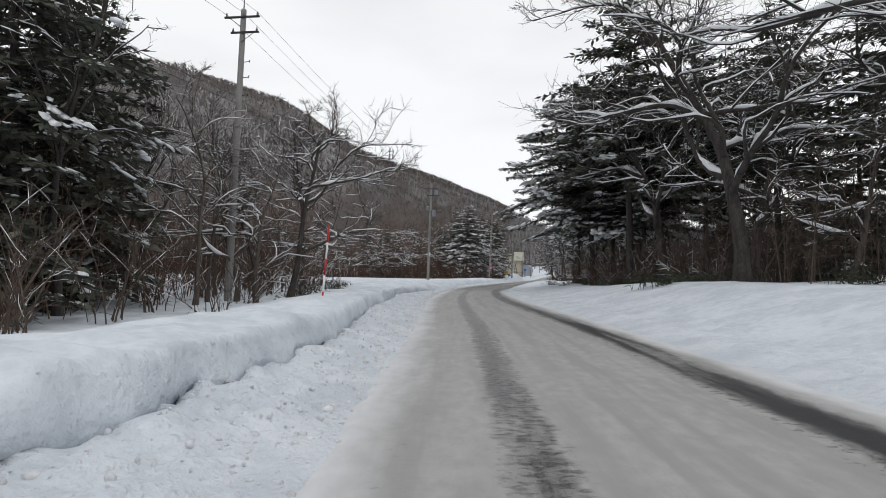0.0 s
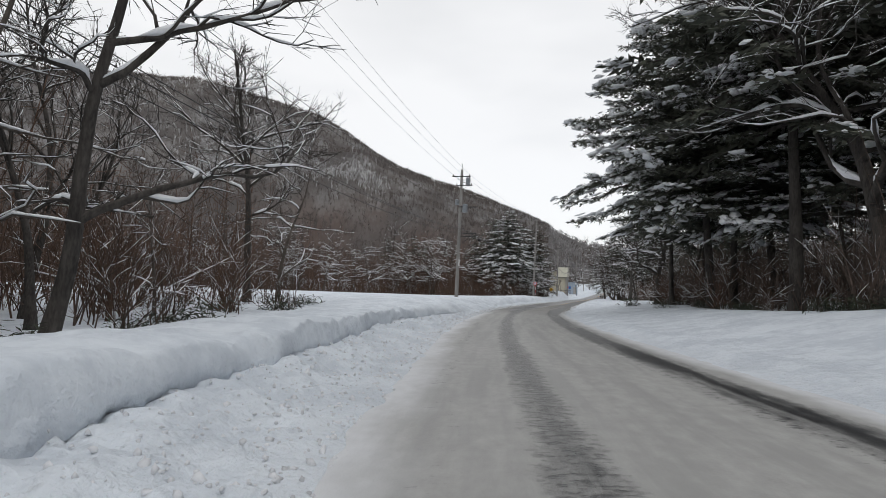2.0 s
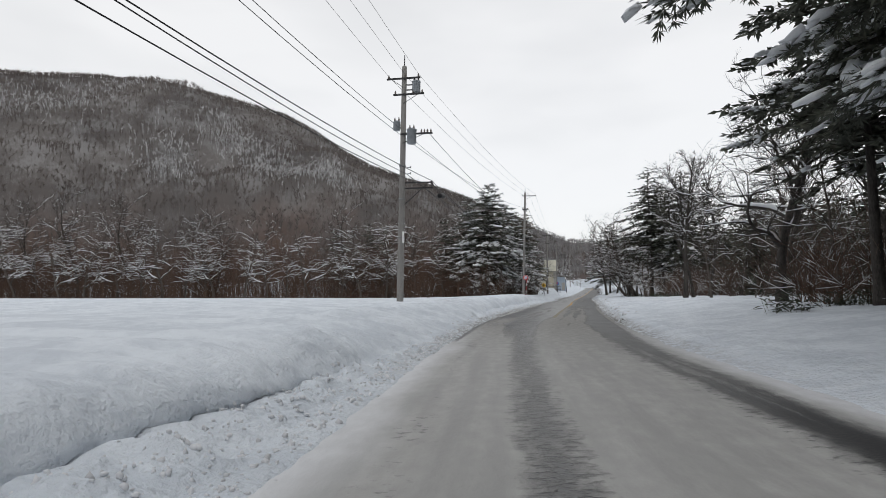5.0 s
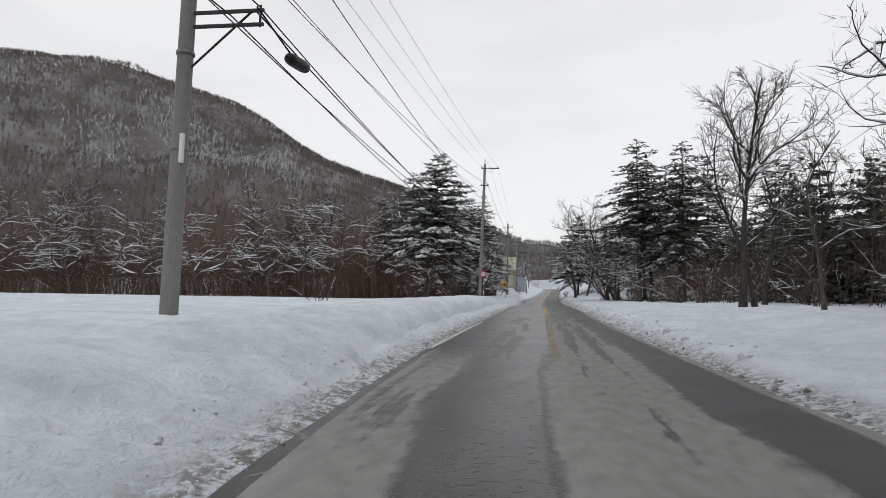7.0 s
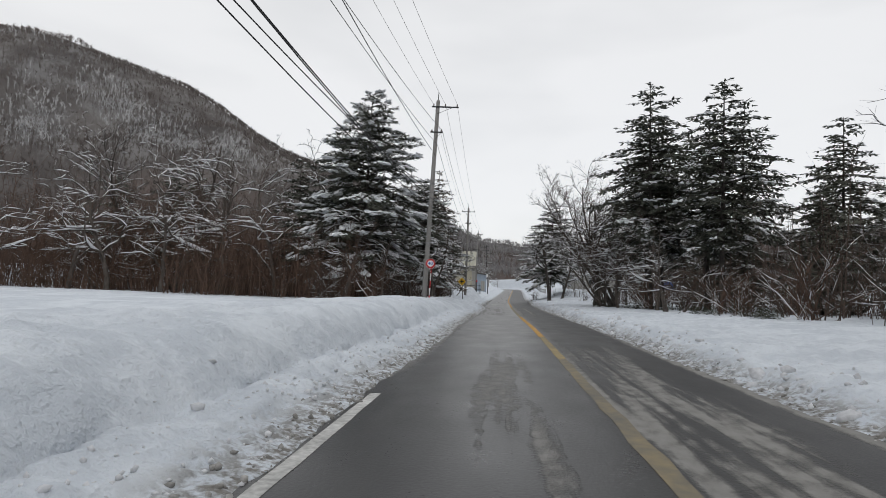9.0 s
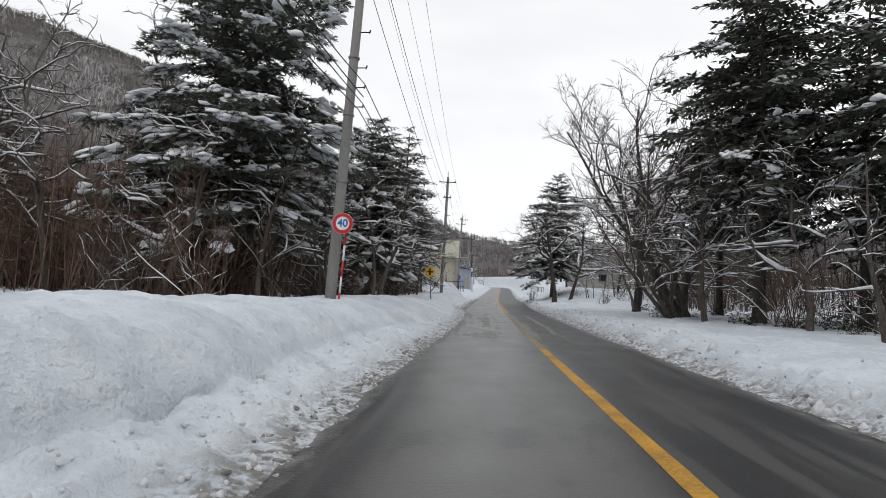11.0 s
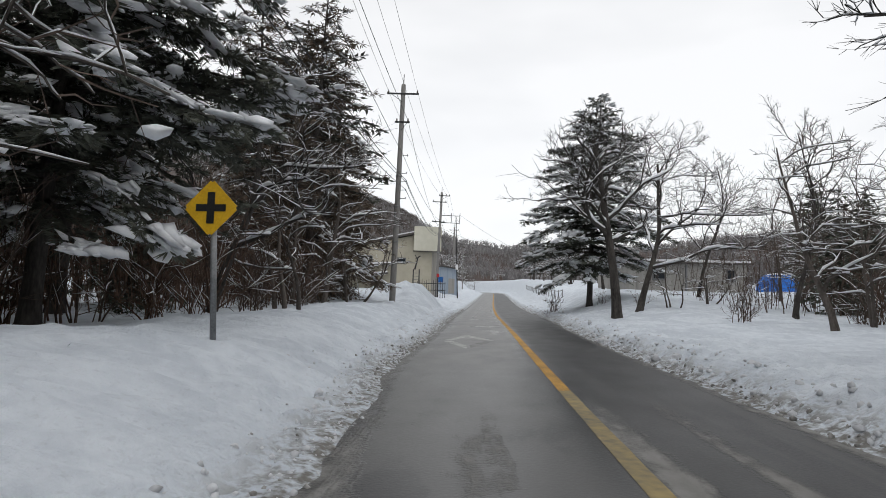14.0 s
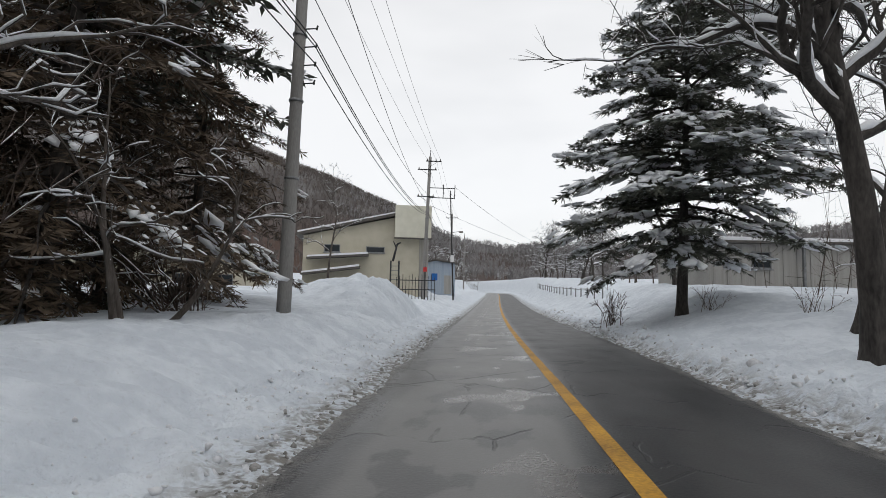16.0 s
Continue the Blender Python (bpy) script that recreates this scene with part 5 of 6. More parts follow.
FAR = Grove(conifer("spruce_tree", 141, 14.0, 4.4, "dark snow-dusted spruce deep in the wood", group="spruces", whorls=14, per=5, droop=0.22, snow=0.5, step=0.55, plume=0.8, width=0.24))
BROWN = Grove(conifer("larch_tree", 149, 15.0, 4.2, "brownish dry-needled conifer with dense drooping boughs", group="firs", whorls=20, per=6, droop=0.3, snow=0.45, clear=0.06, needle=NEEDLE_BROWN, step=0.29, fan=3, plume=0.36))
SHRUB = [Grove(shrub("shrub", 151, 2.6, 13, "leafless brown shrub standing in deep snow", group="shrubs")),
         Grove(shrub("shrub", 157, 1.7, 12, "low leafless brown shrub in snow", spread=0.6, group="shrubs")),
         Grove(shrub("sapling_clump", 163, 4.2, 9, "clump of thin leafless saplings", spread=0.28, group="saplings")),
         Grove(shrub("shrub", 167, 3.4, 16, "dense red-brown thicket with caught snow", spread=0.42, mat=BRUSH, group="shrubs"))]
dice = random.Random(7)

# west side, near the start of the drive
for x, y, k, turn, size in ((-11.6, 18.6, 0, 10, 0.9), (-13.6, 25.0, 1, 80, 1.0), (-16.4, 21.0, 1, 30, 1.0), (-18.0, 29.0, 0, 200, 0.9), (-22.0, 35.0, 1, 40, 1.0)):
    SPRUCE[k].plant(x, y, turn, size)
for x, y, size in ((-12.6, 21.6, 0.8), (-10.9, 16.6, 0.7), (-14.6, 18.0, 0.85)):
    FAR.plant(x, y, 40 * x, size)
LEANING_OAK.plant(-6.7, 28.9, 0, 1.0)
SCRUB[1].plant(-7.4, 26.9, 40, 1.0)
SCRUB[0].plant(-8.6, 27.8, 200, 1.15)
for x, y, k, turn, size in ((-10.4, 19.0, 0, 20, 0.85), (-8.8, 24.2, 1, 120, 0.8), (-12.6, 27.0, 0, 200, 0.95), (-11.6, 33.0, 1, 300, 0.9), (-15.0, 30.5, 0, 40, 1.0), (-13.5, 38.0, 0, 90, 0.85), (-17.5, 36.0, 1, 10, 1.0), (-21.0, 31.0, 0, 140, 1.0), (-9.0, 36.0, 1, 210, 0.6)):
    TALL[k].plant(x, y, turn, size)
FAN_TREE.plant(-10.25, 45.6, 0, 1.0)
TALL[0].plant(-11.5, 34.2, 190, 1.0)
TALL[1].plant(-9.6, 27.2, 40, 0.95)
TALL[0].plant(-8.8, 31.2, 250, 0.8)
SCRUB[1].plant(-8.9, 45.8, 10, 0.95)
for x, y, k, turn in ((-8.8, 32.5, 2, 0), (-7.7, 38.3, 2, 60), (-8.0, 38.6, 3, 10), (-11.0, 41.5, 2, 130), (-7.4, 25.6, 0, 80), (-9.0, 21.5, 2, 200), (-8.0, 17.6, 2, 20), (-10.6, 29.6, 3, 50), (-7.6, 34.0, 0, 150), (-7.9, 14.0, 2, 70), (-9.2, 15.6, 3, 20), (-12.5, 44.0, 3, 20), (-10.2, 24.0, 3, 120), (-7.2, 41.6, 1, 40), (-12.6, 22.0, 3, 40), (-6.9, 21.0, 1, 20), (-7.0, 31.6, 1, 120), (-9.0, 44.6, 1, 0)):
    SHRUB[k].plant(x, y, turn, dice.uniform(0.85, 1.15))
for x, y, size in ((-9.2, 34.6, 1.2), (-10.4, 36.2, 1.3), (-11.8, 38.0, 1.25), (-9.0, 40.6, 1.0), (-12.6, 40.4, 1.3), (-13.8, 36.4, 1.3)):
    SHRUB[3].plant(x, y, 61 * x, size)
for _ in range(26):
    x, y = dice.uniform(-42, -15), dice.uniform(6, 46)
    (SCRUB + TALL)[dice.randrange(5)].plant(x, y, dice.uniform(0, 360), dice.uniform(0.8, 1.15))

# east side, near the start
WIDE[0].plant(13.2, 27.5, 5, 1.05)
WIDE[0].plant(14.8, 41.0, 352, 1.0)
WIDE[2].plant(17.4, 34.5, 80, 1.0)
WIDE[2].plant(18.5, 23.0, 150, 1.0)
WIDE[0].plant(15.6, 17.5, 10, 1.0)
for x, y, k, turn, size in ((12.8, 51.9, 0, 20, 1.0), (15.3, 55.2, 1, 140, 1.05), (16.4, 50.4, 0, 250, 0.92), (13.8, 45.2, 1, 60, 1.3), (13.8, 62.0, 1, 200, 0.8), (16.8, 64.0, 1, 80, 0.85), (18.8, 44.0, 1, 100, 1.0), (18.2, 56.5, 0, 0, 1.08), (21.0, 38.5, 1, 310, 1.05), (23.0, 30.0, 1, 60, 1.05), (22.5, 46.0, 1, 10, 1.0)):
    PINE[k].plant(x, y, turn, size)
for _ in range(24):
    x, y = dice.uniform(16, 40), dice.uniform(12, 62)
    (TALL + SCRUB[:2])[dice.randrange(4)].plant(x, y, dice.uniform(0, 360), dice.uniform(0.85, 1.15))
for _ in range(30):
    y = dice.uniform(34, 66)
    SHRUB[dice.choice((0, 2, 2, 3, 1))].plant(float(centre_x(y)) + dice.uniform(9.0, 15.0), y, dice.uniform(0, 360), dice.uniform(0.7, 1.15))

for _ in range(17):
    FAR.plant(dice.uniform(24, 48), dice.uniform(14, 74), dice.uniform(0, 360), dice.uniform(0.85, 1.2))
understory("undergrowth", 2400, 21, lambda r: (lambda y: (r.uniform(16.0 if y > 40 else 14.0, 44), y))(r.uniform(12, 66)), 2.0, 6.5, TWIG, "dark tangle of stems under the roadside wood")
understory("undergrowth", 3600, 22, lambda r: (-9.5 - 36 * r.random() ** 0.8, r.uniform(10, 50)), 2.0, 7.0, BRUSH, "red-brown tangle of stems under the trees")
understory("undergrowth", 5200, 23, lambda r: (lambda x: (x, 121.5 + 0.04 * x + 24 * r.random() ** 1.4))(r.uniform(-100, -3)), 2.5, 9.0, BRUSH, "red-brown belt of scrub across the snowfield")
understory("undergrowth", 2600, 24, lambda r: (lambda y: (float(centre_x(y)) - r.uniform(10.0, 22), y))(r.uniform(114, 160)), 1.5, 5.5, BRUSH, "brown tangle of stems under the conifers")
understory("undergrowth", 2200, 25, lambda r: (lambda y: (float(centre_x(y)) + r.uniform(13.0, 36), y))(r.uniform(58, 127)), 2.0, 7.0, TWIG, "brown tangle of stems under the roadside wood")
understory("undergrowth", 320, 26, lambda r: (lambda y: (float(centre_x(y)) + r.uniform(13.0, 30), y))(r.uniform(132, 152)), 1.5, 5.5, TWIG, "brown tangle of stems behind the roadside oaks")
understory("undergrowth", 3600, 27, lambda r: (lambda x: (x, 118.8 + 0.04 * x + 4 * r.random()))(r.uniform(-100, 5)), 0.6, 2.8, BRUSH, "low brown brush along the edge of the snowfield")
understory("undergrowth", 700, 28, lambda r: (r.uniform(36, 62), r.uniform(138, 164)), 2.0, 6.0, TWIG, "grey-brown tangle of stems round the shed")
# east side, middle stretch
FAN_TREE.plant(16.4, 84.8, 75, 0.85)
WIDE[2].plant(15.0, 69.8, 40, 0.8)
TALL[0].plant(17.0, 84.9, 205, 0.82)
TALL[0].plant(19.6, 88.5, 105, 0.9)
for _ in range(12):
    y = dice.uniform(62, 112)
    FAR.plant(float(centre_x(y)) + dice.uniform(17, 34), y, dice.uniform(0, 360), dice.uniform(0.6, 0.9))
for _ in range(7):
    y = dice.uniform(80, 110)
    FAR.plant(float(centre_x(y)) + dice.uniform(16, 27), y, dice.uniform(0, 360), dice.uniform(0.5, 0.72))
for x, y, k, turn, size in ((16.0, 72.0, 1, 0, 0.9), (18.2, 76.0, 0, 60, 0.9), (15.0, 66.0, 1, 110, 0.85), (19.5, 69.0, 0, 170, 0.95), (21.0, 80.5, 1, 260, 1.0), (22.6, 90.0, 0, 30, 0.8), (24.0, 84.0, 1, 70, 1.0), (15.6, 78.6, 1, 200, 0.75), (14.6, 61.0, 0, 90, 0.85)):
    TALL[k].plant(x, y, turn, size)
for _ in range(16):
    y = dice.uniform(60, 110)
    (TALL + SCRUB)[dice.randrange(5)].plant(float(centre_x(y)) + dice.uniform(16, 30), y, dice.uniform(0, 360), dice.uniform(0.8, 1.1))
for _ in range(26):
    y = dice.uniform(62, 100)
    SHRUB[dice.choice((0, 2, 2, 3))].plant(float(centre_x(y)) + dice.uniform(10.5, 18.0), y, dice.uniform(0, 360), dice.uniform(0.7, 1.15))
for x, y, k, turn, size in ((32.5, 119.0, 1, 200, 1.1), (38.0, 116.0, 0, 120, 0.95), (28.8, 127.5, 0, 260, 0.95)):
    SPRUCE[k].plant(x, y, turn, size)
for x, y, turn, size in ((24.9, 118.9, 0, 1.13), (28.7, 117.8, 90, 0.95), (26.6, 112.6, 40, 1.0), (27.6, 122.4, 200, 1.05)):
    SPRUCE[0].plant(x, y, turn, size)
LEANERS.plant(24.2, 123.4, 10, 0.84)
BROAD_OAK.plant(25.1, 130.0, 70, 1.0)
LEANERS.plant(22.5, 121.4, 345, 0.58)
for x, y, k, turn, size in ((22.4, 118.6, 1, 20, 0.95), (23.0, 114.0, 0, 130, 0.9), (21.6, 109.5, 2, 60, 0.9), (30.0, 140.5, 0, 210, 0.9), (33.5, 137.0, 1, 20, 1.0), (34.0, 143.0, 2, 90, 1.0)):
    SCRUB[k].plant(x, y, turn, size)
for _ in range(26):
    y = dice.uniform(100, 146)
    SHRUB[dice.choice((0, 2, 1, 3))].plant(float(centre_x(y)) + dice.uniform(8.5, 17.0), y, dice.uniform(0, 360), dice.uniform(0.6, 1.05))

# east side, the end of the drive
for x, y in ((41.0, 141.0), (45.0, 146.0), (38.5, 149.4), (42.0, 151.5), (62.0, 178.0), (66.0, 182.5), (71.0, 181.0)):
    FAR.plant(x, y, 17 * x, 1.1 if x > 60 else 0.55)
for x, y in ((26.5, 96.0), (30.0, 100.0), (24.5, 91.0), (29.0, 92.5), (33.0, 96.0)):
    FAR.plant(x, y, 23 * x, 0.75)
for x, y, k, turn, size in ((30.5, 137.5, 1, 30, 0.95), (35.0, 141.0, 0, 70, 0.8), (32.0, 133.0, 1, 130, 0.85), (37.5, 137.5, 1, 220, 0.9), (28.5, 131.0, 1, 310, 0.8)):
    TALL[k].plant(x, y, turn, size)
TALL[0].plant(33.5, 146.5, 80, 0.9)
for x, y, k, turn in ((40.0, 144.0, 0, 10), (44.5, 149.0, 1, 120), (49.0, 153.0, 0, 200), (52.0, 147.0, 1, 300), (38.0, 147.5, 1, 60)):
    TALL[k].plant(x, y, turn, 0.9)
BROAD_OAK.plant(26.2, 148.3, 0, 1.0)
WIDE[1].plant(28.7, 151.3, 330, 0.8)
SPRUCE[2].plant(29.6, 159.6, 30, 0.97)
TALL[0].plant(37.5, 160.0, 40, 0.95)
TALL[1].plant(42.0, 158.0, 140, 1.0)
TALL[0].plant(34.5, 168.5, 200, 0.9)
for x, y, k, turn, size in ((31.0, 152.0, 2, 20, 0.6), (35.0, 155.0, 2, 100, 0.7), (44.0, 158.5, 0, 50, 0.8), (47.0, 161.0, 1, 160, 0.85), (41.0, 154.0, 1, 10, 0.9), (38.5, 150.5, 2, 220, 0.8)):
    SCRUB[k].plant(x, y, turn, size)
for x, y, k, s in ((27.9, 161.6, 1, 0.8), (28.6, 163.0, 1, 0.7), (30.0, 158.5, 1, 0.5), (36.0, 157.0, 0, 0.7), (33.5, 150.0, 1, 0.8), (38.0, 155.5, 0, 0.8), (40.5, 157.0, 2, 0.6), (30.6, 154.6, 1, 0.5)):
    SHRUB[k].plant(x, y, dice.uniform(0, 360), s)
for _ in range(26):
    x, y = dice.uniform(40, 95), dice.uniform(175, 330)
    if x < float(centre_x(y)) + 9:
        continue
    (TALL + SCRUB)[dice.randrange(5)].plant(x, y, dice.uniform(0, 360), dice.uniform(0.8, 1.1))

for _ in range(22):
    y = dice.uniform(205, 300)
    (WIDE[2], WIDE[1], SCRUB[0], SCRUB[1])[dice.randrange(4)].plant(float(centre_x(y)) + dice.uniform(9, 26), y, dice.uniform(0, 360), dice.uniform(0.7, 0.95))

# west side, across the open field: a belt of scrub, with spruces in it
for _ in range(62):
    x = dice.uniform(-95, 1)
    y = 121 + 0.04 * x + 26 * dice.random() ** 1.5
    (SCRUB + SCRUB + TALL)[dice.randrange(8)].plant(x, y, dice.uniform(0, 360), dice.uniform(1.1, 1.6))
for k in range(24):
    SCRUB[k % 2].plant(-78 + 3.3 * k + dice.uniform(-1, 1), 119.5 + 0.04 * (-78 + 3.3 * k) + dice.uniform(-1, 1.5), dice.uniform(0, 360), dice.uniform(1.0, 1.45))
for _ in range(50):
    x = dice.uniform(-90, 4)
    SHRUB[dice.choice((3, 3, 2, 0))].plant(x, 120.5 + 0.04 * x + dice.uniform(0, 8), dice.uniform(0, 360), dice.uniform(0.9, 1.5))
for x, y, k, turn, size in ((1.7, 129.0, 0, 0, 1.02), (3.9, 120.2, 2, 60, 1.1), (-1.6, 128.5, 1, 200, 0.85), (-14.0, 134.0, 1, 30, 0.85), (-11.0, 132.0, 1, 150, 0.78), (-19.5, 136.0, 1, 90, 0.8)):
    SPRUCE[k].plant(x, y, turn, size)
# west side, along the drive's last third
for ob, x, y, turn, size in ((SPRUCE[2], 9.2, 134.6, 140, 0.86), (SPRUCE[0], 7.4, 139.4, 100, 0.78), (FAR, 4.6, 140.5, 0, 0.6), (FAR, 7.4, 144.0, 70, 0.6), (BROWN, 12.2, 152.6, 30, 1.08), (BROWN, 9.6, 154.6, 120, 1.05), (PINE[1], 11.2, 157.5, 20, 0.95), (BROWN, 13.2, 158.8, 60, 0.8)):
    ob.plant(x, y, turn, size)
for x, y, k, turn, size in ((5.5, 117.5, 1, 20, 0.9), (3.0, 115.5, 0, 100, 0.9), (7.6, 121.0, 2, 10, 0.95), (9.4, 124.5, 1, 200, 0.85), (9.9, 128.4, 0, 20, 0.9), (12.6, 142.4, 2, 30, 1.0), (13.4, 147.0, 1, 260, 0.9), (14.4, 151.0, 2, 120, 0.85)):
    SCRUB[k].plant(x, y, turn, size)
WIDE[1].plant(10.6, 141.0, 340, 0.85)
WIDE[2].plant(6.2, 131.0, 110, 0.6)
TALL[1].plant(4.2, 137.0, 60, 0.95)
TALL[0].plant(6.0, 146.0, 160, 0.9)
TALL[0].plant(7.2, 139.5, 20, 0.85)
TALL[0].plant(9.6, 145.2, 220, 0.85)
TALL[1].plant(12.4, 145.0, 120, 0.75)
TALL[1].plant(12.2, 155.0, 40, 0.8)
TALL[1].plant(16.6, 170.5, 40, 0.7)
for _ in range(46):
    y = dice.uniform(112, 157)
    SHRUB[dice.choice((0, 3, 2, 0))].plant(float(centre_x(y)) - dice.uniform(7.0, 13.0) / 0.97, y, dice.uniform(0, 360), dice.uniform(0.6, 1.1))
SHRUB[1].plant(-1.7, 84.8, 0, 0.72)
for x, y, k, turn, size in ((27.0, 214.0, 0, 0, 0.8), (24.0, 220.0, 1, 50, 0.8), (30.0, 224.0, 0, 90, 0.9), (34.0, 240.0, 1, 0, 1.0), (28.0, 236.0, 0, 200, 1.0), (38.0, 262.0, 0, 10, 1.1), (46.0, 300.0, 1, 0, 1.2)):
    SCRUB[k].plant(x, y, turn, size)
for _ in range(16):
    x, y = dice.uniform(38, 110), dice.uniform(330, 400)
    SCRUB[dice.randrange(3)].plant(x, y, dice.uniform(0, 360), dice.uniform(0.8, 1.1))

# ---------------------------------------------------------------- poles and lines
def insulator(parent, x, y, z, tall=0.16):
    return part("insulator", lathe(bmesh.new(), [(0.015, -0.05), (0.05, 0.0), (0.035, 0.03), (0.055, 0.06), (0.03, 0.10), (0.02, tall)], (x, y, z), 10), PORCELAIN, parent)


def crossarm(pole, z, left, right, pins, dy=0.12):
    """A steel arm across the pole, with pins and a brace."""
    arm = part("crossarm", bevelled_box(left, right, -dy - 0.04, -dy + 0.04, z - 0.04, z + 0.04, 0.008), DARK_STEEL, pole)
    for x in pins:
        insulator(arm, x, -dy, z + 0.05)
    bm = bmesh.new()
    far_end = right if abs(right) > abs(left) else left
    rod(bm, (far_end * 0.7, -dy, z - 0.03), (0.0, -dy, z - 0.45), 0.014, sides=6)
    part("brace", bm, DARK_STEEL, arm)
    return arm


def utility_pole(at, height, turn, label, r=0.165):
    pole = thing("utility_pole", (at[0], at[1], 0), turn, label, "utility pole", "poles along the road")
    z0 = snow_height(*at) - 0.6
    profile = [(r, z0), (r * 0.995, 1.5), (r * 0.86, height * 0.5), (r * 0.72, height - 0.05), (r * 0.6, height)]
    part("shaft", lathe(bmesh.new(), profile, sides=18), CONCRETE, pole)
    part("tip_bracket", rod(bmesh.new(), (0, 0, height - 0.3), (0, 0, height + 0.55), 0.03, 0.02, 8), DARK_STEEL, pole)
    for z in (height * 0.32, height * 0.47, height * 0.60):
        part("steel_band", lathe(bmesh.new(), [(r * 1.02, z - 0.03), (r * 1.05, z - 0.02), (r * 1.05, z + 0.02), (r * 1.02, z + 0.03)], sides=16), STEEL, pole)
    return pole


def step_bolts(pole, zs, side=1):
    for z in zs:
        bm = bmesh.new()
        rod(bm, (side * 0.1, 0, z), (side * 0.42, 0, z + 0.02), 0.016, sides=6)
        rod(bm, (side * 0.40, 0, z - 0.02), (side * 0.42, 0, z + 0.09), 0.022, sides=6)
        part("bracket", bm, DARK_STEEL, pole)


def transformer(pole, x, y, z, r=0.24, h=0.72):
    can = part("transformer", lathe(bmesh.new(), [(r * 0.9, 0), (r, 0.04), (r, h - 0.05), (r * 1.06, h - 0.04), (r * 1.06, h), (r * 0.5, h + 0.06)], (x, y, z), 18), TRANSFORMER, pole, "grey enamelled transformer can")
    for k in (-1, 1):
        insulator(can, x + 0.1 * k, y, z + h + 0.05, 0.18)
    bm = bmesh.new()
    for zz in (z + 0.15, z + h - 0.15):
        rod(bm, (0, 0, zz), (x, y, zz), 0.03, sides=6)
    part("hanger", bm, DARK_STEEL, can)
    return can


POLES = {"a": (-16.4, -14.0), "b": (-9.05, 28.0), "c": (-2.05, 71.3), "d": (8.03, 114.58), "e": (16.52, 154.2), "f": (23.2, 186.3), "g": (31.0, 222.0), "h": (40.0, 262.0)}
TOPS = {"a": 13.0, "b": 13.3, "c": 12.4, "d": 13.5, "e": 12.5, "f": 12.6, "g": 13.2, "h": 14.5}
TURNS = {"a": -10, "b": -10, "c": -11, "d": -12.5, "e": -12, "f": -11.5, "g": -13, "h": -13}
LEANS = {"b": 2.2, "c": 1.9, "d": 2.6, "e": 1.0, "f": 1.6}
made_poles = {}
for key in POLES:
    made_poles[key] = utility_pole(POLES[key], TOPS[key], TURNS[key], "weathered round concrete utility pole standing in the snow bank")
    made_poles[key].matrix_basis = pose(*POLES[key], 0, 0, LEANS.get(key, 0.0), TURNS[key])
crossarm(made_poles["b"], 12.9, -0.85, 0.85, (-0.75, 0.1, 0.75))
crossarm(made_poles["b"], 12.2, -0.5, 0.85, (-0.4, 0.75))
step_bolts(made_poles["b"], (9.4, 10.2, 10.9), 1)
c = made_poles["c"]
crossarm(c, 11.75, -0.85, 0.85, (-0.75, 0.1, 0.75))
crossarm(c, 10.95, -0.5, 1.05, (-0.4, 0.5, 0.95))
transformer(c, 0.62, 0.0, 11.05, 0.2, 0.55)
transformer(c, 0.46, -0.10, 8.5, 0.23, 0.70)
transformer(c, -0.32, -0.05, 9.2, 0.17, 0.42)
crossarm(c, 8.98, -0.1, 1.5, (0.95, 1.1, 1.25, 1.42))
step_bolts(c, (7.35, 7.05), 1)
for z in (6.62, 6.35):
    part("support_arm", bevelled_box(0.1, 1.55, -0.03, 0.03, z - 0.03, z + 0.03, 0.006), DARK_STEEL, c)
bm = bmesh.new()
rod(bm, (0.12, 0, 5.55), (1.3, 0, 6.6), 0.022, sides=6)
rod(bm, (1.48, 0, 6.3), (1.48, 0, 6.72), 0.025, sides=6)
part("arm_brace", bm, DARK_STEEL, c)
part("marker_plate", bevelled_box(0.10, 0.17, -0.17, -0.10, 3.7, 4.25, 0.005), SIGN_WHITE, c, "small pale marker plate")
d = made_poles["d"]
crossarm(d, 13.05, -0.35, 1.35, (-0.25, 0.5, 1.25))
crossarm(d, 11.4, -0.35, 0.45, (-0.25, 0.35))
step_bolts(d, (6.6, 7.2, 7.8, 8.9), 1)
e = made_poles["e"]
crossarm(e, 11.95, -0.86, 0.86, (-0.78, 0.78))
crossarm(e, 10.4, -0.35, 0.45, (-0.25, 0.35))
step_bolts(e, (6.3, 6.75, 7.2, 7.65, 8.6), 1)
f5 = made_poles["f"]
crossarm(f5, 12.2, -0.3, 0.95, (-0.2, 0.5, 0.85))
crossarm(f5, 11.5, -0.95, 0.6, (-0.85, 0.5))
crossarm(f5, 9.3, -0.9, 0.5, (-0.8, -0.5, 0.4))
for z in (10.05, 9.25):
    part("support_arm", bevelled_box(0.1, 2.15, -0.03, 0.03, z - 0.03, z + 0.03, 0.006), DARK_STEEL, f5)
for x in (1.2, 2.12):
    part("support_upright", bevelled_box(x - 0.03, x + 0.03, -0.03, 0.03, 9.2, 10.35, 0.006), DARK_STEEL, f5)
crossarm(made_poles["g"], 12.6, -0.85, 0.85, (-0.75, 0.1, 0.75))
crossarm(made_poles["h"], 13.9, -0.85, 0.85, (-0.75, 0.1, 0.75))
crossarm(made_poles["a"], 12.6, -0.85, 0.85, (-0.75, 0.1, 0.75))


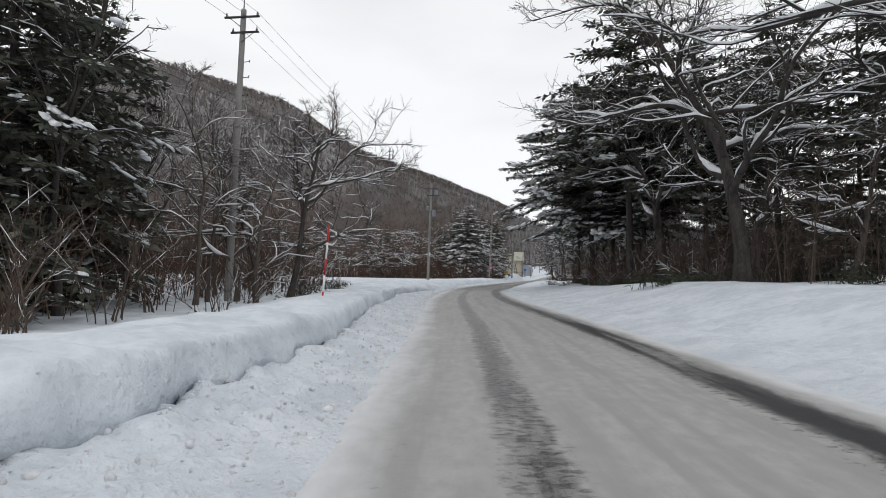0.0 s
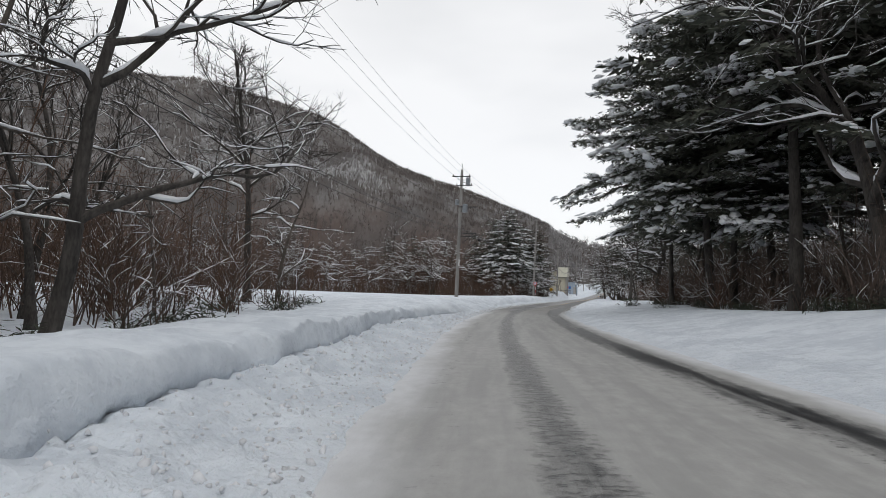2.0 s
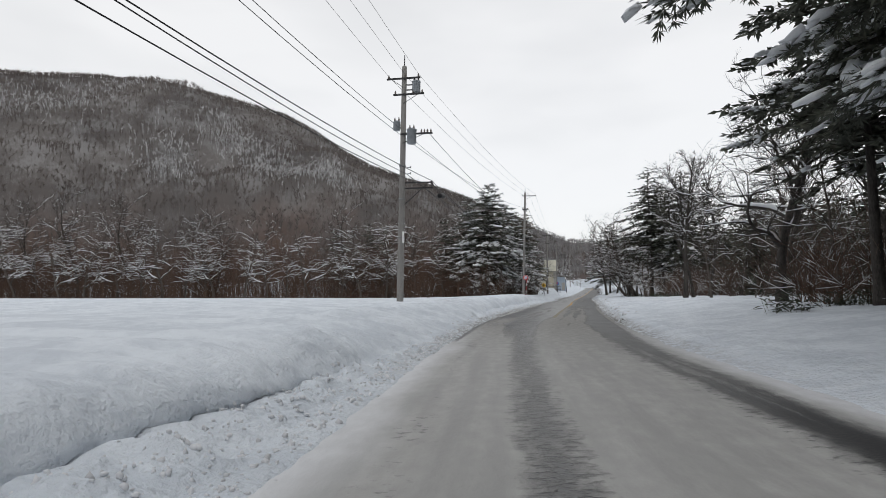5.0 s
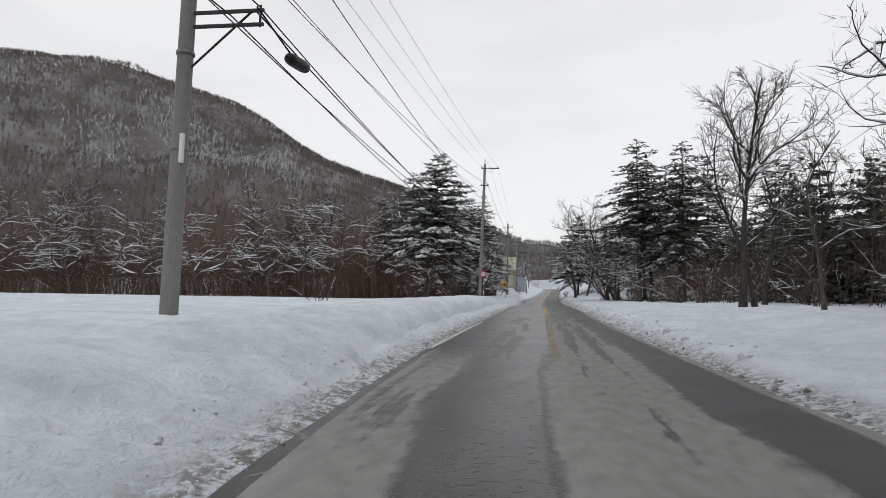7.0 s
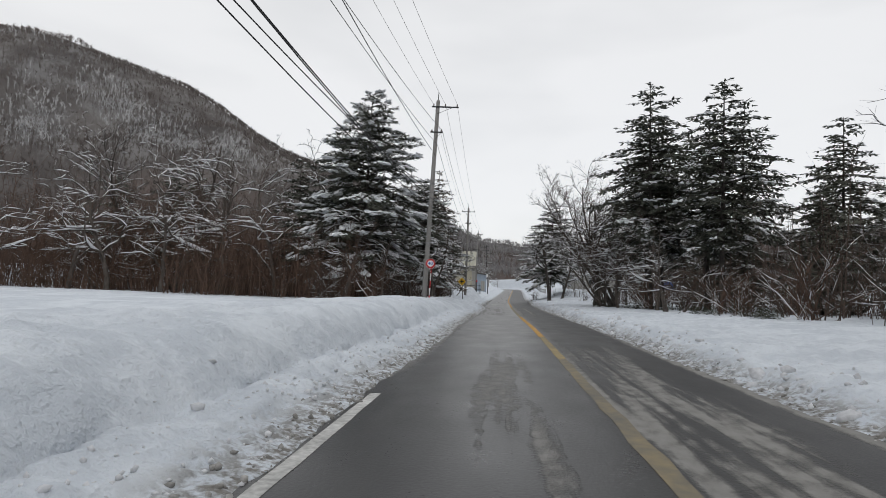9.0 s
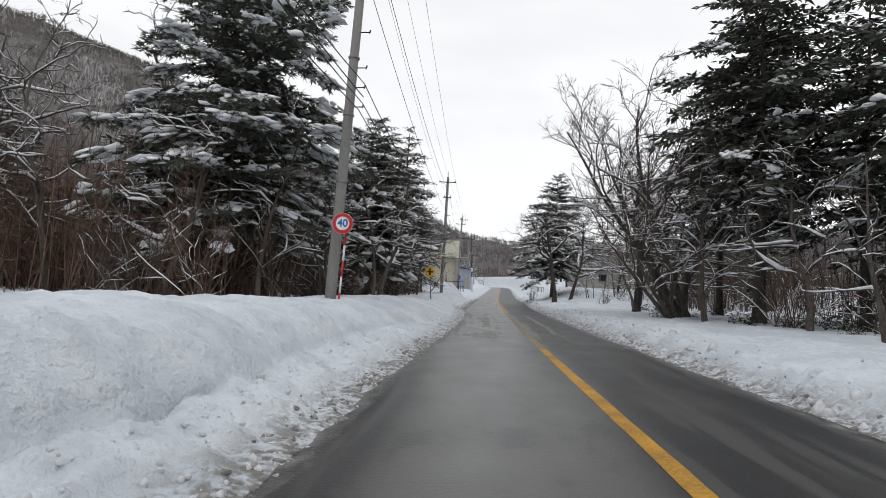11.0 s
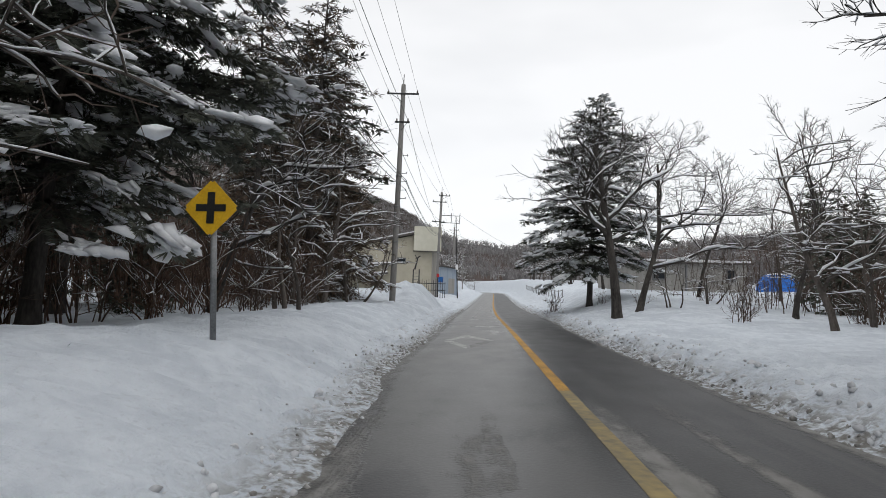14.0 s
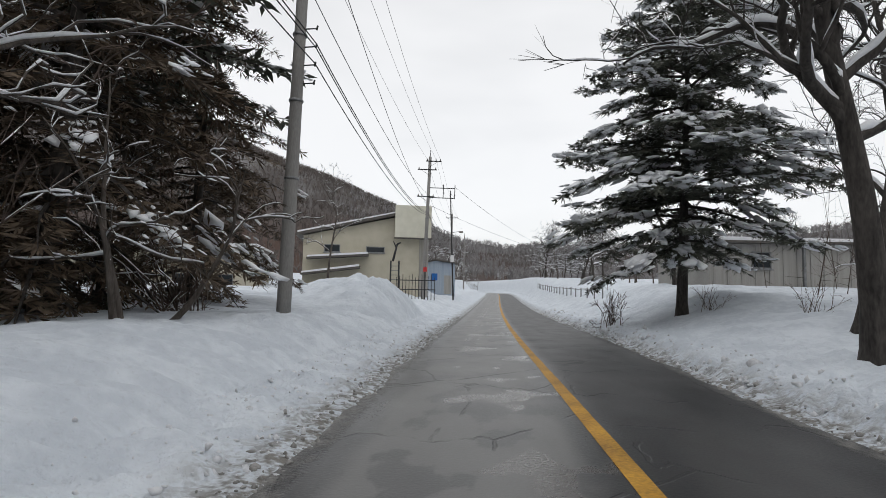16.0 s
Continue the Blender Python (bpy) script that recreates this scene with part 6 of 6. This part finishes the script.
def lamp_post():
    """A thin steel post with a small lantern arm beside the road."""
    post = thing("lamp_post", (26.25, 190.0, 0), -12, "thin dark steel lamp post with a short arm", "lamp post")
    part("shaft", rod(bmesh.new(), (0, 0, 1.0), (-0.42, 0, 10.6), 0.075, 0.05, 10), DARK_STEEL, post)
    part("arm", rod(bmesh.new(), (-0.25, 0, 6.9), (0.5, 0, 7.0), 0.025, sides=6), DARK_STEEL, post)
    part("lantern", bevelled_box(0.42, 0.75, -0.09, 0.09, 6.88, 7.02, 0.02), PORCELAIN, post)
    part("notice_plate", bevelled_box(-0.3, 0.0, -0.12, -0.09, 4.3, 4.9, 0.01), SIGN_WHITE, post)


lamp_post()


def on_pole(key, x, z):
    p, a = POLES[key], radians(TURNS[key])
    x += z * math.tan(radians(LEANS.get(key, 0.0)))
    return Vector((p[0] + x * math.cos(a), p[1] + x * math.sin(a), z))


def line(a, b, sag, r, mat, parent):
    """A hanging wire from a to b."""
    n = 18
    t = np.linspace(0, 1, n + 1)[:, None]
    pts = np.array(a)[None, :] * (1 - t) + np.array(b)[None, :] * t
    pts[:, 2] -= sag * 4 * (t * (1 - t))[:, 0]
    return quick_mesh("wire", *tubes([(pts, np.full(n + 1, r))], 5), mat, parent)


spans = thing("overhead_lines", label="power and telephone lines hung between the poles", category="overhead line")
HIGH = {"a": ((-0.75, 12.75), (0.1, 12.75), (0.75, 12.75)), "b": ((-0.75, 13.05), (0.1, 13.05), (0.75, 13.05)), "c": ((-0.75, 11.9), (0.1, 11.9), (0.75, 11.9)),
        "d": ((-0.25, 13.2), (0.5, 13.2), (1.25, 13.2)), "e": ((-0.78, 12.1), (0.0, 12.6), (0.78, 12.1)), "f": ((-0.2, 12.35), (0.5, 12.35), (0.85, 12.35)),
        "g": ((-0.75, 12.75), (0.1, 12.75), (0.75, 12.75)), "h": ((-0.75, 14.05), (0.1, 14.05), (0.75, 14.05))}
LOW = {"a": ((-0.2, 9.4), (-0.2, 9.1)), "b": ((-0.2, 9.4), (-0.2, 9.1)), "c": ((-0.2, 9.35), (-0.2, 9.05)), "d": ((0.15, 10.6), (0.4, 11.5)), "e": ((0.15, 8.7), (0.35, 10.5)), "f": ((0.1, 9.4), (-0.5, 9.4)), "g": ((0.1, 9.6), (-0.3, 9.6)), "h": ((0.1, 10.5), (-0.3, 10.5))}
TALK = {"a": ((0.2, 6.9), (0.2, 6.6), (0.2, 6.3)), "b": ((0.2, 6.9), (0.2, 6.6), (0.2, 6.2)), "c": ((0.2, 7.05), (1.45, 6.65), (0.9, 6.5)), "d": ((0.4, 7.3), (0.4, 6.7), (0.3, 6.5)), "e": ((0.4, 7.3), (0.4, 7.2), (0.4, 6.8)), "f": ((0.1, 8.0), (0.1, 7.9), (0.1, 7.8)), "g": ((0.1, 8.2), (0.1, 7.8), (0.1, 7.2)), "h": ((0.1, 9.0), (0.1, 8.6), (0.1, 8.2))}
order = list("abcdefgh")
for p, q in zip(order, order[1:]):
    for table, sag, rr, mat in ((HIGH, 0.55, 0.008, BARE_WIRE), (LOW, 0.7, 0.012, CABLE), (TALK, 0.8, 0.015, CABLE)):
        for (x0, z0), (x1, z1) in zip(table[p], table[q]):
            line(on_pole(p, x0, z0), on_pole(q, x1, z1), sag, rr, mat, spans)
line(on_pole("c", 1.35, 8.9), on_pole("d", 0.1, 9.9), 0.7, 0.014, CABLE, spans)
line(on_pole("c", 1.40, 6.55), on_pole("d", 0.4, 6.9), 0.75, 0.016, CABLE, spans)
line(on_pole("f", 2.12, 10.1), Vector((52, 235, 9.5)), 1.0, 0.012, CABLE, spans)
line(on_pole("f", 0.2, 8.6), Vector((56, 228, 8.0)), 1.2, 0.012, CABLE, spans)
line(on_pole("f", 2.12, 9.3), Vector((25.85, 190.0, 10.4)), 0.1, 0.012, CABLE, spans)


def closure(at, direction):
    """A black splice closure hung on the telephone line."""
    th = thing("splice_closure", tuple(at), direction, "black cylindrical cable splice closure hung on the line", "cable closure")
    prof = [(0.03, -0.34), (0.10, -0.28), (0.115, -0.2), (0.115, 0.2), (0.10, 0.28), (0.03, 0.34)]
    bm = lathe(bmesh.new(), prof, sides=14)
    bmesh.ops.scale(bm, vec=(1.15, 1.15, 1.45), verts=bm.verts)
    bmesh.ops.rotate(bm, cent=(0, 0, 0), matrix=Matrix.Rotation(radians(-82), 3, "X"), verts=bm.verts)
    part("capsule", bm, CABLE, th)
    part("lead", rod(bmesh.new(), (0, -0.3, 0.05), (-0.1, -1.6, 0.45), 0.02, sides=6), CABLE, th)


closure((0.0, 72.45, 6.15), -12)

# ---------------------------------------------------------------- signs and markers
def disc(r, depth, y, z=0.0, sides=40, inner=0.0):
    """A disc or ring that faces along -y."""
    bm = bmesh.new()
    rings = []
    for yy, rr in ((y, r), (y + depth, r)) + (((y + depth, inner), (y, inner)) if inner else ()):
        rings.append([bm.verts.new((rr * math.cos(2 * math.pi * k / sides), yy, z + rr * math.sin(2 * math.pi * k / sides))) for k in range(sides)])
    n = len(rings)
    for a in range(n if inner else n - 1):
        lo, hi = rings[a], rings[(a + 1) % n]
        for k in range(sides):
            bm.faces.new((lo[k], lo[(k + 1) % sides], hi[(k + 1) % sides], hi[k]))
    if not inner:
        bm.faces.new(rings[0])
        bm.faces.new(rings[1][::-1])
    bmesh.ops.recalc_face_normals(bm, faces=bm.faces)
    return bm


def lettering(text, size, mat, parent, at, name="numeral"):
    """Raised writing in the built-in font, upright and facing -y."""
    cu = bpy.data.curves.new(name, "FONT")
    cu.body, cu.size, cu.align_x, cu.align_y, cu.extrude, cu.offset = text, size, "CENTER", "CENTER", 0.002, 0.006
    tmp = bpy.data.objects.new(name, cu)
    scene.collection.objects.link(tmp)
    me = bpy.data.meshes.new_from_object(tmp.evaluated_get(bpy.context.evaluated_depsgraph_get()))
    bpy.data.objects.remove(tmp)
    me.materials.clear()
    me.materials.append(mat)
    ob = new(name, me)
    ob.parent = parent
    ob.matrix_basis = pose(*at, 90, 0, 0)
    return ob


def striped_post(name, at, z0, z1, lean, label, parent=None, bands=5, r=0.03):
    """A red and white post; each band is a part."""
    th = parent or thing(name, (at[0], at[1], 0), 0, label, "snow pole")
    for k in range(bands):
        a, b = z0 + (z1 - z0) * k / bands, z0 + (z1 - z0) * (k + 1) / bands
        la, lb = lean * (a - z0), lean * (b - z0)
        part("band", rod(bmesh.new(), (la, 0, a), (lb, 0, b), r, sides=12), SIGN_RED if k % 2 == 0 else SIGN_WHITE, th)
    return th


def speed_sign():
    th = thing("speed_limit_sign", (8.35, 113.78, 0), -11, "round white speed limit sign with red rim and blue 40", "road sign")
    zc = 3.0
    part("plate", disc(0.30, 0.012, -0.02, zc), SIGN_WHITE, th)
    part("rim", disc(0.293, 0.004, -0.026, zc, inner=0.195), SIGN_RED, th, "red painted rim")
    lettering("40", 0.30, SIGN_BLUE, th, (0, -0.026, zc))
    bm = bmesh.new()
    rod(bm, (0, 0.02, zc - 0.1), (0.30, 0.3, zc - 0.12), 0.02, sides=6)
    rod(bm, (0, 0.02, zc + 0.12), (0.30, 0.3, zc + 0.10), 0.02, sides=6)
    part("clamp", bm, STEEL, th)
    return th


speed_sign()
striped_post("snow_pole", (8.33, 114.1), 0.6, 3.3, 0.05, "red and white banded snow pole leaning beside the sign", bands=6)
striped_post("snow_pole", (-2.75, 18.4), 0.5, 2.75, 0.08, "red and white banded snow pole stuck in the bank", bands=5, r=0.026)


def cross_sign():
    th = thing("crossroads_sign", (12.82, 131.42, 0), -16, "yellow diamond warning sign with a black cross", "road sign")
    part("post", rod(bmesh.new(), (0.12, 0.05, 0.3), (0.0, 0.05, 2.5), 0.038, sides=12), STEEL, th)

    def lozenge(r, y0, y1):
        bm = bmesh.new()
        box(bm, -r, r, y0, y1, -r, r, Matrix.Translation((0, 0, 2.26)) @ Matrix.Rotation(radians(45), 4, "Y"))
        bmesh.ops.bevel(bm, geom=[ed for ed in bm.edges if abs(ed.verts[0].co.y - ed.verts[1].co.y) > 0.003], offset=0.035, segments=3, affect="EDGES")
        return bm

    part("plate", lozenge(0.262, -0.006, 0.006), SIGN_YELLOW, th)
    part("cross", box(box(bmesh.new(), -0.05, 0.05, -0.013, -0.008, 2.06, 2.46), -0.2, 0.2, -0.0125, -0.0085, 2.215, 2.305), SIGN_BLACK, th, "black cross mark")
    for z in (2.12, 2.40):
        part("clamp", bevelled_box(-0.06, 0.06, 0.005, 0.09, z - 0.02, z + 0.02, 0.004), STEEL, th)


cross_sign()

# ---------------------------------------------------------------- buildings
def window(parent, x0, x1, y, z0, z1):
    """A framed pane set into a wall that faces -y."""
    w = part("window", box(box(box(box(bmesh.new(), x0, x1, y - 0.05, y + 0.05, z0, z0 + 0.07), x0, x1, y - 0.05, y + 0.05, z1 - 0.07, z1), x0, x0 + 0.07, y - 0.045, y + 0.05, z0 + 0.07, z1 - 0.07), x1 - 0.07, x1, y - 0.045, y + 0.05, z0 + 0.07, z1 - 0.07), STEEL, parent)
    part("pane", box(bmesh.new(), x0 + 0.07, x1 - 0.07, y - 0.02, y - 0.01, z0 + 0.07, z1 - 0.07), GLASS, w)
    part("sill", bevelled_box(x0 - 0.06, x1 + 0.06, y - 0.12, y + 0.0, z0 - 0.07, z0 - 0.005, 0.01), STEEL, w)
    return w


def prism(points, y0, y1):
    """A slab with the given outline in x and z, from y0 to y1."""
    bm = bmesh.new()
    a = [bm.verts.new((x, y0, z)) for x, z in points]
    b = [bm.verts.new((x, y1, z)) for x, z in points]
    bm.faces.new(a)
    bm.faces.new(b[::-1])
    for k in range(len(points)):
        bm.faces.new((a[k], b[k], b[(k + 1) % len(points)], a[(k + 1) % len(points)]))
    bmesh.ops.recalc_face_normals(bm, faces=bm.faces)
    return bm


def lodge():
    th = thing("lodge_building", label="cream two-storey roadside building with a sloping snow-edged roof", category="building")
    part("wall", prism([(13.2, 0.6), (23.4, 0.6), (23.4, 8.2), (21.4, 8.35), (13.2, 6.4)], 192.0, 203.0), CREAM, th)
    part("roof", prism([(12.6, 6.35), (21.4, 8.45), (23.9, 8.28), (23.9, 8.45), (21.4, 8.68), (12.6, 6.58)], 191.4, 203.5), ROOF_DARK, th)
    part("roof_snow", prism([(12.7, 6.6), (21.3, 8.68), (21.3, 8.8), (12.7, 6.78)], 191.6, 203.2), BOUGH_SNOW, th)
    window(th, 18.66, 20.3, 191.98, 5.05, 5.6)
    window(th, 15.0, 16.4, 191.98, 5.0, 5.7)
    for x0, x1, z0, z1, y in ((13.6, 18.9, 4.45, 4.85, 190.6), (13.2, 18.2, 3.05, 3.75, 190.2)):
        can = part("canopy", prism([(x0, z0 - 0.14), (x1, z1 - 0.14), (x1, z1), (x0, z0)], y, 192.0), ROOF_DARK, th)
        part("canopy_snow", prism([(x0 + 0.1, z0 + 0.01), (x1 - 0.1, z1 + 0.01), (x1 - 0.1, z1 + 0.18), (x0 + 0.1, z0 + 0.16)], y + 0.1, 191.9), BOUGH_SNOW, can)
    part("column", bevelled_box(23.45, 24.3, 192.6, 193.6, 0.6, 6.6, 0.03), SIDING, th)
    return th


lodge()


def annexe():
    th = thing("lodge_annexe", label="long low pale wing with dark windows behind the trees", category="building")
    part("wall", prism([(-10.0, 0.4), (9.8, 0.4), (9.8, 4.6), (-10.0, 4.6)], 188.0, 196.0), CREAM, th)
    part("roof", prism([(-10.6, 4.6), (10.3, 4.6), (10.3, 4.85), (-10.6, 4.85)], 187.3, 196.5), ROOF_DARK, th)
    part("roof_snow", prism([(-10.4, 4.86), (10.1, 4.86), (10.1, 5.15), (-10.4, 5.15)], 187.5, 196.3), BOUGH_SNOW, th)
    for k in range(6):
        window(th, -8.6 + 3.1 * k, -7.2 + 3.1 * k, 187.98, 1.5, 2.7)


annexe()


def panel_sign():
    th = thing("roadside_signboard", (22.75, 191.2, 0), 0, "large blank cream signboard mounted on the building's corner", "signboard")
    part("board", bevelled_box(-1.62, 1.6, -0.15, 0.15, 6.42, 9.3, 0.03), CREAM_PANEL, th)
    part("frame", prism([(-1.7, 6.32), (1.68, 6.32), (1.68, 6.42), (-1.7, 6.42)], -0.18, 0.18), ROOF_DARK, th)
    for x in (-1.2, 1.2):
        part("strut", rod(bmesh.new(), (x, 0.1, 7.5), (x, 1.2, 7.3), 0.05, sides=8), DARK_STEEL, th)


panel_sign()


def blue_hut():
    th = thing("roadside_hut", label="small pale blue corrugated hut with a dark roof", category="hut")
    part("wall", prism([(25.7, 1.2), (29.3, 1.2), (29.3, 5.2), (27.0, 5.5), (25.7, 5.2)], 208.0, 212.0), SIDING_BLUE, th)
    part("roof", prism([(25.4, 5.15), (27.0, 5.55), (29.7, 5.15), (29.7, 5.3), (27.0, 5.72), (25.4, 5.3)], 207.6, 212.3), ROOF_DARK, th)
    for k in range(12):
        part("wall_rib", box(bmesh.new(), 25.8 + 0.3 * k, 25.86 + 0.3 * k, 207.96, 208.0, 1.2, 5.1), SIDING_BLUE, th)
    part("door", box(bmesh.new(), 28.0, 28.9, 207.95, 208.0, 1.6, 3.8), SIDING, th)
    part("poster", box(bmesh.new(), 26.5, 27.2, 207.93, 207.955, 3.2, 4.0), SIGN_BLUE, th, "blue poster")


blue_hut()


def iron_gate():
    """Dark iron fence, posts and a ladder rack by the forecourt."""
    th = thing("iron_fence", (20.5, 184.2, 0), -8, "dark iron fence with pickets half buried in snow", "fence")
    part("rail", bevelled_box(0.4, 3.4, -0.03, 0.03, 2.45, 2.52, 0.01), DARK_STEEL, th)
    part("rail", bevelled_box(0.4, 3.4, -0.03, 0.03, 1.75, 1.82, 0.01), DARK_STEEL, th)
    for k in range(13):
        part("picket", rod(bmesh.new(), (0.45 + 0.24 * k, 0, 1.0), (0.45 + 0.24 * k, 0, 2.7 + 0.12 * (k % 3)), 0.03, 0.02, 6), DARK_STEEL, th)
    rack = thing("ladder_rack", (20.5, 184.4, 0), -8, "tall dark ladder rack with an angled bracket on top", "rack")
    for x in (0.0, 0.62):
        part("post", bevelled_box(x - 0.06, x + 0.06, -0.06, 0.06, 0.8, 3.95, 0.01), DARK_STEEL, rack)
    for k in range(7):
        part("rung", rod(bmesh.new(), (0.0, 0, 1.5 + 0.34 * k), (0.62, 0, 1.5 + 0.34 * k), 0.03, sides=6), STEEL, rack)
    bm = bmesh.new()
    rod(bm, (0.15, 0, 3.9), (0.45, 0, 5.2), 0.10, 0.07, 6)
    rod(bm, (0.45, 0, 5.2), (0.72, 0, 5.35), 0.08, 0.05, 6)
    rod(bm, (0.40, 0, 4.9), (0.15, 0, 5.45), 0.06, 0.04, 6)
    part("bracket", bm, DARK_STEEL, rack)
    board = thing("notice_board", (23.2, 185.0, 0), -8, "small red notice board on a dark post", "notice board")
    part("post", bevelled_box(-0.05, 0.05, -0.05, 0.05, 0.8, 3.6, 0.01), DARK_STEEL, board)
    part("panel", bevelled_box(-0.14, 0.14, -0.09, -0.05, 3.2, 3.55, 0.01), SIGN_RED, board)


iron_gate()


def shed():
    th = thing("storage_shed", label="long grey prefabricated shed with snow on its flat roof", category="shed")
    part("wall", prism([(36.0, 1.2), (46.95, 1.2), (46.95, 4.55), (36.0, 4.35)], 168.0, 173.0), SIDING, th)
    part("roof", prism([(35.7, 4.36), (47.2, 4.56), (47.2, 4.68), (35.7, 4.48)], 167.5, 173.4), ROOF_DARK, th)
    part("roof_snow", prism([(35.8, 4.49), (47.1, 4.69), (47.1, 4.86), (35.8, 4.68)], 167.6, 173.2), BOUGH_SNOW, th)
    window(th, 45.06, 45.85, 167.98, 3.15, 4.1)
    window(th, 38.5, 39.6, 167.98, 3.1, 4.0)
    for k in range(14):
        part("wall_rib", box(bmesh.new(), 36.3 + 0.8 * k, 36.36 + 0.8 * k, 167.96, 168.0, 1.3, 4.3), SIDING, th)
    part("post", bevelled_box(41.2, 41.34, 167.6, 167.74, 1.4, 4.35, 0.01), STEEL, th)


shed()


def tarp_heap():
    """A load under a blue tarp, with snow on top."""
    th = thing("covered_load", (53.0, 172.0, 0), 0, "bulky load wrapped in a bright blue tarp beside the shed", "tarp")
    rng = np.random.default_rng(9)
    for nm, mat, lift, grow in (("tarp", TARP, 0.0, 1.0), ("snow_cap", BOUGH_SNOW, 0.12, 0.8)):
        verts, faces = [], []
        for j in range(13):
            for i in range(19):
                u, v = i / 18 * 2 - 1, j / 12 * 2 - 1
                edge = max(abs(u) ** 6, abs(v) ** 6)
                h = 2.05 + (2.0 * (1 - edge) + 0.14 * noise.noise((u * 3, v * 3, 1.0)) if edge < 1 else 0.0)
                verts.append((1.55 * u * grow, 1.3 * v * grow, h + lift * (1 if nm == "snow_cap" else 0) - (0.5 * edge if nm == "snow_cap" else 0)))
        for j in range(12):
            for i in range(18):
                faces.append((j * 19 + i, j * 19 + i + 1, (j + 1) * 19 + i + 1, (j + 1) * 19 + i))
        quick_mesh(nm, verts, faces, mat, th)


tarp_heap()


def guard_fence():
    """Low post and rail fence at the top of the east bank."""
    th = thing("roadside_fence", label="low grey post and rail fence above the snow bank", category="fence")
    ys = np.arange(176, 236, 3.0)
    tops = []
    for y in ys:
        x = float(centre_x(y)) + 6.5
        z = snow_height(x, y)
        part("post", rod(bmesh.new(), (x, y, z - 0.3), (x, y, z + 0.75), 0.05, sides=8), STEEL, th)
        tops.append((x, y, z + 0.65))
    for a, b in zip(tops, tops[1:]):
        part("rail", rod(bmesh.new(), a, b, 0.035, sides=6), STEEL, th)


guard_fence()

# dwarf bamboo poking through the snow below the trees
def bamboo(name, seed, label):
    rng = np.random.default_rng(seed)
    verts, faces, n = [], [], 0
    for _ in range(26):
        az, h = rng.uniform(0, 2 * math.pi), rng.uniform(0.15, 0.5)
        foot = np.array((rng.normal(0, 0.3), rng.normal(0, 0.3), -0.1))
        tip = foot + (0.35 * h * math.cos(az), 0.35 * h * math.sin(az), h)
        for k in range(4):
            d = unit(np.array((math.cos(az + 1.3 * k), math.sin(az + 1.3 * k), rng.uniform(-0.5, 0.5))))
            s = unit(np.cross(d, (0, 0, 1.0))) * 0.025
            p = foot + (tip - foot) * (0.5 + 0.16 * k)
            verts += [p, p + d * 0.09 + s, p + d * 0.22 - (0, 0, 0.03), p + d * 0.09 - s]
            faces.append((n, n + 1, n + 2, n + 3))
            n += 4
        u = np.array((0.006, 0, 0))
        verts += [foot - u, foot + u, tip + u * 0.5, tip - u * 0.5]
        faces.append((n, n + 1, n + 2, n + 3))
        n += 4
    th = thing(name, label=label, category="dwarf bamboo", group="dwarf bamboo tufts")
    quick_mesh("leaf_tuft", np.array(verts), np.array(faces), BAMBOO, th, smooth=False)
    return th


TUFT = [Grove(bamboo("bamboo_tuft", 171, "dark dwarf bamboo tuft poking through snow")), Grove(bamboo("bamboo_tuft", 173, "dark dwarf bamboo tuft poking through snow"))]
for _ in range(70):
    side = dice.random()
    if side < 0.45:
        y = dice.uniform(20, 66)
        x = float(centre_x(y)) + dice.uniform(7.5, 13)
    elif side < 0.75:
        y = dice.uniform(98, 132)
        x = float(centre_x(y)) + dice.uniform(7.0, 12)
    else:
        y = dice.choice((dice.uniform(22, 48), dice.uniform(112, 158)))
        x = float(centre_x(y)) - dice.uniform(8.0, 10.5)
    TUFT[dice.randrange(2)].plant(x, y, dice.uniform(0, 360), dice.uniform(0.7, 1.4))
